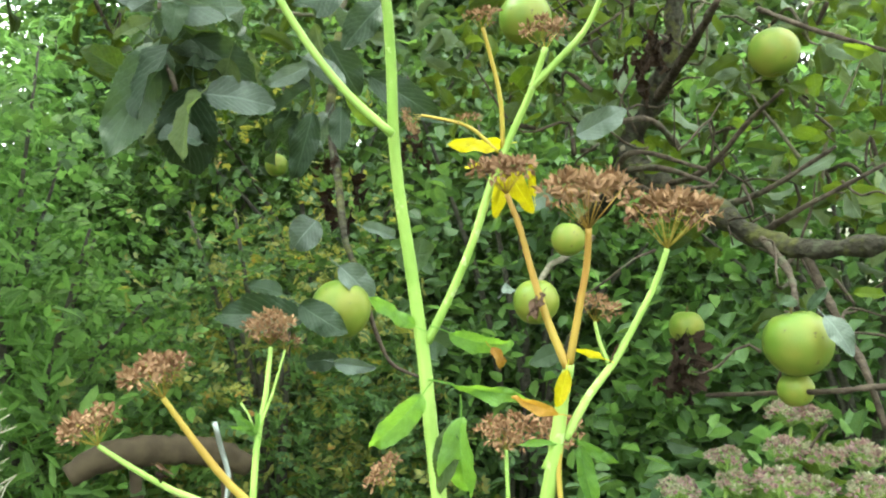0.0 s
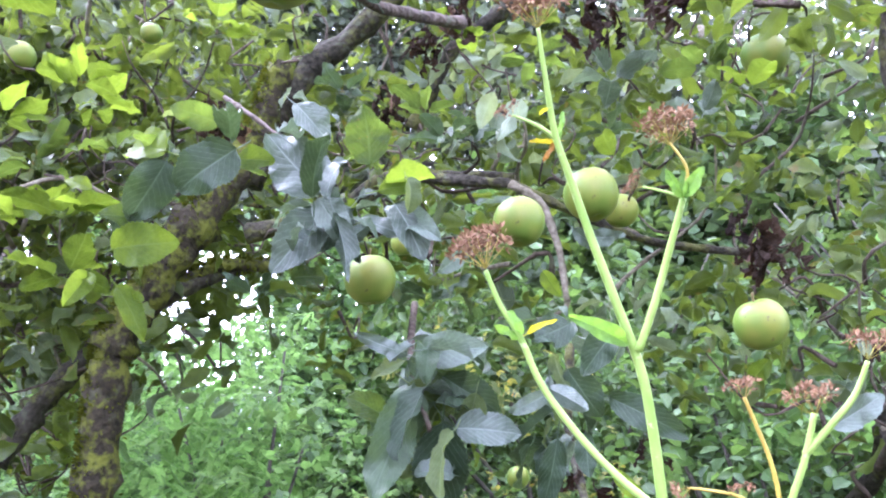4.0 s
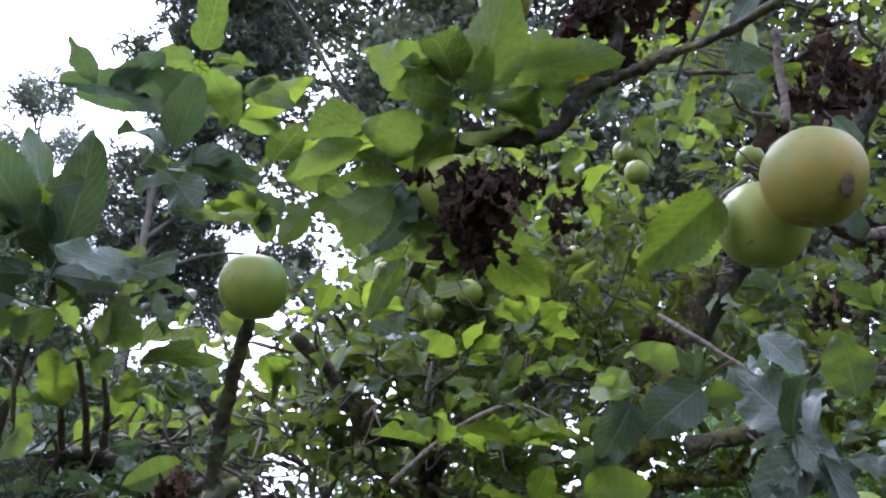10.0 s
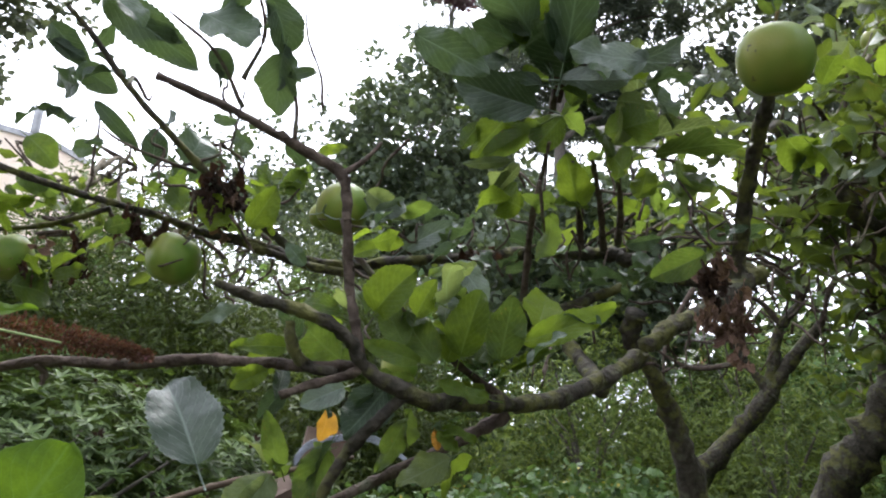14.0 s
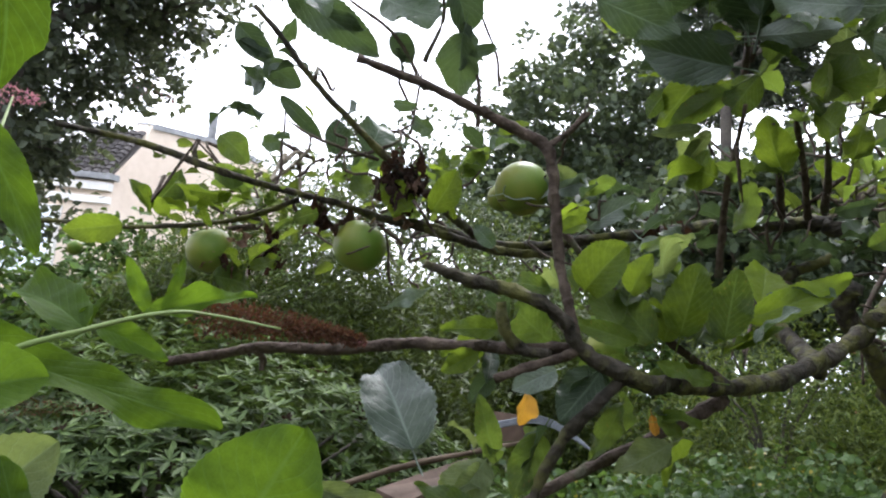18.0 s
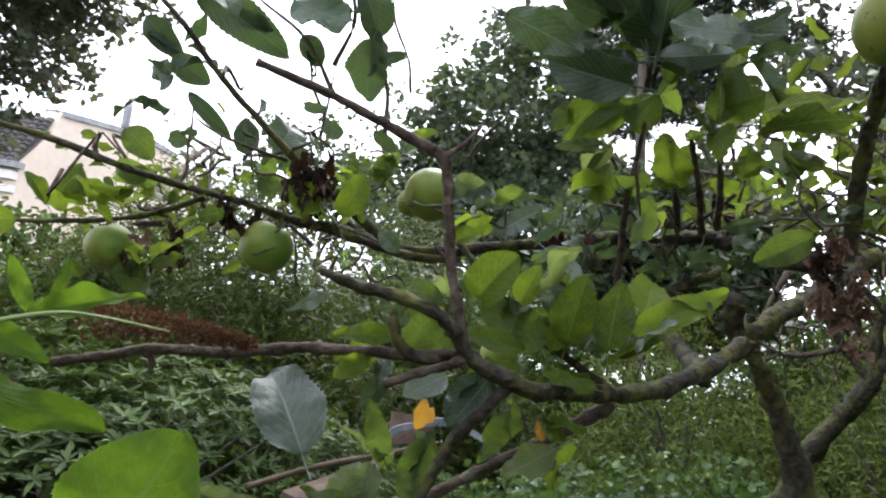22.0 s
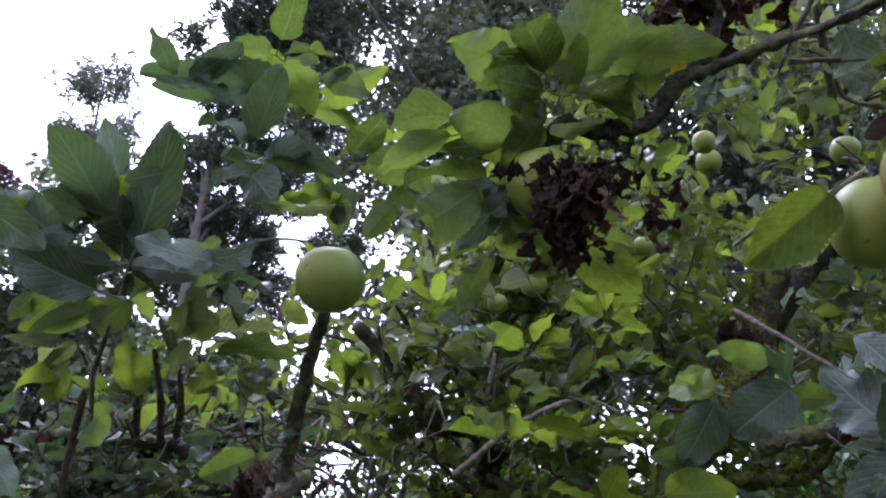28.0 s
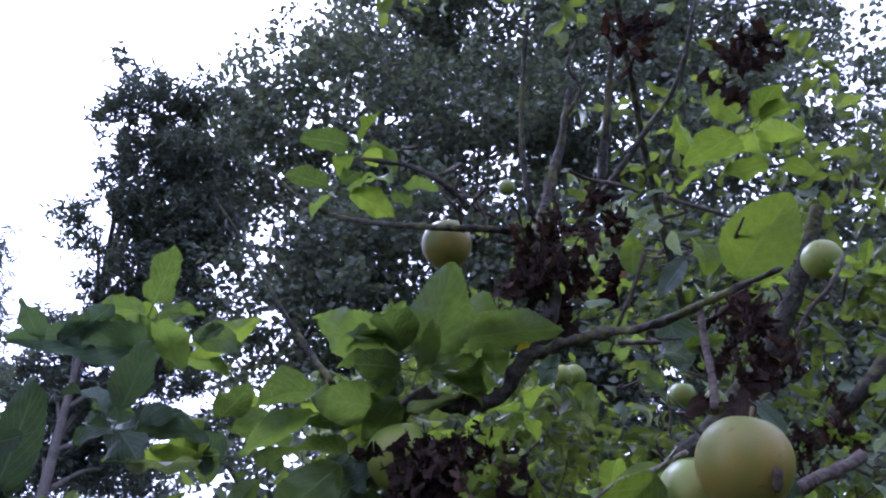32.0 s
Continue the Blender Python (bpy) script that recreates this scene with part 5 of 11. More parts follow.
branch(OLD_TREE, 'twig', [(0.404, 1.255, 1.159), (0.466, 1.131, 1.191), (0.522, 1.054, 1.212), (0.561, 1.036, 1.220), (0.605, 1.011, 1.222)], [0.003, 0.004, 0.005], TWIG, seed=18)
branch(OLD_TREE, 'twig', [(0.579, 1.328, 1.381), (0.600, 1.253, 1.281), (0.591, 1.131, 1.203), (0.603, 1.111, 1.145)], [0.007, 0.006, 0.004], TWIG, seed=19)
branch(OLD_TREE, 'twig', [(0.317, 1.568, 1.498), (0.334, 1.459, 1.544), (0.439, 1.381, 1.511)], [0.007, 0.005, 0.003], TWIG, seed=60)
branch(OLD_TREE, 'twig', [(0.436, 1.536, 1.560), (0.352, 1.450, 1.603), (0.257, 1.421, 1.581)], [0.007, 0.005, 0.003], TWIG, seed=61)
branch(OLD_TREE, 'twig', [(0.569, 1.494, 1.393), (0.583, 1.382, 1.435), (0.683, 1.277, 1.514)], [0.007, 0.005, 0.003], TWIG, seed=62)
branch(OLD_TREE, 'twig', [(0.495, 1.521, 1.444), (0.541, 1.399, 1.473), (0.620, 1.307, 1.543)], [0.007, 0.005, 0.003], TWIG, seed=63)
branch(OLD_TREE, 'twig', [(0.347, 1.560, 1.519), (0.391, 1.447, 1.514), (0.457, 1.376, 1.482)], [0.007, 0.005, 0.003], TWIG, seed=64)
branch(OLD_TREE, 'twig', [(0.332, 1.564, 1.509), (0.373, 1.453, 1.475), (0.448, 1.379, 1.483)], [0.007, 0.005, 0.003], TWIG, seed=65)
branch(OLD_TREE, 'twig', [(-0.163, 1.312, 1.722), (-0.173, 1.280, 1.595), (-0.150, 1.190, 1.480), (-0.118, 1.042, 1.390), (-0.099, 0.992, 1.366)], [0.008, 0.007, 0.005, 0.003], BARK, seed=20)
branch(OLD_TREE, 'twig', [(-0.099, 0.992, 1.366), (-0.077, 0.965, 1.295), (-0.063, 0.961, 1.268), (-0.027, 0.978, 1.245)], [0.003, 0.0025, 0.002], TWIG, seed=21)
branch(OLD_TREE, 'twig', [(-0.389, 1.192, 1.793), (-0.374, 1.110, 1.711), (-0.337, 1.008, 1.640), (-0.313, 0.972, 1.587)], [0.006, 0.005, 0.003], TWIG, seed=22)
branch(OLD_TREE, 'twig', [(-0.429, 0.976, 1.922), (-0.451, 0.992, 1.950), (-0.595, 1.108, 2.087), (-0.785, 1.295, 2.259)], [0.0025, 0.003, 0.0045], TWIG, seed=23)
branch(OLD_TREE, 'limb', [(-0.768, 0.580, 2.077), (-0.659, 0.504, 2.125), (-0.569, 0.453, 2.138), (-0.528, 0.466, 2.122), (-0.489, 0.487, 2.128), (-0.463, 0.493, 2.162), (-0.431, 0.503, 2.172), (-0.373, 0.487, 2.159), (-0.299, 0.451, 2.124), (-0.238, 0.427, 2.111), (-0.191, 0.414, 2.107), (-0.165, 0.408, 2.105)], [0.008, 0.01, 0.0095, 0.0072, 0.0045, 0.003, 0.002], BARK, seed=24, rough=0.2)
branch(OLD_TREE, 'limb', [(-0.462, 0.492, 2.164), (-0.437, 0.507, 2.200), (-0.428, 0.520, 2.259), (-0.444, 0.520, 2.331), (-0.444, 0.555, 2.417), (-0.423, 0.583, 2.543), (-0.394, 0.577, 2.626)], [0.008, 0.0075, 0.0065, 0.005], BARK, seed=25, rough=0.2)
branch(OLD_TREE, 'twig', [(-0.444, 0.600, 2.391), (-0.386, 0.595, 2.426), (-0.324, 0.614, 2.506), (-0.254, 0.622, 2.589), (-0.196, 0.595, 2.688)], [0.0045, 0.0038, 0.003], BARK, seed=26)
branch(OLD_TREE, 'twig', [(-0.470, 0.562, 2.419), (-0.464, 0.544, 2.515), (-0.440, 0.520, 2.616), (-0.400, 0.488, 2.718)], [0.0045, 0.0038, 0.003], BARK, seed=27)
branch(OLD_TREE, 'twig', [(-0.484, 0.551, 2.390), (-0.512, 0.501, 2.377), (-0.583, 0.475, 2.399), (-0.669, 0.470, 2.446), (-0.776, 0.460, 2.521), (-0.862, 0.422, 2.624)], [0.005, 0.0042, 0.003], BARK, seed=28)
branch(OLD_TREE, 'twig', [(-0.404, 0.635, 2.452), (-0.356, 0.605, 2.575), (-0.313, 0.572, 2.683)], [0.006, 0.006, 0.004], BARK, seed=29)
branch(OLD_TREE, 'twig', [(-0.544, 0.524, 2.442), (-0.556, 0.490, 2.466), (-0.591, 0.472, 2.504), (-0.669, 0.440, 2.547)], [0.005, 0.004, 0.003], BARK, seed=30)
branch(OLD_TREE, 'twig', [(-0.879, 0.624, 2.330), (-0.923, 0.606, 2.399), (-0.963, 0.577, 2.476), (-1.028, 0.538, 2.614), (-1.095, 0.494, 2.738)], [0.006, 0.005, 0.0035, 0.0015], BARK, seed=31)
branch(OLD_TREE, 'twig', [(-0.299, 0.626, 2.038), (-0.296, 0.723, 2.046), (-0.282, 0.867, 2.103), (-0.255, 1.057, 2.185)], [0.006, 0.007, 0.009], TWIG, seed=32)
branch(OLD_TREE, 'twig', [(-0.276, 0.511, 2.055), (-0.279, 0.535, 2.095), (-0.287, 0.567, 2.158), (-0.287, 0.580, 2.213)], [0.004, 0.004, 0.004], TWIG, seed=33)
branch(OLD_TREE, 'twig', [(-0.472, 0.609, 2.035), (-0.408, 0.586, 2.046), (-0.369, 0.579, 2.044), (-0.324, 0.550, 2.041)], [0.002, 0.003, 0.003], TWIG_PALE, seed=34)
moss(OLD_TREE, [(-1.232, 1.572, -0.050), (-1.212, 1.532, 0.700), (-1.182, 1.472, 1.363), (-1.175, 1.487, 1.519), (-1.166, 1.487, 1.680), (-1.156, 1.496, 1.834)], [0.08, 0.064, 0.048, 0.043, 0.042], 5200, 700, (-0.75, -0.4, 0.35))
moss(OLD_TREE, [(-1.162, 1.497, 1.811), (-1.088, 1.528, 1.958), (-1.016, 1.560, 2.086), (-0.951, 1.612, 2.208), (-0.886, 1.647, 2.344), (-0.830, 1.650, 2.507)], [0.05, 0.046, 0.042, 0.036], 4200, 701, (-0.55, -0.55, 0.6))
moss(OLD_TREE, [(-1.072, 1.570, 1.963), (-0.977, 1.638, 2.014), (-0.852, 1.751, 2.038), (-0.793, 1.761, 2.102), (-0.568, 1.690, 2.053)], [0.018, 0.016, 0.014, 0.01], 2600, 702, (-0.75, -0.4, 0.35))
canopy(OLD_TREE, [(-1.45, 1.95, 2.5, 0.75, 0.55, 0.6), (-0.75, 2.15, 2.6, 0.75, 0.55, 0.75), (0.15, 2.2, 2.45, 0.7, 0.5, 0.75), (-0.35, 1.9, 3.3, 0.9, 0.5, 0.4), (-1.9, 2.3, 3.1, 0.7, 0.5, 0.6), (0.95, 1.9, 2.2, 0.5, 0.4, 0.6)], 500, (0.048, 0.088), 61, (CANOPY_LEAF, CANOPY_PALE), 0.12, knot=8, twigs=34)
# crown lobes added overhead, out of view, to shade what hangs below
canopy(OLD_TREE, [(-0.25, 0.75, 3.95, 0.9, 0.7, 0.45), (0.8, 0.7, 3.6, 0.8, 0.6, 0.45), (-1.0, 0.1, 4.1, 0.8, 0.7, 0.4), (0.2, -0.4, 4.0, 0.9, 0.7, 0.4)], 380, (0.05, 0.09), 69, (CANOPY_LEAF, CANOPY_PALE), 0.15, twigs=8)
# limb that carries the added overhead crown
branch(OLD_TREE, 'limb', [(-0.750, 2.000, 2.900), (-0.600, 1.500, 3.400), (-0.350, 0.900, 3.800), (0.100, 0.200, 4.000)], [0.012, 0.01, 0.008, 0.005], BARK, seed=80)
canopy(OLD_TREE, [(0.95, 1.85, 1.55, 0.5, 0.3, 0.4), (0.35, 1.75, 1.75, 0.35, 0.25, 0.35), (-0.25, 1.6, 2.05, 0.45, 0.2, 0.3), (0.2, 1.35, 2.5, 0.4, 0.25, 0.3)], 500, (0.048, 0.088), 62, (CANOPY_LEAF, CANOPY_PALE), 0.22, knot=8, twigs=22)
leaf(OLD_TREE, (-0.561, 0.405, 2.173), (-0.634, 0.346, 2.209), 0.56, 39, 'green', 2)
leaf(OLD_TREE, (-0.577, 0.424, 2.184), (-0.538, 0.467, 2.200), 0.62, 44, 'under', 3)
leaf(OLD_TREE, (-0.575, 0.434, 2.202), (-0.596, 0.367, 2.223), 0.74, -44, 'green', 1)
leaf(OLD_TREE, (-0.550, 0.396, 2.165), (-0.531, 0.340, 2.190), 0.90, 1, 'green', 3)
leaf(OLD_TREE, (-0.576, 0.393, 2.180), (-0.580, 0.345, 2.178), 0.50, -59, 'green', 1)
leaf(OLD_TREE, (-0.563, 0.400, 2.183), (-0.535, 0.363, 2.214), 0.52, 27, 'green', 3)
leaf(OLD_TREE, (-0.535, 0.410, 2.149), (-0.475, 0.403, 2.237), 0.67, -53, 'green', 0)
leaf(OLD_TREE, (-0.553, 0.439, 2.171), (-0.557, 0.367, 2.228), 0.41, -38, 'green', 4)
leaf(OLD_TREE, (-0.547, 0.433, 2.156), (-0.476, 0.460, 2.131), 0.66, 58, 'bright', 1)
leaf(OLD_TREE, (-0.521, 0.425, 2.173), (-0.434, 0.502, 2.223), 0.45, -36, 'green', 3)
leaf(OLD_TREE, (-0.530, 0.465, 2.202), (-0.477, 0.490, 2.245), 0.65, 18, 'green', 3)
leaf(OLD_TREE, (-0.532, 0.448, 2.216), (-0.448, 0.508, 2.246), 0.66, 45, 'green', 1)
leaf(OLD_TREE, (-0.513, 0.477, 2.145), (-0.502, 0.424, 2.157), 0.78, 14, 'green', 4)
leaf(OLD_TREE, (-0.540, 0.519, 2.191), (-0.534, 0.522, 2.222), 0.72, -3, 'green', 1)
leaf(OLD_TREE, (-0.537, 0.513, 2.161), (-0.536, 0.474, 2.178), 0.75, -43, 'bright', 1)
leaf(OLD_TREE, (-0.596, 0.410, 2.119), (-0.611, 0.341, 2.108), 0.67, 51, 'green', 2)
leaf(OLD_TREE, (-0.624, 0.420, 2.159), (-0.605, 0.406, 2.197), 0.48, -60, 'dark', 1)
leaf(OLD_TREE, (-0.606, 0.438, 2.154), (-0.630, 0.404, 2.146), 0.72, 8, 'green', 1)
leaf(OLD_TREE, (-0.556, 0.403, 2.148), (-0.579, 0.346, 2.142), 0.56, 50, 'green', 0)
leaf(OLD_TREE, (-0.562, 0.442, 2.187), (-0.557, 0.408, 2.199), 0.56, 36, 'green', 1)
leaf(OLD_TREE, (-0.572, 0.396, 2.162), (-0.607, 0.358, 2.161), 0.57, 8, 'green', 3)
leaf(OLD_TREE, (-0.506, 0.485, 2.127), (-0.565, 0.426, 2.116), 0.28, 22, 'under', 0)
leaf(OLD_TREE, (-0.493, 0.496, 2.148), (-0.543, 0.529, 2.171), 0.59, 3, 'green', 5)
leaf(OLD_TREE, (-0.521, 0.507, 2.156), (-0.539, 0.448, 2.152), 0.62, 17, 'green', 4)
leaf(OLD_TREE, (-0.569, 0.422, 2.134), (-0.589, 0.393, 2.149), 0.67, 36, 'dark', 2)
leaf(OLD_TREE, (-0.594, 0.458, 2.162), (-0.616, 0.436, 2.166), 0.66, 24, 'dark', 5)
leaf(OLD_TREE, (-0.595, 0.434, 2.146), (-0.619, 0.414, 2.149), 0.71, 2, 'green', 1)
leaf(OLD_TREE, (-0.559, 0.402, 2.112), (-0.613, 0.411, 2.083), 0.56, 19, 'green', 2)
leaf(OLD_TREE, (-0.570, 0.407, 2.135), (-0.607, 0.434, 2.108), 0.54, -27, 'dark', 5)
leaf(OLD_TREE, (-0.558, 0.399, 2.129), (-0.600, 0.413, 2.125), 0.75, -42, 'green', 5)
leaf(OLD_TREE, (-0.610, 0.407, 2.109), (-0.663, 0.364, 2.104), 0.34, 50, 'green', 2)
leaf(OLD_TREE, (-0.632, 0.432, 2.102), (-0.634, 0.397, 2.122), 0.55, 15, 'bright', 3)
leaf(OLD_TREE, (-0.626, 0.439, 2.122), (-0.670, 0.408, 2.138), 0.54, 32, 'green', 5)
leaf(OLD_TREE, (-0.485, 0.476, 2.149), (-0.465, 0.445, 2.172), 0.67, -7, 'green', 0)
leaf(OLD_TREE, (-0.498, 0.497, 2.178), (-0.467, 0.484, 2.179), 0.54, 51, 'under', 5)
leaf(OLD_TREE, (-0.490, 0.502, 2.183), (-0.487, 0.498, 2.213), 0.72, -44, 'green', 4)
leaf(OLD_TREE, (-0.442, 0.506, 2.184), (-0.417, 0.507, 2.197), 0.45, -35, 'bright', 0)
leaf(OLD_TREE, (-0.456, 0.540, 2.182), (-0.448, 0.548, 2.209), 0.58, -51, 'dark', 3)
leaf(OLD_TREE, (-0.484, 0.539, 2.222), (-0.464, 0.525, 2.240), 0.54, -6, 'green', 1)
leaf(OLD_TREE, (-0.475, 0.508, 2.109), (-0.500, 0.511, 2.106), 0.56, 34, 'green', 0)
leaf(OLD_TREE, (-0.490, 0.537, 2.130), (-0.512, 0.556, 2.133), 0.58, 10, 'green', 3)
leaf(OLD_TREE, (-0.499, 0.534, 2.110), (-0.527, 0.541, 2.100), 0.63, -4, 'green', 1)
leaf(OLD_TREE, (-0.461, 0.518, 2.146), (-0.437, 0.554, 2.187), 0.39, -64, 'dark', 2)
leaf(OLD_TREE, (-0.468, 0.538, 2.166), (-0.472, 0.546, 2.198), 0.48, -39, 'green', 1)
leaf(OLD_TREE, (-0.481, 0.529, 2.162), (-0.450, 0.530, 2.180), 0.51, 40, 'green', 3)
leaf(OLD_TREE, (-0.636, 0.359, 2.105), (-0.701, 0.310, 2.077), 0.39, 33, 'green', 3)
leaf(OLD_TREE, (-0.655, 0.366, 2.128), (-0.672, 0.406, 2.151), 0.66, -27, 'bright', 4)
leaf(OLD_TREE, (-0.642, 0.367, 2.132), (-0.694, 0.317, 2.139), 0.67, 23, 'green', 1)
leaf(OLD_TREE, (-0.615, 0.381, 2.051), (-0.688, 0.346, 1.980), 0.50, 60, 'green', 4)
leaf(OLD_TREE, (-0.636, 0.414, 2.072), (-0.672, 0.337, 2.080), 0.49, -4, 'green', 1)
leaf(OLD_TREE, (-0.657, 0.405, 2.065), (-0.621, 0.477, 2.103), 0.54, 12, 'green', 1)
leaf(OLD_TREE, (-0.616, 0.432, 2.068), (-0.652, 0.397, 2.007), 0.45, 66, 'dark', 2)
leaf(OLD_TREE, (-0.642, 0.466, 2.090), (-0.649, 0.421, 2.069), 0.68, 14, 'dark', 5)
leaf(OLD_TREE, (-0.653, 0.460, 2.097), (-0.612, 0.435, 2.103), 0.64, 29, 'green', 5)
leaf(OLD_TREE, (-0.584, 0.438, 2.021), (-0.640, 0.438, 2.004), 0.90, 39, 'green', 2)
leaf(OLD_TREE, (-0.610, 0.468, 2.031), (-0.629, 0.490, 1.996), 0.53, -6, 'green', 4)
leaf(OLD_TREE, (-0.614, 0.463, 2.035), (-0.643, 0.439, 2.047), 0.62, -34, 'dark', 1)
leaf(OLD_TREE, (-0.575, 0.476, 2.016), (-0.542, 0.543, 1.977), 0.56, -52, 'bright', 2)
leaf(OLD_TREE, (-0.599, 0.500, 2.044), (-0.561, 0.559, 2.049), 0.51, -33, 'green', 5)
leaf(OLD_TREE, (-0.589, 0.474, 2.036), (-0.567, 0.469, 1.983), 0.61, -21, 'green', 4)
leaf(OLD_TREE, (-0.637, 0.422, 2.000), (-0.647, 0.397, 1.938), 0.45, 92, 'green', 2)
leaf(OLD_TREE, (-0.659, 0.444, 2.016), (-0.669, 0.434, 1.978), 0.41, -47, 'green', 5)
leaf(OLD_TREE, (-0.678, 0.453, 2.031), (-0.721, 0.430, 2.032), 0.48, -15, 'green', 3)
leaf(OLD_TREE, (-0.537, 0.506, 2.067), (-0.561, 0.496, 2.042), 0.78, 43, 'green', 2)
leaf(OLD_TREE, (-0.551, 0.515, 2.110), (-0.572, 0.495, 2.105), 0.53, -21, 'bright', 5)
leaf(OLD_TREE, (-0.541, 0.508, 2.092), (-0.544, 0.528, 2.069), 0.40, -4, 'green', 1)
leaf(OLD_TREE, (-0.381, 0.627, 2.068), (-0.460, 0.624, 2.010), 0.56, 43, 'green', 4)
leaf(OLD_TREE, (-0.332, 0.591, 2.228), (-0.329, 0.652, 2.179), 0.56, -11, 'dark', 4)
leaf(OLD_TREE, (-0.538, 0.412, 2.141), (-0.497, 0.391, 2.178), 0.45, -28, 'green', 0)
leaf(OLD_TREE, (-0.553, 0.445, 2.150), (-0.563, 0.439, 2.182), 0.64, 10, 'green', 4)
leaf(OLD_TREE, (-0.570, 0.465, 2.179), (-0.542, 0.448, 2.198), 0.52, 42, 'under', 4)
leaf(OLD_TREE, (-0.612, 0.402, 2.059), (-0.648, 0.361, 2.040), 0.45, 51, 'dark', 2)
leaf(OLD_TREE, (-0.648, 0.436, 2.085), (-0.673, 0.420, 2.057), 0.63, 7, 'under', 4)
leaf(OLD_TREE, (-0.631, 0.433, 2.060), (-0.624, 0.393, 2.049), 0.62, 44, 'dark', 4)
leaf(OLD_TREE, (-0.704, 0.353, 2.049), (-0.730, 0.336, 2.012), 0.56, 57, 'green', 3)
leaf(OLD_TREE, (-0.724, 0.360, 2.061), (-0.753, 0.362, 2.067), 0.56, -37, 'green', 5)
leaf(OLD_TREE, (-0.734, 0.375, 2.067), (-0.746, 0.376, 2.038), 0.52, -38, 'under', 4)
leaf(OLD_TREE, (-0.441, 0.554, 2.137), (-0.432, 0.585, 2.106), 0.34, -47, 'under', 2)
leaf(OLD_TREE, (-0.443, 0.604, 2.164), (-0.434, 0.594, 2.136), 0.75, 14, 'under', 5)
leaf(OLD_TREE, (-0.446, 0.588, 2.159), (-0.423, 0.595, 2.140), 0.66, 45, 'green', 4)
leaf(OLD_TREE, (-0.428, 0.540, 2.141), (-0.397, 0.539, 2.104), 0.56, -72, 'bright', 0)
leaf(OLD_TREE, (-0.455, 0.560, 2.161), (-0.455, 0.563, 2.121), 0.68, 26, 'green', 3)
leaf(OLD_TREE, (-0.448, 0.568, 2.141), (-0.426, 0.571, 2.121), 0.56, -3, 'green', 5)
leaf(OLD_TREE, (-0.349, 0.529, 2.018), (-0.413, 0.503, 1.961), 0.75, -125, 'bright', 5)
leaf(OLD_TREE, (-0.240, 0.564, 2.216), (-0.159, 0.518, 2.244), 0.75, 143, 'bright', 0)
leaf(OLD_TREE, (-0.265, 0.554, 2.223), (-0.252, 0.542, 2.272), 0.55, 181, 'bright', 1)
leaf(OLD_TREE, (-0.339, 0.538, 2.249), (-0.327, 0.528, 2.291), 0.60, 154, 'bright', 2)
leaf(OLD_TREE, (-0.281, 0.553, 2.253), (-0.321, 0.546, 2.222), 0.50, -105, 'grey', 3)
leaf(OLD_TREE, (-0.308, 0.572, 2.141), (-0.328, 0.550, 2.181), 0.50, -102, 'under', 4)
leaf(OLD_TREE, (-0.464, 0.485, 2.172), (-0.447, 0.486, 2.177), 0.60, 138, 'yellow', 0)
leaf(OLD_TREE, (-0.319, 0.597, 2.173), (-0.276, 0.592, 2.173), 0.50, 116, 'bright', 1)
leaf(OLD_TREE, (-0.241, 0.521, 2.052), (-0.224, 0.538, 2.027), 0.50, 112, 'grey', 3)
leaf(OLD_TREE, (-0.227, 0.610, 2.224), (-0.210, 0.610, 2.223), 0.50, 134, 'bright', 4)
leaf(OLD_TREE, (-0.353, 0.605, 2.142), (-0.375, 0.593, 2.165), 0.60, -99, 'green', 0)
leaf(OLD_TREE, (-0.776, 0.487, 2.094), (-0.776, 0.465, 2.123), 0.70, -154, 'bright', 1)
leaf(OLD_TREE, (-0.805, 0.428, 2.133), (-0.777, 0.453, 2.112), 0.70, 80, 'bright', 2)
leaf(OLD_TREE, (-0.854, 0.390, 2.311), (-0.881, 0.369, 2.293), 0.60, -95, 'under', 3)
leaf(OLD_TREE, (-0.886, 0.364, 2.293), (-0.821, 0.419, 2.303), 0.50, 102, 'green', 4)
leaf(OLD_TREE, (-0.933, 0.349, 2.278), (-0.952, 0.177, 2.244), 0.40, -102, 'dark', 5)
leaf(OLD_TREE, (-0.956, 0.315, 2.271), (-0.931, 0.283, 2.304), 0.70, -127, 'green', 0)
leaf(OLD_TREE, (-0.957, 0.353, 2.298), (-0.927, 0.371, 2.378), 0.50, 109, 'green', 1)
leaf(OLD_TREE, (-1.023, 0.340, 2.066), (-1.045, 0.248, 2.058), 0.50, -77, 'grey', 2)
leaf(OLD_TREE, (-1.036, 0.318, 2.063), (-1.007, 0.412, 2.091), 0.35, 135, 'grey', 3)
leaf(OLD_TREE, (-1.019, 0.315, 2.162), (-0.965, 0.328, 2.198), 0.40, 102, 'dark', 4)
leaf(OLD_TREE, (-0.976, 0.364, 2.144), (-0.919, 0.432, 2.152), 0.30, 154, 'under', 5)
leaf(OLD_TREE, (-1.026, 0.253, 2.156), (-1.036, 0.217, 2.130), 0.70, -115, 'dark', 0)
leaf(OLD_TREE, (-0.545, 0.902, 1.972), (-0.601, 0.852, 1.915), 0.78, -77, 'dark', 4)
leaf(OLD_TREE, (-0.552, 0.900, 1.986), (-0.515, 0.828, 2.005), 0.57, 10, 'dark', 5)
leaf(OLD_TREE, (-0.444, 0.941, 1.912), (-0.521, 0.966, 1.995), 0.67, -77, 'grey', 2)
leaf(OLD_TREE, (-0.445, 0.925, 1.896), (-0.425, 0.872, 1.980), 0.43, 32, 'dark', 3)
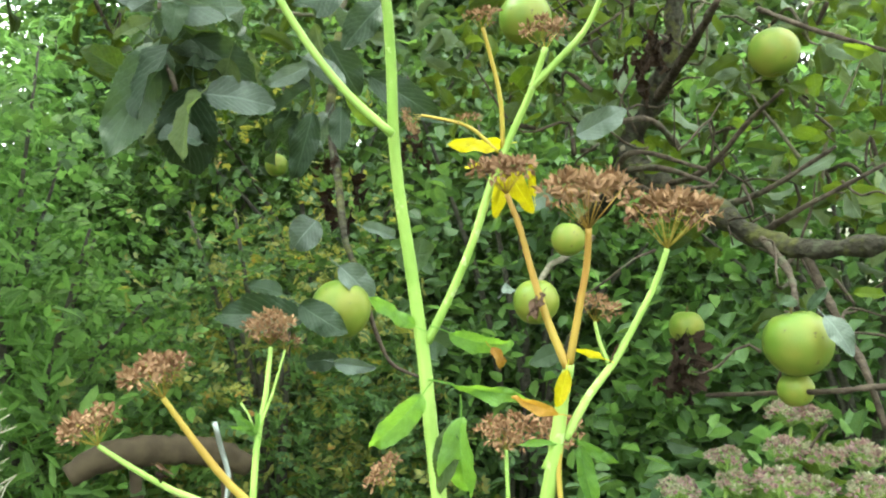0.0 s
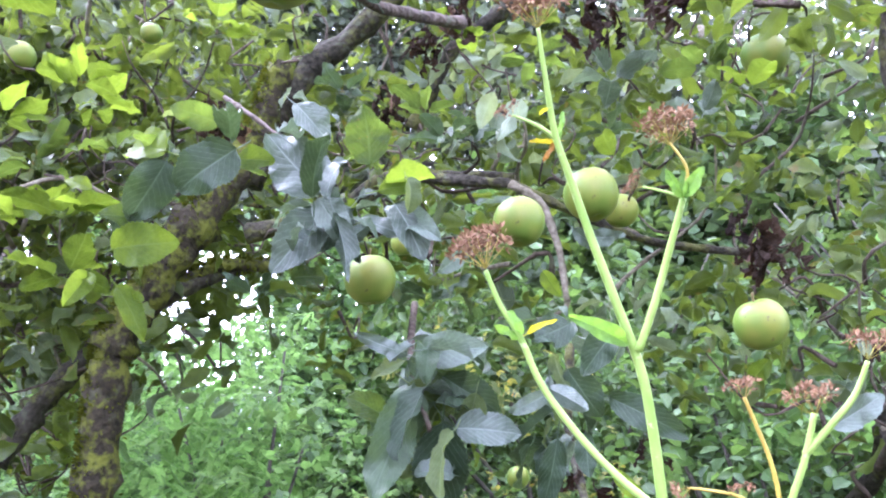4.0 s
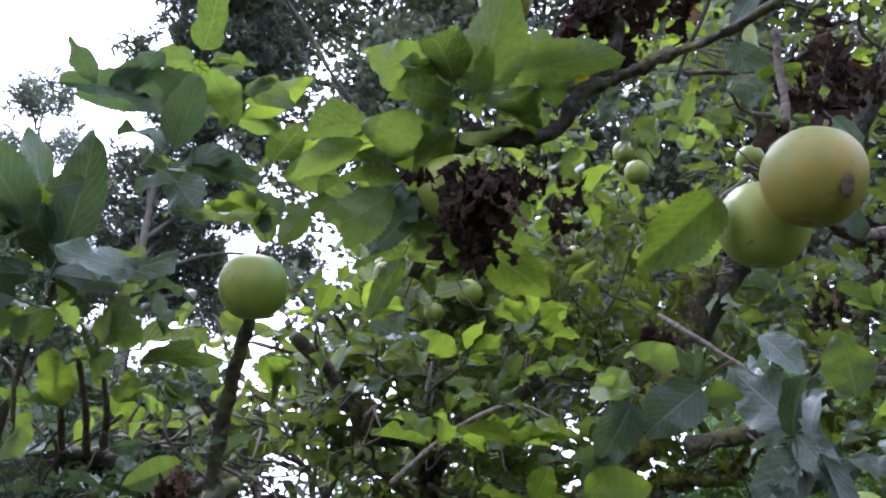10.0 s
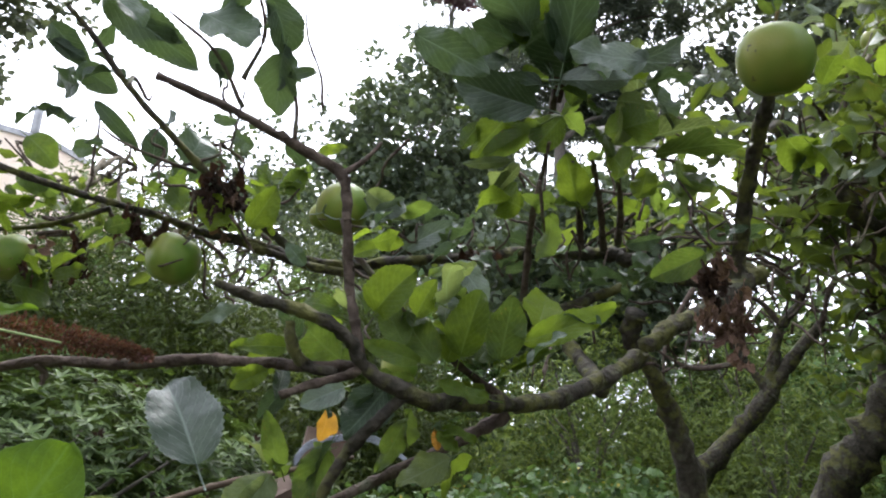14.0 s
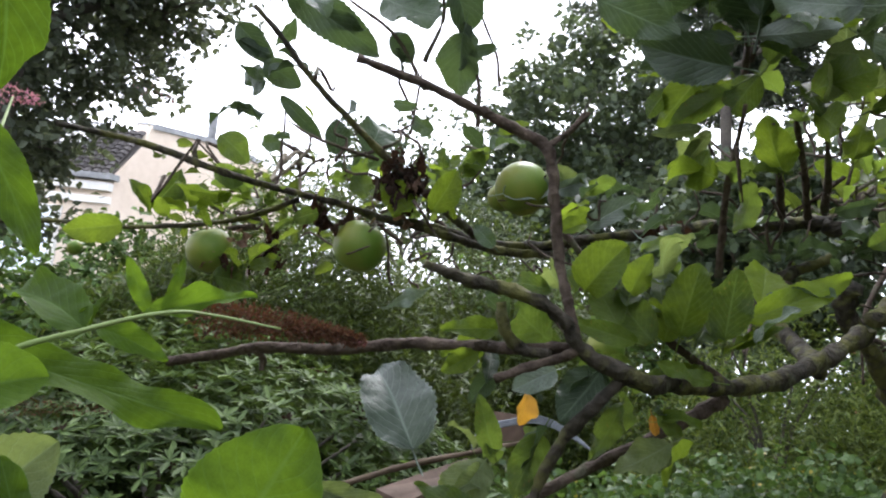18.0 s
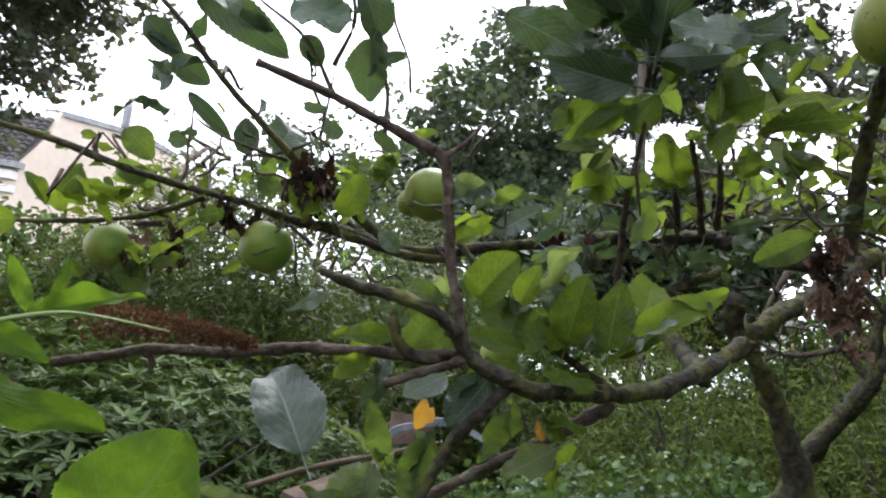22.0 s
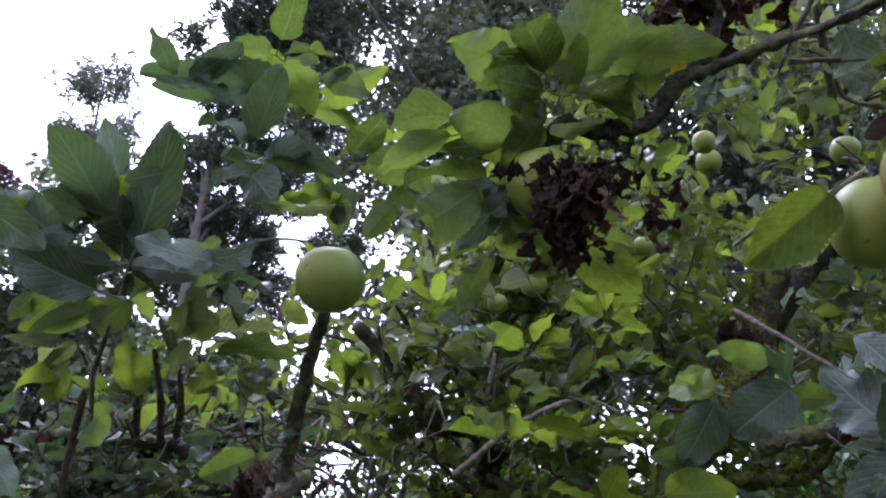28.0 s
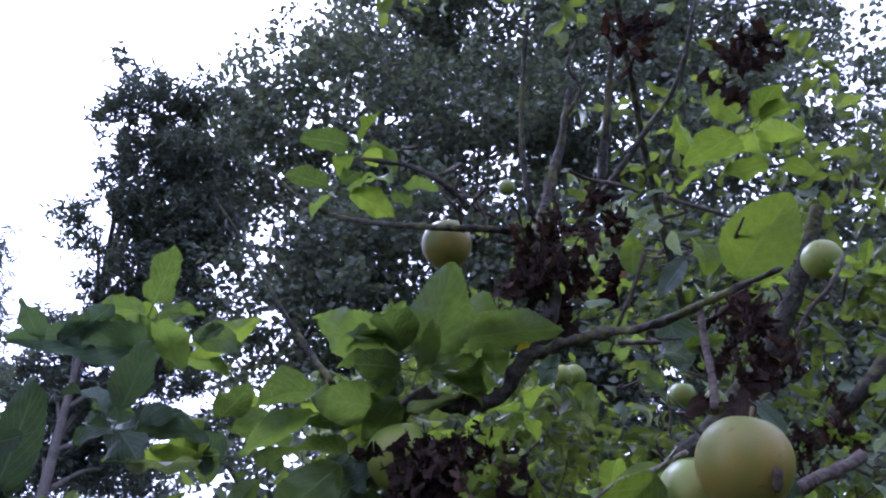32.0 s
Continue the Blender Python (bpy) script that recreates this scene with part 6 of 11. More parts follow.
leaf(OLD_TREE, (-0.413, 0.960, 1.956), (-0.427, 0.897, 1.914), 0.45, -6, 'grey', 3)
leaf(OLD_TREE, (-0.440, 0.980, 1.925), (-0.475, 1.009, 1.972), 0.58, 21, 'green', 4)
leaf(OLD_TREE, (-0.481, 0.953, 1.984), (-0.421, 1.015, 1.935), 0.56, 96, 'grey', 4)
leaf(OLD_TREE, (-0.484, 0.971, 1.986), (-0.431, 0.974, 1.934), 0.55, 21, 'grey', 5)
leaf(OLD_TREE, (-0.471, 0.950, 1.992), (-0.471, 0.864, 1.977), 0.44, -4, 'grey', 5)
leaf(OLD_TREE, (-0.491, 0.984, 1.974), (-0.500, 1.034, 1.944), 0.50, -60, 'bright', 3)
leaf(OLD_TREE, (-0.443, 0.974, 1.892), (-0.504, 0.924, 1.814), 0.56, -73, 'grey', 0)
leaf(OLD_TREE, (-0.464, 0.968, 1.865), (-0.452, 0.910, 1.834), 0.47, 13, 'grey', 5)
leaf(OLD_TREE, (-0.420, 0.940, 1.877), (-0.401, 0.966, 1.791), 0.40, -15, 'grey', 1)
leaf(OLD_TREE, (-0.474, 0.985, 1.900), (-0.529, 0.972, 1.932), 0.50, -28, 'grey', 4)
leaf(OLD_TREE, (-0.461, 1.004, 1.899), (-0.495, 0.974, 1.890), 0.56, 62, 'dark', 3)
leaf(OLD_TREE, (-0.477, 0.989, 1.911), (-0.521, 0.996, 1.916), 0.43, 50, 'grey', 3)
leaf(OLD_TREE, (-0.447, 0.947, 1.903), (-0.414, 0.972, 1.845), 0.67, 90, 'grey', 2)
leaf(OLD_TREE, (-0.433, 0.945, 1.918), (-0.438, 0.988, 1.903), 0.63, 11, 'grey', 3)
leaf(OLD_TREE, (-0.429, 0.954, 1.875), (-0.391, 0.957, 1.819), 0.40, 73, 'dark', 1)
leaf(OLD_TREE, (-0.480, 1.004, 1.906), (-0.445, 0.999, 1.873), 0.62, 59, 'green', 3)
leaf(OLD_TREE, (-0.431, 0.965, 1.879), (-0.433, 0.999, 1.826), 0.56, 170, 'grey', 4)
leaf(OLD_TREE, (-0.453, 0.906, 1.851), (-0.486, 0.955, 1.841), 0.44, -38, 'grey', 5)
leaf(OLD_TREE, (-0.435, 0.965, 1.904), (-0.453, 1.001, 1.870), 0.55, -34, 'dark', 1)
leaf(OLD_TREE, (-0.449, 1.002, 1.891), (-0.425, 1.045, 1.871), 0.55, -37, 'dark', 3)
leaf(OLD_TREE, (-0.422, 1.016, 1.905), (-0.434, 1.036, 1.868), 0.49, 30, 'grey', 3)
leaf(OLD_TREE, (-0.475, 0.993, 1.850), (-0.498, 1.000, 1.816), 0.46, -72, 'grey', 5)
leaf(OLD_TREE, (-0.345, 0.967, 1.886), (-0.300, 0.949, 1.816), 0.56, 43, 'grey', 0)
leaf(OLD_TREE, (-0.341, 0.981, 1.873), (-0.283, 0.950, 1.836), 0.55, 65, 'grey', 5)
leaf(OLD_TREE, (-0.323, 0.955, 1.916), (-0.308, 0.937, 1.870), 0.60, -9, 'under', 1)
leaf(OLD_TREE, (-0.364, 1.013, 1.900), (-0.340, 0.966, 1.892), 0.59, 11, 'grey', 4)
leaf(OLD_TREE, (-0.347, 1.024, 1.886), (-0.351, 0.996, 1.860), 0.41, -32, 'grey', 1)
leaf(OLD_TREE, (-0.355, 1.035, 1.895), (-0.351, 0.987, 1.888), 0.49, 66, 'grey', 3)
leaf(OLD_TREE, (-0.463, 0.913, 2.029), (-0.414, 0.916, 1.980), 0.67, 60, 'grey', 0)
leaf(OLD_TREE, (-0.465, 0.964, 2.035), (-0.428, 0.983, 2.040), 0.54, 41, 'grey', 1)
leaf(OLD_TREE, (-0.374, 0.954, 1.940), (-0.370, 0.946, 2.019), 0.78, 163, 'green', 2)
leaf(OLD_TREE, (-0.377, 0.994, 1.947), (-0.410, 0.975, 1.981), 0.60, -43, 'green', 1)
leaf(OLD_TREE, (-0.553, 0.918, 1.964), (-0.504, 0.923, 1.960), 0.78, 84, 'bright', 0)
leaf(OLD_TREE, (-0.563, 0.955, 1.964), (-0.528, 0.959, 1.952), 0.47, -39, 'green', 5)
leaf(OLD_TREE, (-0.639, 0.884, 1.962), (-0.653, 0.849, 1.879), 0.67, -73, 'dark', 4)
leaf(OLD_TREE, (-0.666, 0.916, 1.984), (-0.680, 0.874, 2.009), 0.61, 31, 'green', 5)
leaf(OLD_TREE, (-0.721, 0.903, 1.800), (-0.676, 0.908, 1.733), 0.45, 57, 'bright', 0)
leaf(OLD_TREE, (-0.742, 0.920, 1.794), (-0.681, 0.918, 1.785), 0.64, -46, 'bright', 3)
leaf(OLD_TREE, (-0.720, 0.887, 1.849), (-0.638, 0.851, 1.849), 0.67, 97, 'bright', 4)
leaf(OLD_TREE, (-0.743, 0.919, 1.863), (-0.680, 0.892, 1.904), 0.54, -34, 'dark', 1)
leaf(OLD_TREE, (-0.638, 0.881, 1.976), (-0.720, 0.895, 2.016), 0.67, -66, 'bright', 0)
leaf(OLD_TREE, (-0.657, 0.916, 1.978), (-0.675, 0.942, 2.028), 0.45, 46, 'green', 5)
leaf(OLD_TREE, (-0.365, 0.958, 1.905), (-0.318, 1.012, 1.930), 0.45, 85, 'bright', 0)
leaf(OLD_TREE, (-0.355, 0.961, 1.916), (-0.302, 0.997, 1.938), 0.72, -30, 'bright', 3)
leaf(OLD_TREE, (-0.497, 0.967, 1.801), (-0.451, 0.982, 1.816), 0.67, 77, 'green', 4)
leaf(OLD_TREE, (-0.525, 1.002, 1.827), (-0.495, 0.982, 1.848), 0.59, 19, 'dark', 3)
leaf(OLD_TREE, (-0.527, 0.982, 1.848), (-0.501, 0.984, 1.852), 0.44, -47, 'dark', 5)
leaf(OLD_TREE, (-0.527, 1.007, 1.840), (-0.496, 1.008, 1.823), 0.60, -58, 'dark', 5)
leaf(OLD_TREE, (-0.412, 0.978, 1.893), (-0.473, 0.988, 1.843), 0.56, -126, 'grey', 2)
leaf(OLD_TREE, (-0.393, 0.999, 1.872), (-0.440, 0.992, 1.844), 0.47, 71, 'grey', 1)
leaf(OLD_TREE, (-0.466, 0.977, 1.881), (-0.499, 0.986, 1.831), 0.61, -56, 'dark', 3)
leaf(OLD_TREE, (-0.421, 0.990, 1.909), (-0.433, 1.040, 1.898), 0.68, 54, 'bright', 1)
leaf(OLD_TREE, (-0.562, 0.888, 2.008), (-0.590, 0.830, 2.001), 0.56, -124, 'green', 4)
leaf(OLD_TREE, (-0.600, 0.899, 2.017), (-0.636, 0.874, 2.032), 0.70, -9, 'under', 3)
leaf(OLD_TREE, (-0.394, 0.972, 1.870), (-0.330, 0.967, 1.846), 0.45, 68, 'grey', 0)
leaf(OLD_TREE, (-0.395, 0.942, 1.867), (-0.354, 0.921, 1.850), 0.44, 23, 'dark', 3)
leaf(OLD_TREE, (-0.400, 0.983, 1.910), (-0.383, 1.015, 1.931), 0.41, 58, 'grey', 1)
leaf(OLD_TREE, (-0.424, 1.007, 1.896), (-0.387, 1.021, 1.913), 0.67, 12, 'grey', 3)
leaf(OLD_TREE, (-0.419, 1.017, 1.881), (-0.425, 1.051, 1.870), 0.47, -64, 'under', 3)
leaf(OLD_TREE, (-0.404, 1.027, 1.874), (-0.374, 1.034, 1.884), 0.64, -27, 'grey', 5)
leaf(OLD_TREE, (-0.751, 0.886, 1.821), (-0.752, 0.849, 1.776), 0.56, -49, 'bright', 3)
leaf(OLD_TREE, (-0.761, 0.887, 1.813), (-0.732, 0.862, 1.808), 0.44, 37, 'bright', 1)
leaf(OLD_TREE, (-0.766, 0.898, 1.943), (-0.797, 0.881, 1.964), 0.56, -73, 'bright', 0)
leaf(OLD_TREE, (-0.777, 0.893, 1.920), (-0.804, 0.879, 1.935), 0.64, 10, 'bright', 3)
leaf(OLD_TREE, (-0.702, 0.918, 1.895), (-0.712, 0.862, 1.897), 0.56, -75, 'green', 0)
leaf(OLD_TREE, (-0.735, 0.966, 1.912), (-0.756, 0.937, 1.926), 0.52, 27, 'green', 4)
leaf(OLD_TREE, (-0.280, 0.727, 2.038), (-0.296, 0.701, 2.074), 0.70, -117, 'dark', 1)
leaf(OLD_TREE, (-0.292, 1.251, 1.964), (-0.238, 1.276, 1.976), 0.20, 134, 'grey', 2)
leaf(OLD_TREE, (-0.138, 1.287, 1.910), (-0.101, 1.296, 1.869), 0.50, 112, 'grey', 3)
leaf(OLD_TREE, (-0.122, 1.291, 1.899), (-0.056, 1.274, 1.871), 0.40, 118, 'grey', 4)
leaf(OLD_TREE, (-0.195, 1.295, 1.845), (-0.174, 1.295, 1.801), 0.70, 96, 'bright', 5)
leaf(OLD_TREE, (-0.342, 1.167, 1.833), (-0.286, 1.179, 1.872), 0.40, 122, 'grey', 0)
leaf(OLD_TREE, (-0.370, 0.822, 2.133), (-0.353, 0.848, 2.116), 0.50, 130, 'grey', 1)
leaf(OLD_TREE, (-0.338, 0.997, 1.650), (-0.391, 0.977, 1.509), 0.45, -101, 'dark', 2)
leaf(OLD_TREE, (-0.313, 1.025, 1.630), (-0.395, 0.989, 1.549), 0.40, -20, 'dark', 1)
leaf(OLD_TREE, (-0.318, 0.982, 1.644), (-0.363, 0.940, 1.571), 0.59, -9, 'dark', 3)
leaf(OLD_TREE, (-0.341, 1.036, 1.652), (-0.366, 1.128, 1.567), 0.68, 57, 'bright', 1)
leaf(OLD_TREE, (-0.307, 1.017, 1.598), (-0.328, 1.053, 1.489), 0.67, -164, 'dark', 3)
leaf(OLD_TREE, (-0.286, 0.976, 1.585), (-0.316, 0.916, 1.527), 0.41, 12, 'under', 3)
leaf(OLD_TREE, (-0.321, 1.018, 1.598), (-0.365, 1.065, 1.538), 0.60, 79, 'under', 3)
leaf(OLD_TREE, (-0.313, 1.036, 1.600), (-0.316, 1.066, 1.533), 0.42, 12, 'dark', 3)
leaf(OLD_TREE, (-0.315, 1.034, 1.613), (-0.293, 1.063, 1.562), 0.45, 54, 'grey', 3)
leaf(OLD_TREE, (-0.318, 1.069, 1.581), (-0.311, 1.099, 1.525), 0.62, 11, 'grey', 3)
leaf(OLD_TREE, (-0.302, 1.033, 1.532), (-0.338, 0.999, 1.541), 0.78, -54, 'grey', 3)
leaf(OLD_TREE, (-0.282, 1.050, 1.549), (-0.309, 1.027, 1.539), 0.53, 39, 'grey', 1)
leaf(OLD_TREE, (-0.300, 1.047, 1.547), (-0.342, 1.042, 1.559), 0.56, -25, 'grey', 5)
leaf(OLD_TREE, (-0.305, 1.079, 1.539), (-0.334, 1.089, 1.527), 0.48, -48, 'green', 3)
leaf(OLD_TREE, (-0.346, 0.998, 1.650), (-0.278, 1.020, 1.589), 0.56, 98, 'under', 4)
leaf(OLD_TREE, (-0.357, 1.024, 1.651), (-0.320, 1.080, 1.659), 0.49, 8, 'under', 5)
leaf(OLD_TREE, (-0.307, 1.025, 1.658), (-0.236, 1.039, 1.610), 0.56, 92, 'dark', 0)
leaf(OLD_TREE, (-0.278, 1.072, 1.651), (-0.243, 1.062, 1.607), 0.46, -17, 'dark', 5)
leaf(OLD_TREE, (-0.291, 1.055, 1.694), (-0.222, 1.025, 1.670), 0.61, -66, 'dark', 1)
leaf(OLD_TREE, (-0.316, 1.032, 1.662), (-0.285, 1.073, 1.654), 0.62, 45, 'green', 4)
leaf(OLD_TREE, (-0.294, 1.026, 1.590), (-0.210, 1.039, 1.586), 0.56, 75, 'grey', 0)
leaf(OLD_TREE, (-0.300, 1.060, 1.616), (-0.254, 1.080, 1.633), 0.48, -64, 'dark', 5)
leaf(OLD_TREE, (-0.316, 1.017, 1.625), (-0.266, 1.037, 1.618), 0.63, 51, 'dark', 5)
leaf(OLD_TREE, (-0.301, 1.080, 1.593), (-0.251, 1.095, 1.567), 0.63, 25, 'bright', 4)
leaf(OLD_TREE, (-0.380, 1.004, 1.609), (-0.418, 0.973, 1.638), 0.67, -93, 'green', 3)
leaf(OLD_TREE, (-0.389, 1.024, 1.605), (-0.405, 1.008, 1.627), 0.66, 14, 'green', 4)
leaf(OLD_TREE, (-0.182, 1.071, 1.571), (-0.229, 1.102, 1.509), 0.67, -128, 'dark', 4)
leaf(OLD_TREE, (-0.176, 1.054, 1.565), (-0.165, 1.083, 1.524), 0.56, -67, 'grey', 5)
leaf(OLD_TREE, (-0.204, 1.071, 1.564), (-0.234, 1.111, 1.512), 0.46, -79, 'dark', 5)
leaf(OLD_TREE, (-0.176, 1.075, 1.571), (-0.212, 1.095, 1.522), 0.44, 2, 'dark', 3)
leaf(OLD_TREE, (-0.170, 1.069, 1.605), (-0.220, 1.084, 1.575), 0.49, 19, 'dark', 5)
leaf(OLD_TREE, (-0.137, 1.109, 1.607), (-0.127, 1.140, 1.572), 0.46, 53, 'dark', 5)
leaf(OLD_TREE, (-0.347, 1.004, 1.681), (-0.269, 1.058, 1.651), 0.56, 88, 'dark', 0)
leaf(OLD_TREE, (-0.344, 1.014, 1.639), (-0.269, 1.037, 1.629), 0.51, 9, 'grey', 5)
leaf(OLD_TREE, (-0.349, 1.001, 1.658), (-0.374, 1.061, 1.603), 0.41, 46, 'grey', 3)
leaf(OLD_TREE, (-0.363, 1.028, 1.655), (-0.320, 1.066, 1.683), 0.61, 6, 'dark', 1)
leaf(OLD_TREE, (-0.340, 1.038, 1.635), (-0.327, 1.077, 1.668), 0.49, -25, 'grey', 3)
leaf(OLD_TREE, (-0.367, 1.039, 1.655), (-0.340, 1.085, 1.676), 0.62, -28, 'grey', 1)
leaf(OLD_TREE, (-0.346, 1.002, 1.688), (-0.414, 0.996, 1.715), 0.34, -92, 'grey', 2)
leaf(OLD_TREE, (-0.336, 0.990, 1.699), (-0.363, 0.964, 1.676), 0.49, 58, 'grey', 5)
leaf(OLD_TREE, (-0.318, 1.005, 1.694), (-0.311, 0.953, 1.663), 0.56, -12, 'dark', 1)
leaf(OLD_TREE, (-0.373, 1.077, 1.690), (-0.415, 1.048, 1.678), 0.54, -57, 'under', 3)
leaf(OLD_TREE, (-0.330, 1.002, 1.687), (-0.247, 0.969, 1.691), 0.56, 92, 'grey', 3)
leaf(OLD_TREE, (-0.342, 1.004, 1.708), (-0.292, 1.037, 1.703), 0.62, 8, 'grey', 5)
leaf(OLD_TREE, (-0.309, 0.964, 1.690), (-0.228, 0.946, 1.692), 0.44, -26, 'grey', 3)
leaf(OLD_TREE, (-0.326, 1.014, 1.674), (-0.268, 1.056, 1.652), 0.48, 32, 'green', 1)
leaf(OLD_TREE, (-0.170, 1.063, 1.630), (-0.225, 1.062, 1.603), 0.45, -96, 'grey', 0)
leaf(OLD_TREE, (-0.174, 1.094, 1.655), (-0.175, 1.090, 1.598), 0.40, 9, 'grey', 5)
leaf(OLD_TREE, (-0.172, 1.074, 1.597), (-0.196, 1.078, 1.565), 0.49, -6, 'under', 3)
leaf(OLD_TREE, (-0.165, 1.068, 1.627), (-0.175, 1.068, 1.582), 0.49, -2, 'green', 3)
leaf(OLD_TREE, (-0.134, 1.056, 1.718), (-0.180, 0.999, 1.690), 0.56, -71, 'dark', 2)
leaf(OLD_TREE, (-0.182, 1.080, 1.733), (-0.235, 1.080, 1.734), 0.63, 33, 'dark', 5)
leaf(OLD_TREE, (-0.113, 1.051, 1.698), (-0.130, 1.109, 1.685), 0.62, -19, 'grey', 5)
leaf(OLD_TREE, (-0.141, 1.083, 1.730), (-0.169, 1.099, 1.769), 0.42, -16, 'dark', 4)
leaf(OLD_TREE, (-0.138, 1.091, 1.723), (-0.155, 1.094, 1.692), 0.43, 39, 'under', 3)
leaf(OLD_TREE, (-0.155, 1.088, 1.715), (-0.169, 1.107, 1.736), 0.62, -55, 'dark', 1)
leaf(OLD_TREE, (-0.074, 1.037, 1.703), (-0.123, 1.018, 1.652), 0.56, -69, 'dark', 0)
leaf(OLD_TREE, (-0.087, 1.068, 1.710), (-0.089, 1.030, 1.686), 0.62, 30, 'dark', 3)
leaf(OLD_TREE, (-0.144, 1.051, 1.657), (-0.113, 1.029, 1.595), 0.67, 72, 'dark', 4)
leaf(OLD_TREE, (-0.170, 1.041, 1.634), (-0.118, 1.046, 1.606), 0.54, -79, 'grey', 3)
leaf(OLD_TREE, (-0.160, 1.044, 1.679), (-0.155, 1.058, 1.627), 0.45, -56, 'under', 1)
leaf(OLD_TREE, (-0.161, 1.074, 1.662), (-0.148, 1.102, 1.628), 0.41, 39, 'green', 4)
leaf(OLD_TREE, (-0.096, 1.070, 1.619), (-0.002, 1.065, 1.569), 0.45, 95, 'dark', 0)
leaf(OLD_TREE, (-0.124, 1.113, 1.624), (-0.039, 1.099, 1.602), 0.44, 9, 'dark', 3)
leaf(OLD_TREE, (-0.164, 1.043, 1.569), (-0.184, 1.049, 1.484), 0.45, -126, 'dark', 0)
leaf(OLD_TREE, (-0.151, 1.081, 1.568), (-0.189, 1.119, 1.510), 0.49, 35, 'grey', 5)
leaf(OLD_TREE, (-0.126, 1.031, 1.575), (-0.132, 1.036, 1.523), 0.60, 22, 'dark', 3)
leaf(OLD_TREE, (-0.170, 1.059, 1.550), (-0.219, 1.077, 1.495), 0.54, -54, 'green', 4)
leaf(OLD_TREE, (-0.353, 1.021, 1.638), (-0.366, 1.018, 1.579), 0.56, -103, 'dark', 0)
leaf(OLD_TREE, (-0.347, 1.053, 1.663), (-0.370, 1.042, 1.616), 0.64, -76, 'dark', 1)
leaf(OLD_TREE, (-0.355, 1.030, 1.630), (-0.358, 1.048, 1.576), 0.53, 31, 'grey', 3)
leaf(OLD_TREE, (-0.340, 1.041, 1.620), (-0.379, 1.012, 1.639), 0.52, -3, 'dark', 1)
leaf(OLD_TREE, (-0.331, 1.030, 1.633), (-0.341, 1.012, 1.605), 0.53, 49, 'grey', 5)
leaf(OLD_TREE, (-0.367, 1.083, 1.580), (-0.395, 1.112, 1.583), 0.58, 33, 'dark', 1)
leaf(OLD_TREE, (-0.262, 1.024, 1.633), (-0.285, 1.047, 1.576), 0.56, -165, 'under', 0)
leaf(OLD_TREE, (-0.252, 1.064, 1.650), (-0.209, 1.079, 1.624), 0.60, 19, 'under', 4)
leaf(OLD_TREE, (-0.170, 1.107, 1.432), (-0.201, 1.084, 1.399), 0.90, -66, 'grey', 4)
leaf(OLD_TREE, (-0.113, 1.144, 1.424), (-0.067, 1.158, 1.407), 0.50, 73, 'grey', 5)
leaf(OLD_TREE, (-0.119, 0.940, 1.383), (-0.075, 0.952, 1.343), 0.60, 74, 'grey', 0)
leaf(OLD_TREE, (-0.157, 0.929, 1.326), (-0.253, 0.906, 1.330), 0.50, -74, 'dark', 1)
leaf(OLD_TREE, (-0.160, 0.910, 1.342), (-0.110, 0.910, 1.310), 0.60, 71, 'dark', 2)
leaf(OLD_TREE, (-0.191, 0.976, 1.347), (-0.231, 0.974, 1.361), 0.60, -57, 'dark', 3)
leaf(OLD_TREE, (-0.064, 1.096, 1.387), (0.004, 1.117, 1.378), 0.70, 102, 'dark', 4)
leaf(OLD_TREE, (-0.125, 0.925, 1.275), (-0.080, 0.923, 1.266), 0.50, 89, 'grey', 5)
leaf(OLD_TREE, (-0.164, 0.969, 1.267), (-0.125, 0.978, 1.266), 0.70, 102, 'dark', 0)
leaf(OLD_TREE, (-0.031, 0.988, 1.298), (0.017, 1.002, 1.274), 0.90, 90, 'dark', 1)
leaf(OLD_TREE, (0.119, 0.892, 1.466), (0.083, 0.898, 1.447), 0.60, -104, 'grey', 3)
leaf(OLD_TREE, (0.472, 1.095, 1.317), (0.444, 1.112, 1.335), 0.50, -63, 'dark', 4)
leaf(OLD_TREE, (0.484, 1.089, 1.311), (0.508, 1.086, 1.341), 0.50, 65, 'dark', 5)
leaf(OLD_TREE, (0.494, 1.062, 1.307), (0.515, 1.021, 1.270), 0.50, 41, 'grey', 0)
leaf(OLD_TREE, (0.596, 1.244, 1.689), (0.636, 1.224, 1.673), 0.50, 123, 'bright', 1)
leaf(OLD_TREE, (0.564, 1.266, 1.651), (0.570, 1.267, 1.617), 0.80, 163, 'bright', 2)
leaf(OLD_TREE, (0.578, 1.158, 1.326), (0.614, 1.139, 1.332), 0.50, 58, 'bright', 3)
leaf(OLD_TREE, (0.486, 1.522, 1.371), (0.528, 1.521, 1.340), 0.60, 100, 'green', 4)
leaf(OLD_TREE, (0.514, 1.406, 1.550), (0.567, 1.372, 1.538), 0.50, 83, 'green', 5)
leaf(OLD_TREE, (0.221, 1.377, 1.568), (0.304, 1.371, 1.613), 0.50, 104, 'grey', 0)
leaf(OLD_TREE, (0.146, 1.373, 1.679), (0.110, 1.388, 1.644), 0.70, -110, 'bright', 1)
leaf(OLD_TREE, (0.540, 1.286, 1.567), (0.587, 1.275, 1.558), 0.50, 115, 'bright', 2)
leaf(OLD_TREE, (0.521, 1.401, 1.578), (0.490, 1.423, 1.599), 0.50, -104, 'bright', 3)
leaf(OLD_TREE, (0.082, 1.141, 1.329), (0.107, 1.152, 1.352), 0.50, 47, 'grey', 4)
leaf(OLD_TREE, (0.382, 1.394, 1.049), (0.425, 1.375, 1.035), 0.70, 96, 'dark', 5)
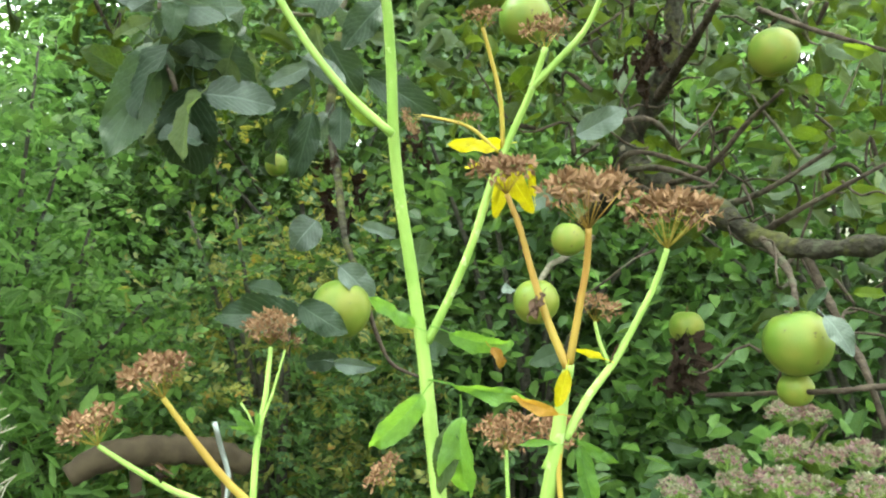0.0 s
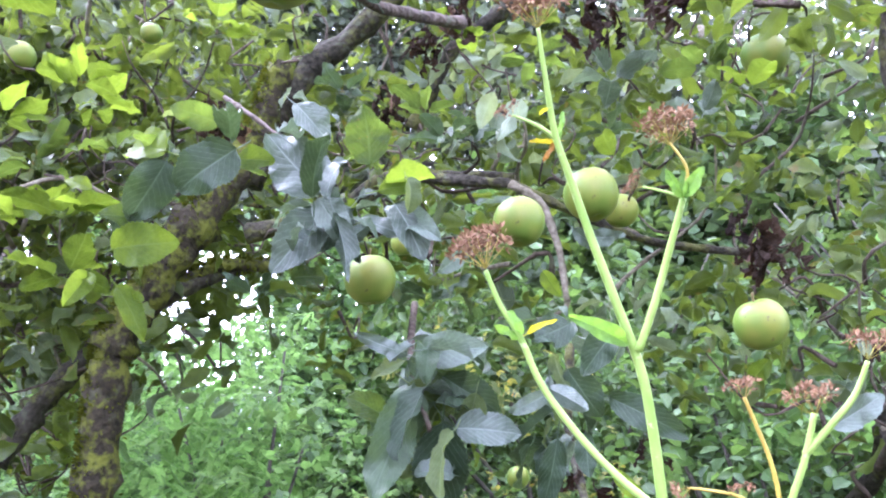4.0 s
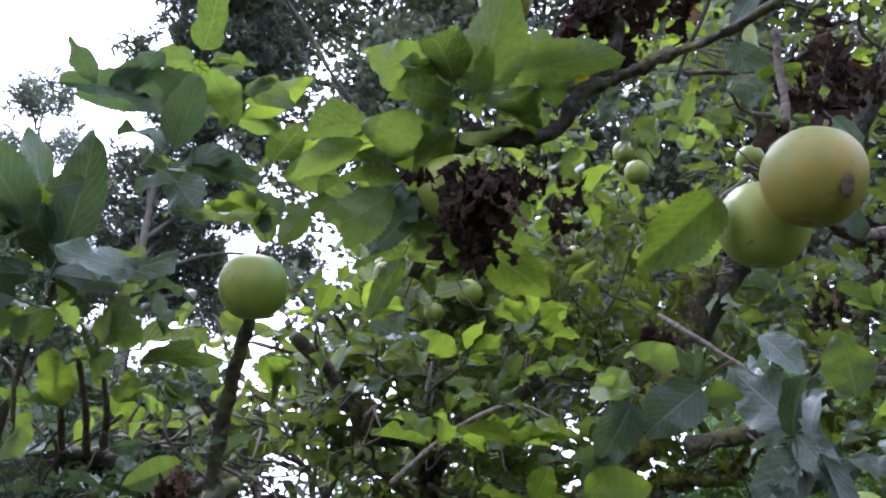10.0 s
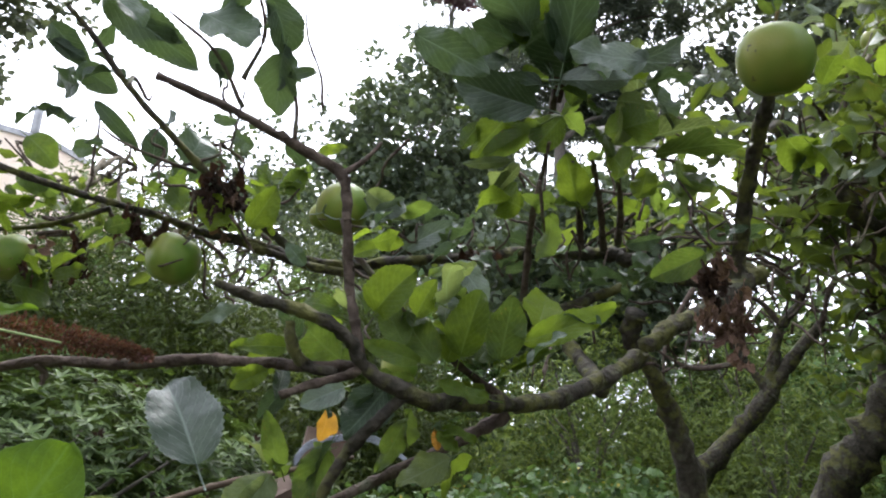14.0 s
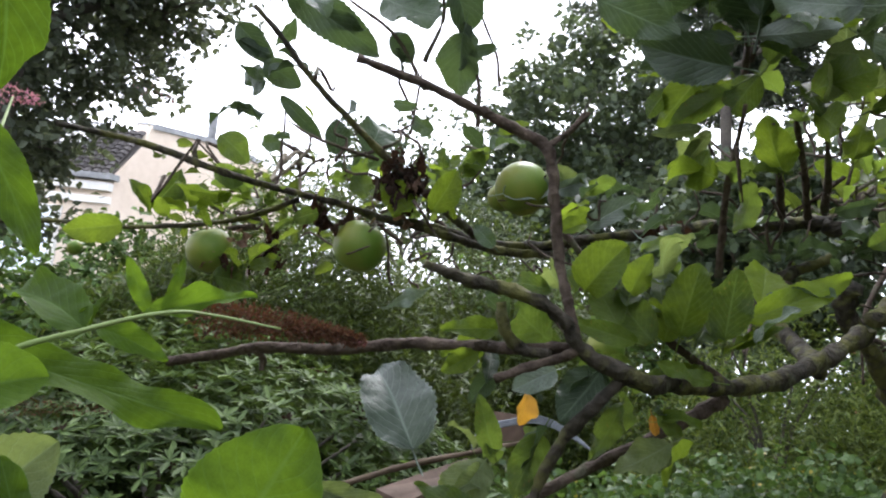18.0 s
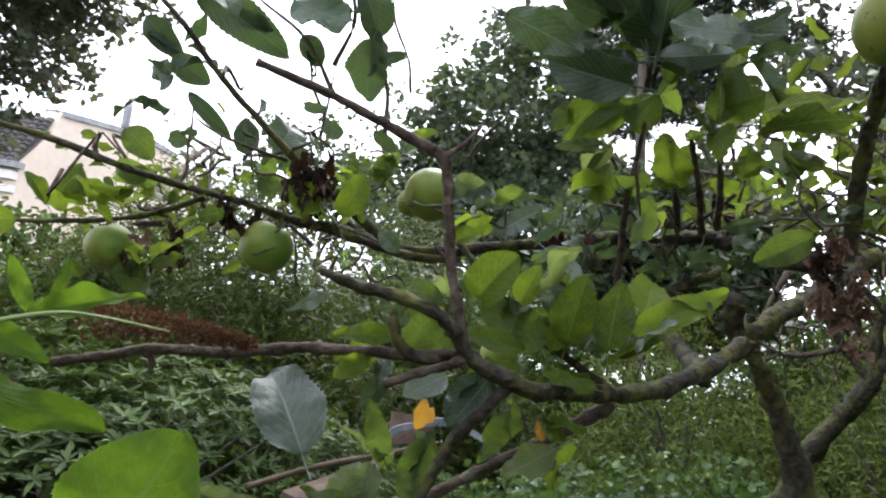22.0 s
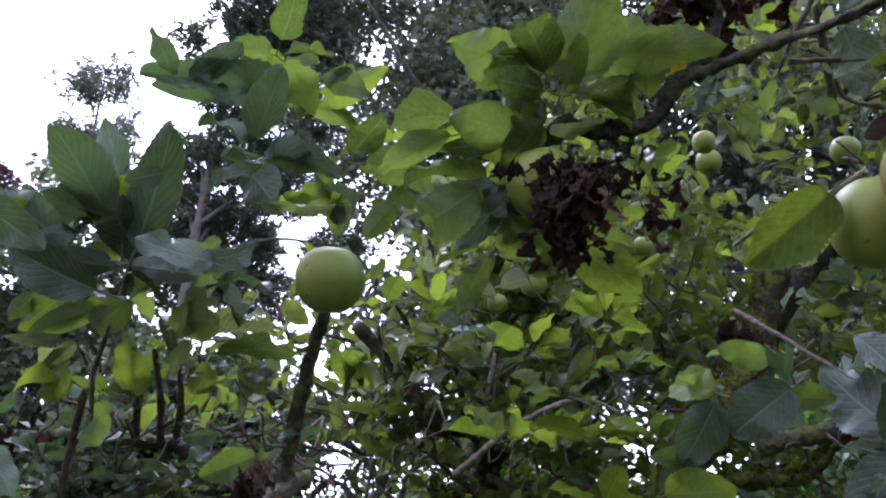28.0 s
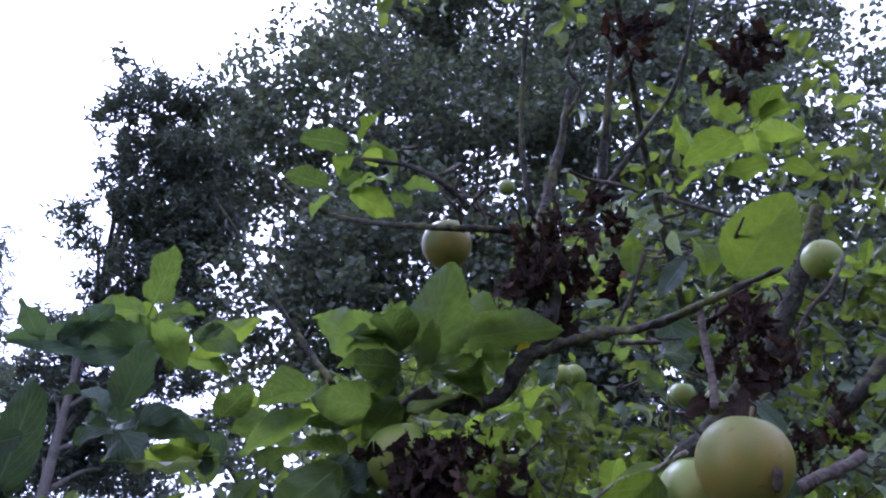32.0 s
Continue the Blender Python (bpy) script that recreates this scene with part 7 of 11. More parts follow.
leaf(OLD_TREE, (0.231, 1.559, 1.176), (0.165, 1.546, 1.157), 0.60, -65, 'dark', 0)
spur(OLD_TREE, (0.018, 1.406, 2.428), 6, 0.065, 109, (0, 0, 1), 'green', 1.0, 0.60, 0.0)
spur(OLD_TREE, (0.102, 1.477, 2.498), 6, 0.065, 110, (0, 0, 1), 'grey', 1.0, 0.60, 0.0)
spur(OLD_TREE, (-0.197, 1.453, 2.531), 6, 0.065, 111, (0, 0, 1), 'green', 1.0, 0.60, 0.0)
spur(OLD_TREE, (0.115, 1.397, 2.206), 6, 0.065, 112, (0, 0, 1), 'green', 1.0, 0.60, 0.0)
spur(OLD_TREE, (0.166, 1.319, 2.118), 6, 0.065, 113, (0, 0, 1), 'bright', 1.0, 0.60, 0.0)
spur(OLD_TREE, (0.104, 1.478, 1.967), 6, 0.065, 114, (0, 0, 1), 'green', 1.0, 0.60, 0.0)
spur(OLD_TREE, (-0.071, 1.529, 2.160), 5, 0.065, 115, (0, 0, 1), 'dark', 1.0, 0.60, 0.0)
spur(OLD_TREE, (-0.371, 1.392, 2.137), 5, 0.065, 116, (0, 0, 1), 'dark', 1.0, 0.60, 0.0)
spur(OLD_TREE, (-0.979, 1.188, 2.223), 6, 0.065, 117, (0, 0, 1), 'bright', 1.0, 0.60, 0.0)
spur(OLD_TREE, (-1.074, 1.190, 2.043), 6, 0.065, 118, (0, 0, 1), 'bright', 1.0, 0.60, 0.0)
spur(OLD_TREE, (-1.219, 1.200, 2.044), 6, 0.065, 119, (0, 0, 1), 'bright', 1.0, 0.60, 0.0)
spur(OLD_TREE, (-0.887, 1.149, 2.596), 6, 0.065, 120, (0, 0, 1), 'green', 1.0, 0.60, 0.0)
spur(OLD_TREE, (-0.641, 1.177, 2.566), 5, 0.065, 121, (0, 0, 1), 'green', 1.0, 0.60, 0.0)
spur(OLD_TREE, (-0.180, 1.404, 2.419), 5, 0.065, 122, (0, 0, 1), 'green', 1.0, 0.60, 0.0)
spur(OLD_TREE, (0.049, 1.332, 2.353), 5, 0.065, 123, (0, 0, 1), 'grey', 1.0, 0.60, 0.0)
spur(OLD_TREE, (0.091, 1.337, 2.090), 5, 0.065, 124, (0, 0, 1), 'grey', 1.0, 0.60, 0.0)
spur(OLD_TREE, (-0.059, 1.453, 2.074), 5, 0.065, 125, (0, 0, 1), 'bright', 1.0, 0.60, 0.0)
spur(OLD_TREE, (-0.314, 1.331, 2.303), 5, 0.065, 126, (0, 0, 1), 'bright', 1.0, 0.60, 0.0)
spur(OLD_TREE, (-0.177, 1.200, 2.548), 5, 0.065, 127, (0, 0, 1), 'bright', 1.0, 0.60, 0.0)
spur(OLD_TREE, (-0.369, 1.324, 2.673), 5, 0.065, 128, (0, 0, 1), 'bright', 1.0, 0.60, 0.0)
withered(OLD_TREE, (-0.542, 0.418, 2.063), 13, 0.042, 128)
withered(OLD_TREE, (-0.535, 0.439, 2.065), 12, 0.042, 129)
withered(OLD_TREE, (-0.554, 0.449, 2.031), 10, 0.036, 130)
withered(OLD_TREE, (-0.522, 0.466, 2.102), 8, 0.036, 131)
withered(OLD_TREE, (-0.547, 0.418, 2.039), 9, 0.040, 132)
withered(OLD_TREE, (-0.490, 0.492, 2.062), 3, 0.035, 133)
withered(OLD_TREE, (-0.434, 0.515, 2.356), 5, 0.050, 134)
withered(OLD_TREE, (-0.444, 0.506, 2.314), 5, 0.040, 135)
withered(OLD_TREE, (-0.419, 0.542, 2.367), 4, 0.050, 136)
withered(OLD_TREE, (-0.378, 0.588, 2.412), 6, 0.050, 137)
withered(OLD_TREE, (0.058, 1.231, 2.327), 5, 0.060, 138)
withered(OLD_TREE, (-0.064, 1.257, 2.285), 6, 0.060, 139)
withered(OLD_TREE, (-0.304, 1.286, 2.389), 6, 0.060, 140)
withered(OLD_TREE, (0.132, 1.187, 1.870), 7, 0.060, 141)
withered(OLD_TREE, (-0.435, 0.518, 2.328), 10, 0.070, 142)
withered(OLD_TREE, (-0.169, 0.548, 2.534), 7, 0.060, 143)
withered(OLD_TREE, (-0.265, 0.502, 2.621), 6, 0.060, 144)
withered(OLD_TREE, (-0.369, 0.533, 2.314), 4, 0.050, 145)
withered(OLD_TREE, (-0.246, 0.617, 2.197), 5, 0.070, 146)
withered(OLD_TREE, (-0.055, 1.493, 1.588), 4, 0.045, 147)
withered(OLD_TREE, (0.311, 1.287, 1.715), 6, 0.060, 148)
withered(OLD_TREE, (0.431, 1.470, 1.212), 8, 0.060, 149)
withered(OLD_TREE, (-0.436, 1.563, 2.468), 7, 0.050, 150)
withered(OLD_TREE, (-0.548, 1.585, 2.360), 6, 0.050, 151)
withered(OLD_TREE, (-0.287, 0.738, 2.316), 6, 0.060, 152)
withered(OLD_TREE, (-0.715, 1.160, 2.188), 7, 0.060, 153)
withered(OLD_TREE, (-0.152, 1.239, 1.506), 4, 0.060, 154)
spur(OLD_TREE, (-0.820, 0.370, 2.151), 4, 0.080, 162, (0, 0, 1), 'green', 1.0, 0.60, 0.0)
spur(OLD_TREE, (-0.565, 0.878, 2.145), 4, 0.060, 163, (0, 0, 1), 'bright', 1.0, 0.60, 0.0)
spur(OLD_TREE, (-1.192, 0.772, 2.185), 5, 0.060, 164, (0, 0, 1), 'bright', 1.0, 0.60, 0.0)
spur(OLD_TREE, (-1.130, 0.839, 2.191), 5, 0.060, 165, (0, 0, 1), 'bright', 1.0, 0.60, 0.0)
spur(OLD_TREE, (-1.169, 0.953, 2.191), 5, 0.060, 166, (0, 0, 1), 'grey', 1.0, 0.60, 0.0)
spur(OLD_TREE, (-0.884, 1.013, 2.175), 6, 0.070, 173, (0, 0, 1), 'bright', 1.0, 0.60, 0.0)
spur(OLD_TREE, (-0.990, 0.884, 1.941), 5, 0.080, 174, (0, 0, 1), 'bright', 1.0, 0.60, 0.0)
spur(OLD_TREE, (-0.949, 1.080, 1.870), 5, 0.080, 175, (0, 0, 1), 'bright', 1.0, 0.60, 0.0)
spur(OLD_TREE, (-0.958, 1.285, 2.023), 6, 0.070, 179, (0, 0, 1), 'green', 1.0, 0.60, 0.0)
spur(OLD_TREE, (-1.027, 1.081, 2.074), 6, 0.080, 181, (0, 0, 1), 'green', 1.0, 0.60, 0.0)
spur(OLD_TREE, (-1.114, 1.095, 2.183), 6, 0.080, 182, (0, 0, 1), 'bright', 1.0, 0.60, 0.0)
spur(OLD_TREE, (-1.030, 1.301, 2.184), 6, 0.080, 183, (0, 0, 1), 'green', 1.0, 0.60, 0.0)
spur(OLD_TREE, (-1.000, 1.133, 1.997), 6, 0.080, 184, (0, 0, 1), 'bright', 1.0, 0.60, 0.0)
spur(OLD_TREE, (-0.449, 1.542, 2.267), 6, 0.070, 185, (0, 0, 1), 'green', 1.0, 0.60, 0.0)
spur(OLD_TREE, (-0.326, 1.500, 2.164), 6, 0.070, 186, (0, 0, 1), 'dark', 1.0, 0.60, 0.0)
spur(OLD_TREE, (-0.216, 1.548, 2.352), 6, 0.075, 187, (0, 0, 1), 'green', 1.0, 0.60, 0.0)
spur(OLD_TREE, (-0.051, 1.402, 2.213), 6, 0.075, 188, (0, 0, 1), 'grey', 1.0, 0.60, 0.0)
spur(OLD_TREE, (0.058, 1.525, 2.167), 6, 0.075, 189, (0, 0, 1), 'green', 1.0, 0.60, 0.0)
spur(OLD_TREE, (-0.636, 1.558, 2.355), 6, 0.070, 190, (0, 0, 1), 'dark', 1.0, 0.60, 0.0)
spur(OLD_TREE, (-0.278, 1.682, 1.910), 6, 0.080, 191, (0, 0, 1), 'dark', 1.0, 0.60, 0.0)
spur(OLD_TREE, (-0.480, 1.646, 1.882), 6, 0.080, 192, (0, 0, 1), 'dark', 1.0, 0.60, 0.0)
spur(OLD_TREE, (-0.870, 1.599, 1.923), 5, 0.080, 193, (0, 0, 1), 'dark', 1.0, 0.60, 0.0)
spur(OLD_TREE, (-0.798, 1.062, 2.416), 5, 0.080, 194, (0, 0, 1), 'bright', 1.0, 0.60, 0.0)
spur(OLD_TREE, (-0.958, 1.091, 2.412), 5, 0.080, 195, (0, 0, 1), 'bright', 1.0, 0.60, 0.0)
spur(OLD_TREE, (-0.192, 0.664, 2.485), 6, 0.070, 196, (0, 0, 1), 'bright', 1.0, 0.60, 0.0)
spur(OLD_TREE, (-0.288, 0.784, 2.558), 6, 0.070, 197, (0, 0, 1), 'bright', 1.0, 0.60, 0.0)
spur(OLD_TREE, (-0.191, 0.812, 2.545), 6, 0.070, 198, (0, 0, 1), 'bright', 1.0, 0.60, 0.0)
spur(OLD_TREE, (-0.672, 0.430, 2.553), 5, 0.070, 199, (0, 0, 1), 'green', 1.0, 0.60, 0.0)
spur(OLD_TREE, (-0.714, 0.444, 2.510), 5, 0.070, 200, (0, 0, 1), 'green', 1.0, 0.60, 0.0)
spur(OLD_TREE, (-0.649, 0.493, 2.519), 4, 0.070, 201, (0, 0, 1), 'green', 1.0, 0.60, 0.0)
spur(OLD_TREE, (-0.446, 0.649, 2.328), 4, 0.050, 202, (0, 0, 1), 'bright', 1.0, 0.60, 0.0)
spur(OLD_TREE, (-0.879, 0.290, 2.286), 4, 0.080, 203, (0, 0, 1), 'green', 1.0, 0.60, 0.0)
spur(OLD_TREE, (-0.954, 0.214, 2.230), 4, 0.080, 204, (0, 0, 1), 'dark', 1.0, 0.60, 0.0)
spur(OLD_TREE, (-0.859, 0.271, 2.121), 5, 0.080, 205, (0, 0, 1), 'dark', 1.0, 0.60, 0.0)
tangle(OLD_TREE, (0.418, 1.544, 1.487), 9, 0.16, 207)
tangle(OLD_TREE, (0.567, 1.388, 1.397), 8, 0.14, 208)
tangle(OLD_TREE, (0.578, 1.204, 1.254), 8, 0.14, 209)
tangle(OLD_TREE, (0.342, 1.592, 1.715), 7, 0.15, 210)
tangle(OLD_TREE, (-0.496, 1.461, 2.159), 8, 0.14, 211)
tangle(OLD_TREE, (-0.423, 1.725, 2.374), 8, 0.16, 212)
tangle(OLD_TREE, (-0.719, 1.522, 2.064), 7, 0.15, 213)
tangle(OLD_TREE, (-1.065, 1.294, 2.138), 8, 0.16, 214)
tangle(OLD_TREE, (-0.170, 1.460, 2.030), 6, 0.12, 215)
tangle(OLD_TREE, (0.130, 1.476, 2.274), 8, 0.15, 216)
tangle(OLD_TREE, (-1.186, 1.222, 2.136), 8, 0.16, 217)
tangle(OLD_TREE, (-0.770, 1.332, 2.476), 7, 0.15, 218)
tangle(OLD_TREE, (-1.560, 1.174, 2.132), 9, 0.20, 219)
tangle(OLD_TREE, (-0.454, 0.553, 2.358), 8, 0.10, 220)
tangle(OLD_TREE, (-0.595, 0.502, 2.475), 6, 0.10, 221)
tangle(OLD_TREE, (-0.293, 0.659, 2.206), 6, 0.10, 222)


# ---- the second apple tree with the long bough ----
BOUGH_TREE = thing("apple_tree", (-1.432, 0.685, 0), "spreading apple tree with a long low lichen-covered bough", "apple tree")
branch(BOUGH_TREE, 'trunk', [(-1.462, 0.665, -0.050), (-1.432, 0.675, 0.700), (-1.382, 0.685, 1.568), (-1.358, 0.633, 1.649), (-1.316, 0.560, 1.721), (-1.287, 0.501, 1.769), (-1.264, 0.494, 1.797)], [0.03, 0.026, 0.019, 0.0145, 0.0135, 0.017], BARK, rough=0.12, sides=10)
branch(BOUGH_TREE, 'bough', [(-0.825, -0.141, 1.695), (-0.826, -0.109, 1.687), (-0.825, -0.076, 1.682), (-0.827, -0.037, 1.666), (-0.830, -0.023, 1.647), (-0.832, 0.017, 1.630), (-0.891, 0.083, 1.631), (-0.953, 0.160, 1.634), (-1.021, 0.261, 1.655), (-1.067, 0.334, 1.683), (-1.103, 0.400, 1.715)], [0.003, 0.005, 0.0052, 0.0062, 0.0074, 0.0085, 0.0098, 0.0108], BARK, sides=10, rough=0.16, label='long low bough with yellow lichen')
branch(BOUGH_TREE, 'bough', [(-1.069, 0.386, 1.725), (-1.088, 0.441, 1.759), (-1.118, 0.514, 1.796), (-1.126, 0.576, 1.835), (-1.124, 0.604, 1.857)], [0.0108, 0.0108, 0.0115, 0.013], BARK, sides=10, rough=0.2)
branch(BOUGH_TREE, 'twig', [(-0.937, -0.324, 1.612), (-0.932, -0.290, 1.620), (-0.924, -0.255, 1.629), (-0.916, -0.202, 1.632), (-0.900, -0.133, 1.643), (-0.884, -0.091, 1.644), (-0.855, -0.054, 1.644), (-0.835, -0.023, 1.647)], [0.004, 0.0042, 0.005, 0.0045, 0.005], TWIG, seed=2)
branch(BOUGH_TREE, 'twig', [(-0.924, -0.256, 1.628), (-0.925, -0.250, 1.620), (-0.925, -0.250, 1.611)], [0.0035, 0.003, 0.002], TWIG, seed=3)
branch(BOUGH_TREE, 'twig', [(-0.842, -0.081, 1.619), (-0.836, -0.058, 1.630), (-0.834, -0.034, 1.639), (-0.829, -0.021, 1.647)], [0.0035, 0.0035, 0.004], TWIG, seed=4)
branch(BOUGH_TREE, 'twig', [(-0.830, -0.025, 1.651), (-0.834, -0.032, 1.679), (-0.842, -0.039, 1.713), (-0.834, -0.048, 1.758), (-0.836, -0.056, 1.795), (-0.838, -0.082, 1.807), (-0.840, -0.117, 1.821), (-0.840, -0.157, 1.834), (-0.838, -0.204, 1.845)], [0.0045, 0.004, 0.004, 0.0045, 0.0035, 0.003], TWIG, seed=5)
branch(BOUGH_TREE, 'twig', [(-0.836, -0.056, 1.795), (-0.836, -0.038, 1.811), (-0.837, -0.026, 1.828)], [0.003, 0.002, 0.0015], TWIG, seed=6)
branch(BOUGH_TREE, 'twig', [(-0.875, -0.027, 1.740), (-0.889, 0.017, 1.704), (-0.897, 0.060, 1.674), (-0.913, 0.103, 1.653), (-0.946, 0.151, 1.638)], [0.003, 0.0034, 0.004], TWIG, seed=7)
branch(BOUGH_TREE, 'twig', [(-0.955, 0.156, 1.624), (-0.945, 0.109, 1.599), (-0.932, 0.064, 1.577), (-0.918, 0.011, 1.552), (-0.909, -0.036, 1.526), (-0.896, -0.082, 1.504)], [0.007, 0.005, 0.0045, 0.004], TWIG, seed=8)
branch(BOUGH_TREE, 'twig', [(-0.834, 0.013, 1.628), (-0.841, -0.004, 1.608), (-0.856, -0.020, 1.584), (-0.869, -0.033, 1.552), (-0.878, -0.040, 1.521)], [0.005, 0.005, 0.004], BARK, seed=9)
branch(BOUGH_TREE, 'twig', [(-0.838, -0.081, 1.675), (-0.839, -0.078, 1.659), (-0.847, -0.064, 1.644), (-0.841, -0.040, 1.640)], [0.004, 0.005, 0.004], BARK, seed=10)
branch(BOUGH_TREE, 'twig', [(-1.357, -0.577, 1.910), (-1.389, -0.467, 1.905), (-1.410, -0.377, 1.887), (-1.471, -0.301, 1.886), (-1.526, -0.199, 1.884), (-1.555, -0.124, 1.875), (-1.568, -0.029, 1.865), (-1.584, 0.070, 1.850), (-1.581, 0.167, 1.852)], [0.004, 0.005, 0.006, 0.008], BARK, seed=11)
branch(BOUGH_TREE, 'twig', [(-1.407, -0.399, 1.885), (-1.401, -0.405, 1.907), (-1.397, -0.401, 1.924)], [0.004, 0.003, 0.003], TWIG, seed=12)
branch(BOUGH_TREE, 'twig', [(-1.456, -0.677, 1.786), (-1.480, -0.604, 1.800), (-1.504, -0.516, 1.806), (-1.518, -0.439, 1.819), (-1.527, -0.342, 1.844), (-1.505, -0.259, 1.879)], [0.003, 0.0035, 0.005], BARK, seed=13)
branch(BOUGH_TREE, 'twig', [(-1.338, -0.344, 2.105), (-1.358, -0.301, 2.070), (-1.374, -0.267, 2.036), (-1.415, -0.196, 1.984), (-1.448, -0.122, 1.934), (-1.491, -0.053, 1.899), (-1.559, 0.026, 1.866)], [0.004, 0.0045, 0.006, 0.007], BARK, seed=14)
branch(BOUGH_TREE, 'twig', [(-1.457, -0.148, 1.944), (-1.427, -0.208, 1.947), (-1.403, -0.258, 1.955), (-1.397, -0.283, 1.967)], [0.003, 0.002, 0.0015], TWIG, seed=15)
branch(BOUGH_TREE, 'limb', [(-1.555, -0.124, 1.875), (-1.569, -0.049, 1.874), (-1.590, 0.032, 1.863), (-1.589, 0.129, 1.864), (-1.569, 0.220, 1.883), (-1.537, 0.325, 1.900), (-1.498, 0.424, 1.918), (-1.456, 0.498, 1.922), (-1.404, 0.561, 1.922)], [0.006, 0.009, 0.01, 0.011, 0.012], BARK, seed=16, rough=0.15)
branch(BOUGH_TREE, 'limb', [(-1.398, 0.542, 1.914), (-1.350, 0.594, 1.887), (-1.274, 0.622, 1.869), (-1.158, 0.610, 1.858)], [0.012, 0.014, 0.017], BARK, seed=17, rough=0.15)
branch(BOUGH_TREE, 'limb', [(-1.174, 0.391, 1.674), (-1.325, 0.423, 1.742), (-1.382, 0.412, 1.787), (-1.393, 0.480, 1.829), (-1.397, 0.557, 1.864)], [0.012, 0.01, 0.008], BARK, seed=18, rough=0.15)
branch(BOUGH_TREE, 'limb', [(-1.149, 0.579, 1.834), (-1.098, 0.549, 1.913), (-1.055, 0.525, 1.972), (-1.009, 0.503, 2.019), (-0.976, 0.490, 2.049)], [0.012, 0.0105, 0.01, 0.008], BARK, seed=19)
branch(BOUGH_TREE, 'twig', [(-1.419, 0.382, 1.819), (-1.334, 0.347, 1.921), (-1.225, 0.315, 2.017)], [0.006, 0.005, 0.003], TWIG, seed=372)
branch(BOUGH_TREE, 'twig', [(-1.366, 0.453, 1.911), (-1.297, 0.406, 1.954), (-1.217, 0.350, 1.994)], [0.006, 0.005, 0.003], TWIG, seed=373)
branch(BOUGH_TREE, 'twig', [(-1.350, 0.484, 1.910), (-1.281, 0.435, 1.957), (-1.204, 0.374, 1.996)], [0.006, 0.005, 0.003], TWIG, seed=374)
branch(BOUGH_TREE, 'twig', [(-1.337, 0.503, 1.916), (-1.267, 0.462, 1.951), (-1.192, 0.410, 1.976)], [0.006, 0.005, 0.003], TWIG, seed=375)
branch(BOUGH_TREE, 'twig', [(-1.353, 0.376, 2.064), (-1.249, 0.332, 2.153), (-1.153, 0.283, 2.188)], [0.006, 0.005, 0.003], TWIG, seed=376)
branch(BOUGH_TREE, 'twig', [(-1.326, 0.375, 2.129), (-1.224, 0.349, 2.186), (-1.131, 0.325, 2.193)], [0.006, 0.005, 0.003], TWIG, seed=377)
BARE_TREE = thing("apple_tree", (-2.922, 1.883, 0.000), "bare forked apple trunk with dry twigs in the grass", "apple tree")
branch(BARE_TREE, 'trunk', [(-2.922, 1.883, 0.300), (-2.922, 1.883, 1.526), (-2.841, 1.987, 1.694), (-2.764, 2.069, 1.846)], [0.045, 0.042, 0.036], BARK, rough=0.15)
branch(BARE_TREE, 'limb', [(-2.771, 2.061, 1.834), (-2.708, 2.114, 1.972), (-2.626, 2.178, 2.106)], [0.032, 0.026, 0.02], BARK, rough=0.15, seed=1)
branch(BARE_TREE, 'limb', [(-2.771, 2.061, 1.834), (-2.746, 2.069, 1.989), (-2.721, 2.075, 2.101), (-2.666, 2.114, 2.193), (-2.700, 2.046, 2.299)], [0.028, 0.022, 0.018, 0.012], BARK, rough=0.15, seed=2)
branch(BARE_TREE, 'limb', [(-2.764, 2.069, 1.846), (-2.816, 1.991, 1.958), (-2.836, 1.924, 2.154), (-2.780, 1.974, 2.226)], [0.02, 0.014, 0.01], BARK, seed=3)
branch(BARE_TREE, 'twig', [(-2.721, 2.075, 2.101), (-2.732, 1.964, 2.186), (-2.761, 1.848, 2.180)], [0.014, 0.009, 0.004], TWIG, seed=0)
branch(BARE_TREE, 'twig', [(-2.666, 2.114, 2.193), (-2.535, 2.123, 2.383), (-2.387, 2.176, 2.438)], [0.014, 0.009, 0.004], TWIG, seed=1)
branch(BARE_TREE, 'twig', [(-2.700, 2.046, 2.299), (-2.722, 1.916, 2.370), (-2.803, 1.727, 2.368)], [0.014, 0.009, 0.004], TWIG, seed=2)
branch(BARE_TREE, 'twig', [(-2.666, 2.114, 2.193), (-2.586, 2.053, 2.422), (-2.571, 1.948, 2.534)], [0.014, 0.009, 0.004], TWIG, seed=3)
branch(BARE_TREE, 'twig', [(-2.816, 1.991, 1.958), (-2.899, 1.807, 1.914), (-2.954, 1.621, 2.002)], [0.014, 0.009, 0.004], TWIG, seed=4)
branch(BARE_TREE, 'twig', [(-2.903, 1.812, 2.234), (-2.945, 1.722, 2.016), (-2.924, 1.702, 1.770)], [0.014, 0.009, 0.004], TWIG, seed=5)
branch(BARE_TREE, 'twig', [(-2.569, 2.156, 2.395), (-2.452, 2.217, 2.345), (-2.353, 2.228, 2.377)], [0.014, 0.009, 0.004], TWIG, seed=6)
branch(BARE_TREE, 'twig', [(-2.626, 2.178, 2.106), (-2.537, 2.159, 2.256), (-2.424, 2.189, 2.292)], [0.014, 0.009, 0.004], TWIG, seed=7)
RIGHT_TREE = thing("apple_tree", (-2.050, 1.676, 0.000), "apple tree with a dark knotted trunk and dense bright leaves", "apple tree")
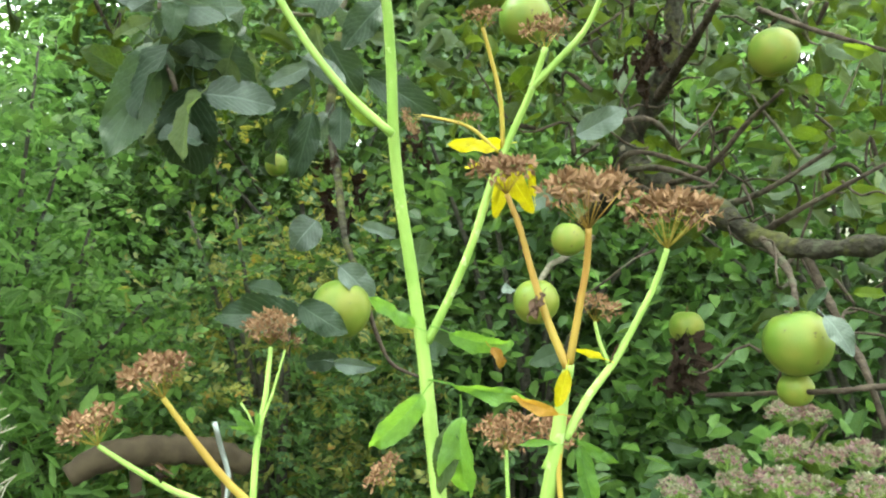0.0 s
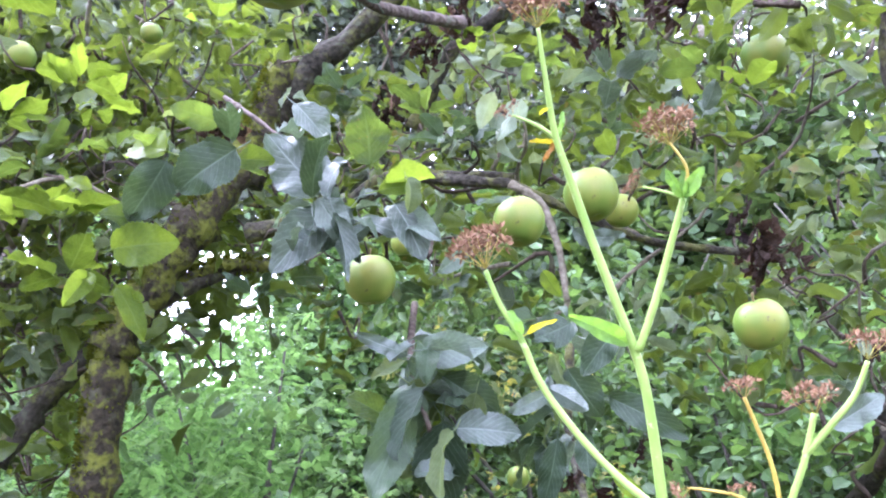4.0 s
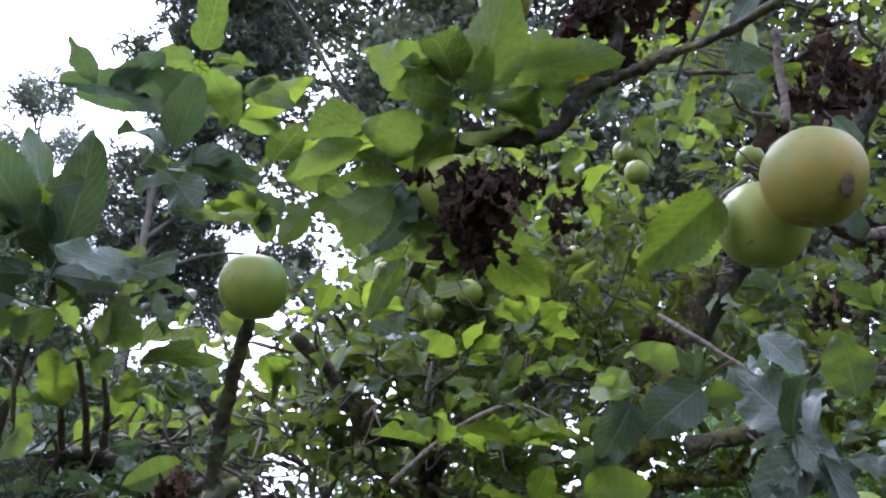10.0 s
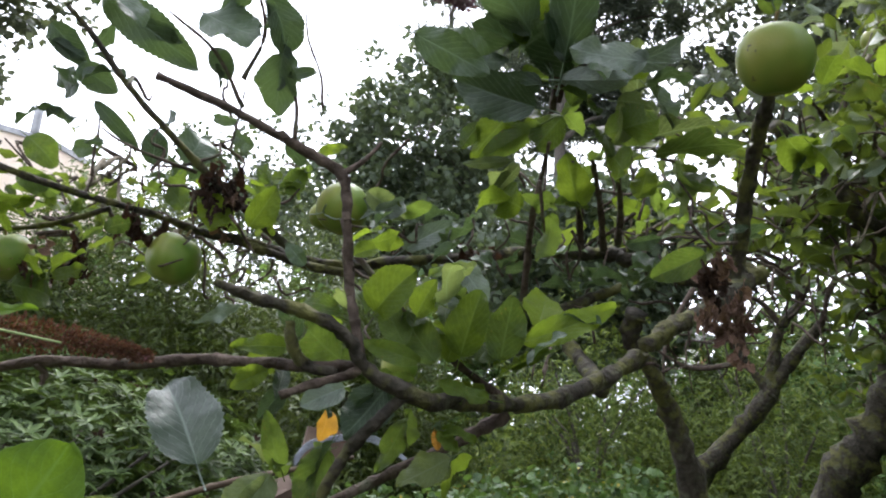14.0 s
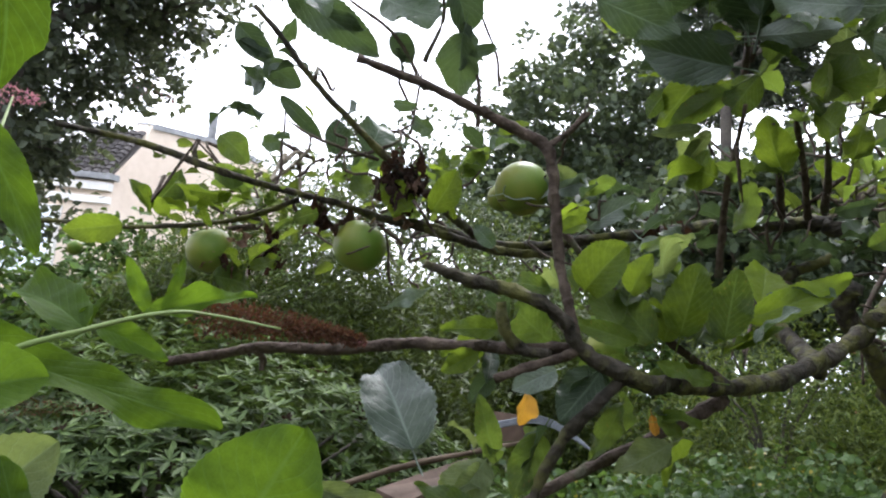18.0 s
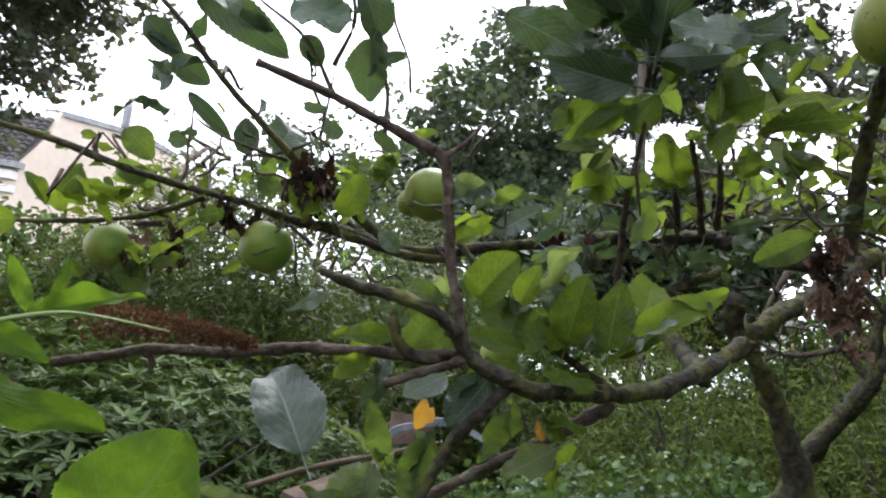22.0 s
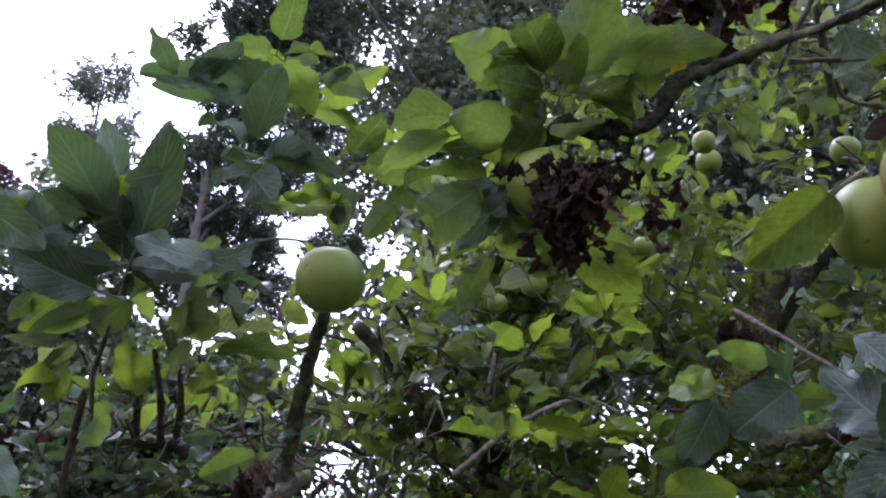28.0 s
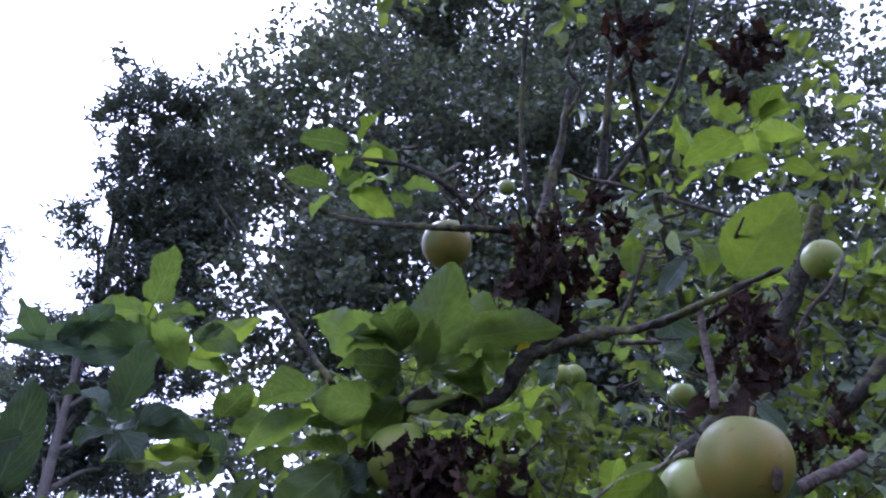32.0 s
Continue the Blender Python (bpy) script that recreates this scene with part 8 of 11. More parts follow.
branch(RIGHT_TREE, 'trunk', [(-2.000, 1.576, -0.050), (-2.030, 1.626, 0.800), (-2.054, 1.670, 1.555), (-2.001, 1.723, 1.673), (-1.948, 1.765, 1.792), (-1.895, 1.797, 1.908), (-1.849, 1.809, 2.055), (-1.823, 1.802, 2.168)], [0.066, 0.06, 0.052, 0.056, 0.062, 0.05, 0.036, 0.03], BARK, rough=0.16, sides=12)
branch(RIGHT_TREE, 'limb', [(-1.826, 1.804, 2.152), (-1.691, 1.760, 2.224), (-1.557, 1.720, 2.256), (-1.433, 1.674, 2.274), (-1.287, 1.630, 2.308)], [0.03, 0.02, 0.015], BARK, seed=1)
branch(RIGHT_TREE, 'limb', [(-1.847, 1.811, 2.056), (-1.774, 1.702, 2.192), (-1.682, 1.510, 2.187), (-1.633, 1.358, 2.148), (-1.591, 1.239, 2.186), (-1.582, 1.139, 2.259), (-1.584, 1.027, 2.313)], [0.03, 0.023, 0.021, 0.017], BARK, seed=2, rough=0.14)
branch(RIGHT_TREE, 'limb', [(-1.823, 1.802, 2.168), (-1.792, 1.757, 2.374), (-1.721, 1.732, 2.558), (-1.690, 1.648, 2.751), (-1.586, 1.592, 2.951)], [0.03, 0.022, 0.016], BARK, seed=3)
branch(RIGHT_TREE, 'limb', [(-1.600, 1.675, 1.598), (-1.548, 1.711, 1.697), (-1.496, 1.742, 1.782), (-1.417, 1.783, 1.880)], [0.03, 0.03, 0.025], BARK, seed=4)
branch(RIGHT_TREE, 'twig', [(-1.897, 1.543, 2.313), (-1.810, 1.409, 2.463), (-1.754, 1.292, 2.497)], [0.012, 0.008, 0.004], TWIG, seed=10)
branch(RIGHT_TREE, 'twig', [(-1.867, 1.603, 2.236), (-1.865, 1.495, 2.133), (-1.877, 1.321, 2.165)], [0.012, 0.008, 0.004], TWIG, seed=11)
branch(RIGHT_TREE, 'twig', [(-1.811, 1.654, 2.238), (-1.732, 1.543, 2.345), (-1.673, 1.414, 2.426)], [0.012, 0.008, 0.004], TWIG, seed=12)
branch(RIGHT_TREE, 'twig', [(-1.730, 1.684, 2.345), (-1.715, 1.545, 2.374), (-1.709, 1.434, 2.315)], [0.012, 0.008, 0.004], TWIG, seed=13)
branch(RIGHT_TREE, 'twig', [(-1.662, 1.660, 2.522), (-1.492, 1.620, 2.586), (-1.350, 1.555, 2.637)], [0.012, 0.008, 0.004], TWIG, seed=14)
branch(RIGHT_TREE, 'twig', [(-1.770, 1.731, 2.100), (-1.641, 1.716, 2.054), (-1.476, 1.709, 2.065)], [0.012, 0.008, 0.004], TWIG, seed=15)
branch(RIGHT_TREE, 'twig', [(-1.784, 1.735, 2.038), (-1.777, 1.596, 2.077), (-1.755, 1.467, 2.113)], [0.012, 0.008, 0.004], TWIG, seed=16)
canopy(RIGHT_TREE, [(-1.63, 1.62, 2.39, 0.42, 0.42, 0.50), (-1.98, 2.26, 2.14, 0.40, 0.40, 0.35), (-1.73, 1.38, 2.39, 0.22, 0.22, 0.25), (-1.37, 1.56, 2.60, 0.50, 0.50, 0.40), (-1.94, 1.71, 2.11, 0.20, 0.20, 0.15), (-1.38, 1.74, 2.17, 0.40, 0.40, 0.60), (-2.12, 2.37, 1.78, 0.35, 0.35, 0.30), (-1.95, 1.38, 2.20, 0.25, 0.25, 0.08), (-1.89, 1.16, 2.26, 0.40, 0.40, 0.30), (-1.57, 1.35, 2.35, 0.35, 0.35, 0.30), (-2.09, 2.17, 2.18, 0.40, 0.40, 0.40), (-2.26, 2.25, 1.78, 0.35, 0.35, 0.30), (-1.66, 1.96, 1.88, 0.35, 0.35, 0.35), (-2.42, 2.58, 1.96, 0.35, 0.35, 0.30)], 430, (0.055, 0.098), 63, (CANOPY_LEAF, CANOPY_PALE), 0.08, knot=8, twigs=16)

branch(BOUGH_TREE, 'twig', [(-1.207, -0.118, 2.004), (-1.188, -0.101, 2.061), (-1.181, -0.120, 2.122)], [0.003, 0.0025, 0.0018], TWIG, 6, seed=80)
branch(BOUGH_TREE, 'twig', [(-1.200, -0.046, 1.928), (-1.189, -0.052, 1.983), (-1.186, -0.081, 2.043), (-1.181, -0.107, 2.102)], [0.003, 0.0025, 0.0018], TWIG, 6, seed=81)
branch(BOUGH_TREE, 'twig', [(-1.213, -0.113, 1.970), (-1.214, -0.156, 2.035), (-1.225, -0.216, 2.078)], [0.003, 0.0025, 0.0018], TWIG, 6, seed=82)

# leaves of the long bough
leaf(BOUGH_TREE, (-0.872, -0.007, 1.695), (-0.838, 0.006, 1.726), 0.90, 115, 'bright', 3)
leaf(BOUGH_TREE, (-0.921, 0.009, 1.702), (-0.909, 0.034, 1.713), 0.46, 12, 'bright', 4)
leaf(BOUGH_TREE, (-0.895, -0.003, 1.705), (-0.887, 0.020, 1.736), 0.69, -13, 'green', 1)
leaf(BOUGH_TREE, (-0.852, 0.022, 1.693), (-0.829, 0.023, 1.718), 0.67, 135, 'bright', 0)
leaf(BOUGH_TREE, (-0.874, 0.036, 1.713), (-0.879, 0.008, 1.723), 0.56, -22, 'under', 4)
leaf(BOUGH_TREE, (-0.846, 0.036, 1.715), (-0.857, 0.048, 1.740), 0.67, 55, 'dark', 4)
leaf(BOUGH_TREE, (-0.851, 0.063, 1.665), (-0.830, 0.067, 1.716), 0.67, 137, 'bright', 3)
leaf(BOUGH_TREE, (-0.863, 0.067, 1.670), (-0.854, 0.043, 1.693), 0.63, 8, 'bright', 5)
leaf(BOUGH_TREE, (-0.856, 0.079, 1.672), (-0.843, 0.080, 1.703), 0.52, 25, 'green', 5)
leaf(BOUGH_TREE, (-0.857, 0.044, 1.659), (-0.874, 0.017, 1.693), 0.67, -76, 'green', 2)
leaf(BOUGH_TREE, (-0.885, 0.069, 1.674), (-0.887, 0.080, 1.706), 0.57, -44, 'green', 4)
leaf(BOUGH_TREE, (-0.881, 0.081, 1.677), (-0.880, 0.052, 1.702), 0.68, 0, 'dark', 1)
leaf(BOUGH_TREE, (-0.846, 0.097, 1.665), (-0.828, 0.096, 1.717), 0.56, 164, 'green', 2)
leaf(BOUGH_TREE, (-0.846, 0.122, 1.665), (-0.830, 0.125, 1.702), 0.70, 57, 'dark', 4)
leaf(BOUGH_TREE, (-0.883, 0.107, 1.670), (-0.893, 0.110, 1.705), 0.46, -28, 'green', 5)
leaf(BOUGH_TREE, (-0.867, 0.127, 1.685), (-0.847, 0.208, 1.722), 0.28, 78, 'bright', 0)
leaf(BOUGH_TREE, (-0.893, 0.151, 1.689), (-0.859, 0.190, 1.718), 0.63, 20, 'dark', 5)
leaf(BOUGH_TREE, (-0.887, 0.149, 1.700), (-0.897, 0.171, 1.757), 0.71, 47, 'bright', 4)
leaf(BOUGH_TREE, (-0.872, -0.072, 1.658), (-0.859, -0.116, 1.653), 0.45, -67, 'bright', 0)
leaf(BOUGH_TREE, (-0.906, -0.062, 1.670), (-0.878, -0.082, 1.688), 0.59, 16, 'dark', 5)
leaf(BOUGH_TREE, (-0.895, -0.077, 1.646), (-0.906, -0.112, 1.646), 0.68, 8, 'bright', 1)
leaf(BOUGH_TREE, (-0.879, -0.087, 1.639), (-0.880, -0.114, 1.624), 0.56, -78, 'bright', 0)
leaf(BOUGH_TREE, (-0.897, -0.081, 1.642), (-0.920, -0.100, 1.639), 0.72, 44, 'bright', 3)
leaf(BOUGH_TREE, (-0.908, -0.081, 1.641), (-0.912, -0.111, 1.643), 0.54, 41, 'bright', 1)
leaf(BOUGH_TREE, (-0.883, -0.023, 1.632), (-0.872, -0.056, 1.618), 0.67, -57, 'grey', 0)
leaf(BOUGH_TREE, (-0.899, -0.014, 1.629), (-0.917, -0.038, 1.634), 0.59, 7, 'green', 1)
leaf(BOUGH_TREE, (-0.909, -0.028, 1.656), (-0.899, -0.057, 1.659), 0.48, -41, 'grey', 1)
leaf(BOUGH_TREE, (-0.865, 0.007, 1.634), (-0.867, -0.021, 1.592), 0.78, -60, 'dark', 2)
leaf(BOUGH_TREE, (-0.899, 0.002, 1.622), (-0.914, 0.029, 1.629), 0.56, -21, 'dark', 5)
leaf(BOUGH_TREE, (-0.862, -0.002, 1.631), (-0.898, -0.013, 1.608), 0.75, -41, 'dark', 1)
leaf(BOUGH_TREE, (-0.885, 0.032, 1.610), (-0.914, 0.028, 1.569), 0.45, -131, 'green', 2)
leaf(BOUGH_TREE, (-0.911, 0.050, 1.621), (-0.881, 0.079, 1.632), 0.65, -30, 'green', 5)
leaf(BOUGH_TREE, (-0.906, 0.037, 1.619), (-0.895, 0.042, 1.590), 0.67, -5, 'green', 5)
leaf(BOUGH_TREE, (-0.891, -0.029, 1.582), (-0.896, -0.047, 1.535), 0.56, -94, 'green', 2)
leaf(BOUGH_TREE, (-0.926, -0.019, 1.581), (-0.950, -0.035, 1.573), 0.49, -54, 'green', 1)
leaf(BOUGH_TREE, (-0.884, -0.027, 1.588), (-0.900, -0.040, 1.553), 0.52, -50, 'dark', 5)
leaf(BOUGH_TREE, (-0.892, -0.072, 1.559), (-0.881, -0.103, 1.517), 0.67, -43, 'under', 2)
leaf(BOUGH_TREE, (-0.898, -0.069, 1.547), (-0.876, -0.096, 1.540), 0.68, -48, 'under', 5)
leaf(BOUGH_TREE, (-0.922, -0.073, 1.539), (-0.925, -0.106, 1.514), 0.71, 16, 'under', 1)
leaf(BOUGH_TREE, (-0.888, 0.076, 1.583), (-0.893, 0.035, 1.556), 0.56, -50, 'under', 2)
leaf(BOUGH_TREE, (-0.907, 0.104, 1.584), (-0.924, 0.067, 1.571), 0.55, 26, 'bright', 4)
leaf(BOUGH_TREE, (-0.905, 0.089, 1.563), (-0.929, 0.061, 1.563), 0.70, 58, 'under', 3)
leaf(BOUGH_TREE, (-0.847, 0.046, 1.710), (-0.814, 0.029, 1.735), 0.78, -122, 'under', 2)
leaf(BOUGH_TREE, (-0.855, 0.053, 1.725), (-0.838, 0.062, 1.748), 0.58, -25, 'under', 1)
leaf(BOUGH_TREE, (-0.880, 0.065, 1.706), (-0.853, 0.038, 1.708), 0.41, 18, 'under', 4)
leaf(BOUGH_TREE, (-0.860, 0.066, 1.709), (-0.887, 0.045, 1.718), 0.34, -100, 'grey', 4)
leaf(BOUGH_TREE, (-0.883, 0.063, 1.715), (-0.883, 0.092, 1.706), 0.71, -16, 'green', 1)
leaf(BOUGH_TREE, (-0.873, 0.069, 1.726), (-0.897, 0.057, 1.712), 0.69, 48, 'green', 1)
leaf(BOUGH_TREE, (-0.878, -0.030, 1.653), (-0.857, -0.072, 1.674), 0.67, -102, 'green', 2)
leaf(BOUGH_TREE, (-0.909, -0.028, 1.673), (-0.904, -0.054, 1.699), 0.60, 35, 'bright', 1)
leaf(BOUGH_TREE, (-0.932, -0.005, 1.657), (-0.918, -0.038, 1.656), 0.60, -59, 'green', 3)
leaf(BOUGH_TREE, (-0.857, -0.034, 1.736), (-0.855, -0.015, 1.747), 0.78, 70, 'bright', 3)
leaf(BOUGH_TREE, (-0.878, -0.016, 1.766), (-0.887, 0.002, 1.788), 0.45, -24, 'dark', 5)
leaf(BOUGH_TREE, (-0.866, -0.038, 1.745), (-0.860, -0.020, 1.768), 0.45, 13, 'bright', 1)
leaf(BOUGH_TREE, (-0.875, 0.061, 1.661), (-0.873, 0.070, 1.707), 0.56, 75, 'bright', 0)
leaf(BOUGH_TREE, (-0.918, 0.097, 1.672), (-0.902, 0.110, 1.696), 0.67, 31, 'bright', 4)
leaf(BOUGH_TREE, (-0.915, 0.062, 1.662), (-0.930, 0.083, 1.691), 0.68, -46, 'green', 3)
leaf(BOUGH_TREE, (-0.878, 0.090, 1.664), (-0.883, 0.111, 1.708), 0.56, 47, 'green', 4)
leaf(BOUGH_TREE, (-0.902, 0.104, 1.682), (-0.915, 0.075, 1.684), 0.64, 33, 'dark', 4)
leaf(BOUGH_TREE, (-0.886, 0.101, 1.684), (-0.883, 0.108, 1.718), 0.69, 9, 'green', 1)
leaf(BOUGH_TREE, (-0.855, 0.029, 1.657), (-0.840, -0.016, 1.665), 0.45, -100, 'green', 3)
leaf(BOUGH_TREE, (-0.883, 0.035, 1.667), (-0.907, 0.015, 1.670), 0.52, -60, 'bright', 3)
leaf(BOUGH_TREE, (-0.874, 0.034, 1.642), (-0.897, 0.001, 1.648), 0.64, 18, 'green', 3)
leaf(BOUGH_TREE, (-0.859, -0.038, 1.690), (-0.865, -0.081, 1.700), 0.45, -89, 'green', 4)
leaf(BOUGH_TREE, (-0.890, -0.019, 1.698), (-0.874, -0.047, 1.715), 0.59, 58, 'under', 1)
leaf(BOUGH_TREE, (-0.874, -0.014, 1.693), (-0.886, -0.026, 1.718), 0.50, -29, 'green', 1)
leaf(BOUGH_TREE, (-0.873, 0.121, 1.662), (-0.839, 0.135, 1.679), 0.34, 99, 'bright', 3)
leaf(BOUGH_TREE, (-0.876, 0.111, 1.655), (-0.859, 0.124, 1.676), 0.64, 33, 'bright', 3)
leaf(BOUGH_TREE, (-0.883, 0.108, 1.664), (-0.853, 0.113, 1.684), 0.43, -43, 'bright', 5)
leaf(BOUGH_TREE, (-0.859, 0.017, 1.669), (-0.878, 0.001, 1.705), 0.56, -52, 'green', 2)
leaf(BOUGH_TREE, (-0.854, 0.021, 1.683), (-0.870, 0.031, 1.705), 0.72, 12, 'green', 1)
leaf(BOUGH_TREE, (-0.870, 0.041, 1.683), (-0.893, 0.071, 1.688), 0.44, 27, 'bright', 3)
leaf(BOUGH_TREE, (-0.854, 0.093, 1.633), (-0.858, 0.045, 1.637), 0.34, -73, 'green', 2)
leaf(BOUGH_TREE, (-0.890, 0.083, 1.636), (-0.923, 0.060, 1.648), 0.43, -14, 'green', 3)
leaf(BOUGH_TREE, (-0.890, 0.103, 1.635), (-0.917, 0.090, 1.652), 0.66, 4, 'bright', 3)
leaf(BOUGH_TREE, (-0.903, -0.068, 1.629), (-0.903, -0.084, 1.601), 0.56, -77, 'dark', 3)
leaf(BOUGH_TREE, (-0.927, -0.038, 1.633), (-0.918, -0.022, 1.610), 0.58, 16, 'dark', 5)
leaf(BOUGH_TREE, (-0.912, -0.069, 1.642), (-0.887, -0.075, 1.626), 0.48, -13, 'dark', 3)
leaf(BOUGH_TREE, (-0.865, 0.054, 1.604), (-0.859, 0.070, 1.589), 0.56, 69, 'green', 2)
leaf(BOUGH_TREE, (-0.865, 0.056, 1.600), (-0.846, 0.079, 1.605), 0.49, 48, 'bright', 1)
leaf(BOUGH_TREE, (-0.877, 0.071, 1.595), (-0.859, 0.052, 1.610), 0.62, -9, 'dark', 5)
leaf(BOUGH_TREE, (-0.861, 0.033, 1.729), (-0.839, 0.055, 1.740), 0.45, 69, 'green', 0)
leaf(BOUGH_TREE, (-0.871, 0.041, 1.720), (-0.865, 0.057, 1.745), 0.47, -44, 'dark', 3)
leaf(BOUGH_TREE, (-0.882, 0.041, 1.747), (-0.878, 0.061, 1.769), 0.41, -49, 'dark', 1)
leaf(BOUGH_TREE, (-0.898, -0.064, 1.563), (-0.873, -0.086, 1.601), 0.45, -137, 'green', 0)
leaf(BOUGH_TREE, (-0.950, -0.070, 1.562), (-0.953, -0.086, 1.587), 0.51, 14, 'under', 1)
leaf(BOUGH_TREE, (-0.911, -0.063, 1.555), (-0.897, -0.064, 1.588), 0.50, -11, 'green', 4)
leaf(BOUGH_TREE, (-0.890, -0.129, 1.562), (-0.914, -0.161, 1.628), 0.85, -47, 'grey', 3)
leaf(BOUGH_TREE, (-1.127, 0.018, 1.614), (-1.117, 0.022, 1.581), 0.75, 15, 'orange', 1)
leaf(BOUGH_TREE, (-0.837, -0.083, 1.525), (-0.851, -0.130, 1.535), 0.40, -60, 'green', 2)
leaf(BOUGH_TREE, (-0.900, 0.064, 1.604), (-0.900, 0.069, 1.586), 0.50, 100, 'orange', 3)
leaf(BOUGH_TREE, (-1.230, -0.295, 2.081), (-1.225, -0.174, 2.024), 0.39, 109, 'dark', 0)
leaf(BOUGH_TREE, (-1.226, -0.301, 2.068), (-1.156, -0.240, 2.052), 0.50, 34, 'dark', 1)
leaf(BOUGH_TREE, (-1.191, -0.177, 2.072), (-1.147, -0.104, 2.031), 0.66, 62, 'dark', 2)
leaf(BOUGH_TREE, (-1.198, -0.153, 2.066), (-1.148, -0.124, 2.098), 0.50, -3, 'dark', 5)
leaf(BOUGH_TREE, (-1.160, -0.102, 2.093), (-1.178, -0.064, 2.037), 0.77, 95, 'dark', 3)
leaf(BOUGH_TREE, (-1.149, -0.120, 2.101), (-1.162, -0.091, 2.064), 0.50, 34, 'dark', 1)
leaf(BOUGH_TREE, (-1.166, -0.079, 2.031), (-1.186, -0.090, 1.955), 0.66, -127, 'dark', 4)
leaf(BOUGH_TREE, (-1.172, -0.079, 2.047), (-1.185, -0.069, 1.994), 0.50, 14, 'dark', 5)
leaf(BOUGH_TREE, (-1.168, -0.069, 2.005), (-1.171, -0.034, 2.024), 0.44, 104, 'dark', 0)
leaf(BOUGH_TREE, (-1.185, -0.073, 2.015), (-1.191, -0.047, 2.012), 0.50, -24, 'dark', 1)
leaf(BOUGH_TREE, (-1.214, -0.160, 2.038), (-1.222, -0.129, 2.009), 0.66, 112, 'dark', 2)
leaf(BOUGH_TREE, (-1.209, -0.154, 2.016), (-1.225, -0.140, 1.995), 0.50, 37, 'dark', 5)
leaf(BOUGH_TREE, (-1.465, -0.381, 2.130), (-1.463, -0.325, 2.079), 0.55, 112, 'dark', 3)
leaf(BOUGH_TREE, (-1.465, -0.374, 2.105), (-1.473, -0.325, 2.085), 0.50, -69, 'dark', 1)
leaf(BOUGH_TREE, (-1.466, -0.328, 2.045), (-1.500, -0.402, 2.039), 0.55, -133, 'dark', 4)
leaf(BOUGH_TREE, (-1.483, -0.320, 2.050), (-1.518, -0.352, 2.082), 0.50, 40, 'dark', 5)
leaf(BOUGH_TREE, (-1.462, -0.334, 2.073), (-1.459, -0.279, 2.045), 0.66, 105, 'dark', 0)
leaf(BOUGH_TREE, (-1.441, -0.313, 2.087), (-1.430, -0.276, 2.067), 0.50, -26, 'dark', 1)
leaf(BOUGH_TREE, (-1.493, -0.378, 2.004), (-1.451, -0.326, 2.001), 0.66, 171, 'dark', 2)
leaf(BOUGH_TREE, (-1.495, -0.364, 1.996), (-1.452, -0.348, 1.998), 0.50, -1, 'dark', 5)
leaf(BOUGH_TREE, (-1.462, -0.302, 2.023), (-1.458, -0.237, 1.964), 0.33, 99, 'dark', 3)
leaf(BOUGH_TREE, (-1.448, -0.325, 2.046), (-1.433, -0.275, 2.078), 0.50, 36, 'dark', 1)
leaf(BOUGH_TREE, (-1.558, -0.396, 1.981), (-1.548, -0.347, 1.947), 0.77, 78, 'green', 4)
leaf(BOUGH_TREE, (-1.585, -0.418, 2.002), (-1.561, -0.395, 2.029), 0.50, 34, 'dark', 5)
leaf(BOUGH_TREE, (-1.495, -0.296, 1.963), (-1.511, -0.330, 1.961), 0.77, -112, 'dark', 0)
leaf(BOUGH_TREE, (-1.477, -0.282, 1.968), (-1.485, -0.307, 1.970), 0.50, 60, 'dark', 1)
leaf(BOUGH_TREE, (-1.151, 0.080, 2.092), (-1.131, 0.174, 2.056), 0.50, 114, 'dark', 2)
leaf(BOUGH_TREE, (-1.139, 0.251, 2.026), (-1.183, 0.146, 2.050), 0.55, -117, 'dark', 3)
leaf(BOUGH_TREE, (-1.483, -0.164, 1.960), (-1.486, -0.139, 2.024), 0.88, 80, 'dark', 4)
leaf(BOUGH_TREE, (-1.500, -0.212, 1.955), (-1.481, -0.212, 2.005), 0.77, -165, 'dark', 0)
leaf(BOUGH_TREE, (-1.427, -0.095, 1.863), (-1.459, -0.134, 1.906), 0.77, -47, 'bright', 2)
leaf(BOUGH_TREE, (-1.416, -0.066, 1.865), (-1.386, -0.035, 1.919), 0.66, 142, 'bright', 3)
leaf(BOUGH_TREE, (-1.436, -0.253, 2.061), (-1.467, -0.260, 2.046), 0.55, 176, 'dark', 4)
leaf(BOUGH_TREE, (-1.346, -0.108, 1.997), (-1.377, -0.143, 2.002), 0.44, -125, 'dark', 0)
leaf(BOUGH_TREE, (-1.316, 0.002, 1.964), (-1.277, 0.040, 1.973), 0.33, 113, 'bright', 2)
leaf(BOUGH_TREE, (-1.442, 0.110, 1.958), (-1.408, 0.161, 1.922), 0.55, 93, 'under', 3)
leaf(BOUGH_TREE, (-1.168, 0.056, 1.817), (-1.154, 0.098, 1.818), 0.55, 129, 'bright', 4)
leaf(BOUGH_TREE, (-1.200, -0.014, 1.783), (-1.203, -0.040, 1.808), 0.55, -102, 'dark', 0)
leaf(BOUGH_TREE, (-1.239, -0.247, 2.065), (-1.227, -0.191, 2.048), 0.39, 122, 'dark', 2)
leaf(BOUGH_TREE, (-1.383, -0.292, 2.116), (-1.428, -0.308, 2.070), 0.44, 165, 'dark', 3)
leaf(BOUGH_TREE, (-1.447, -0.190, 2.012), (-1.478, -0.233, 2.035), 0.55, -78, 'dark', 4)
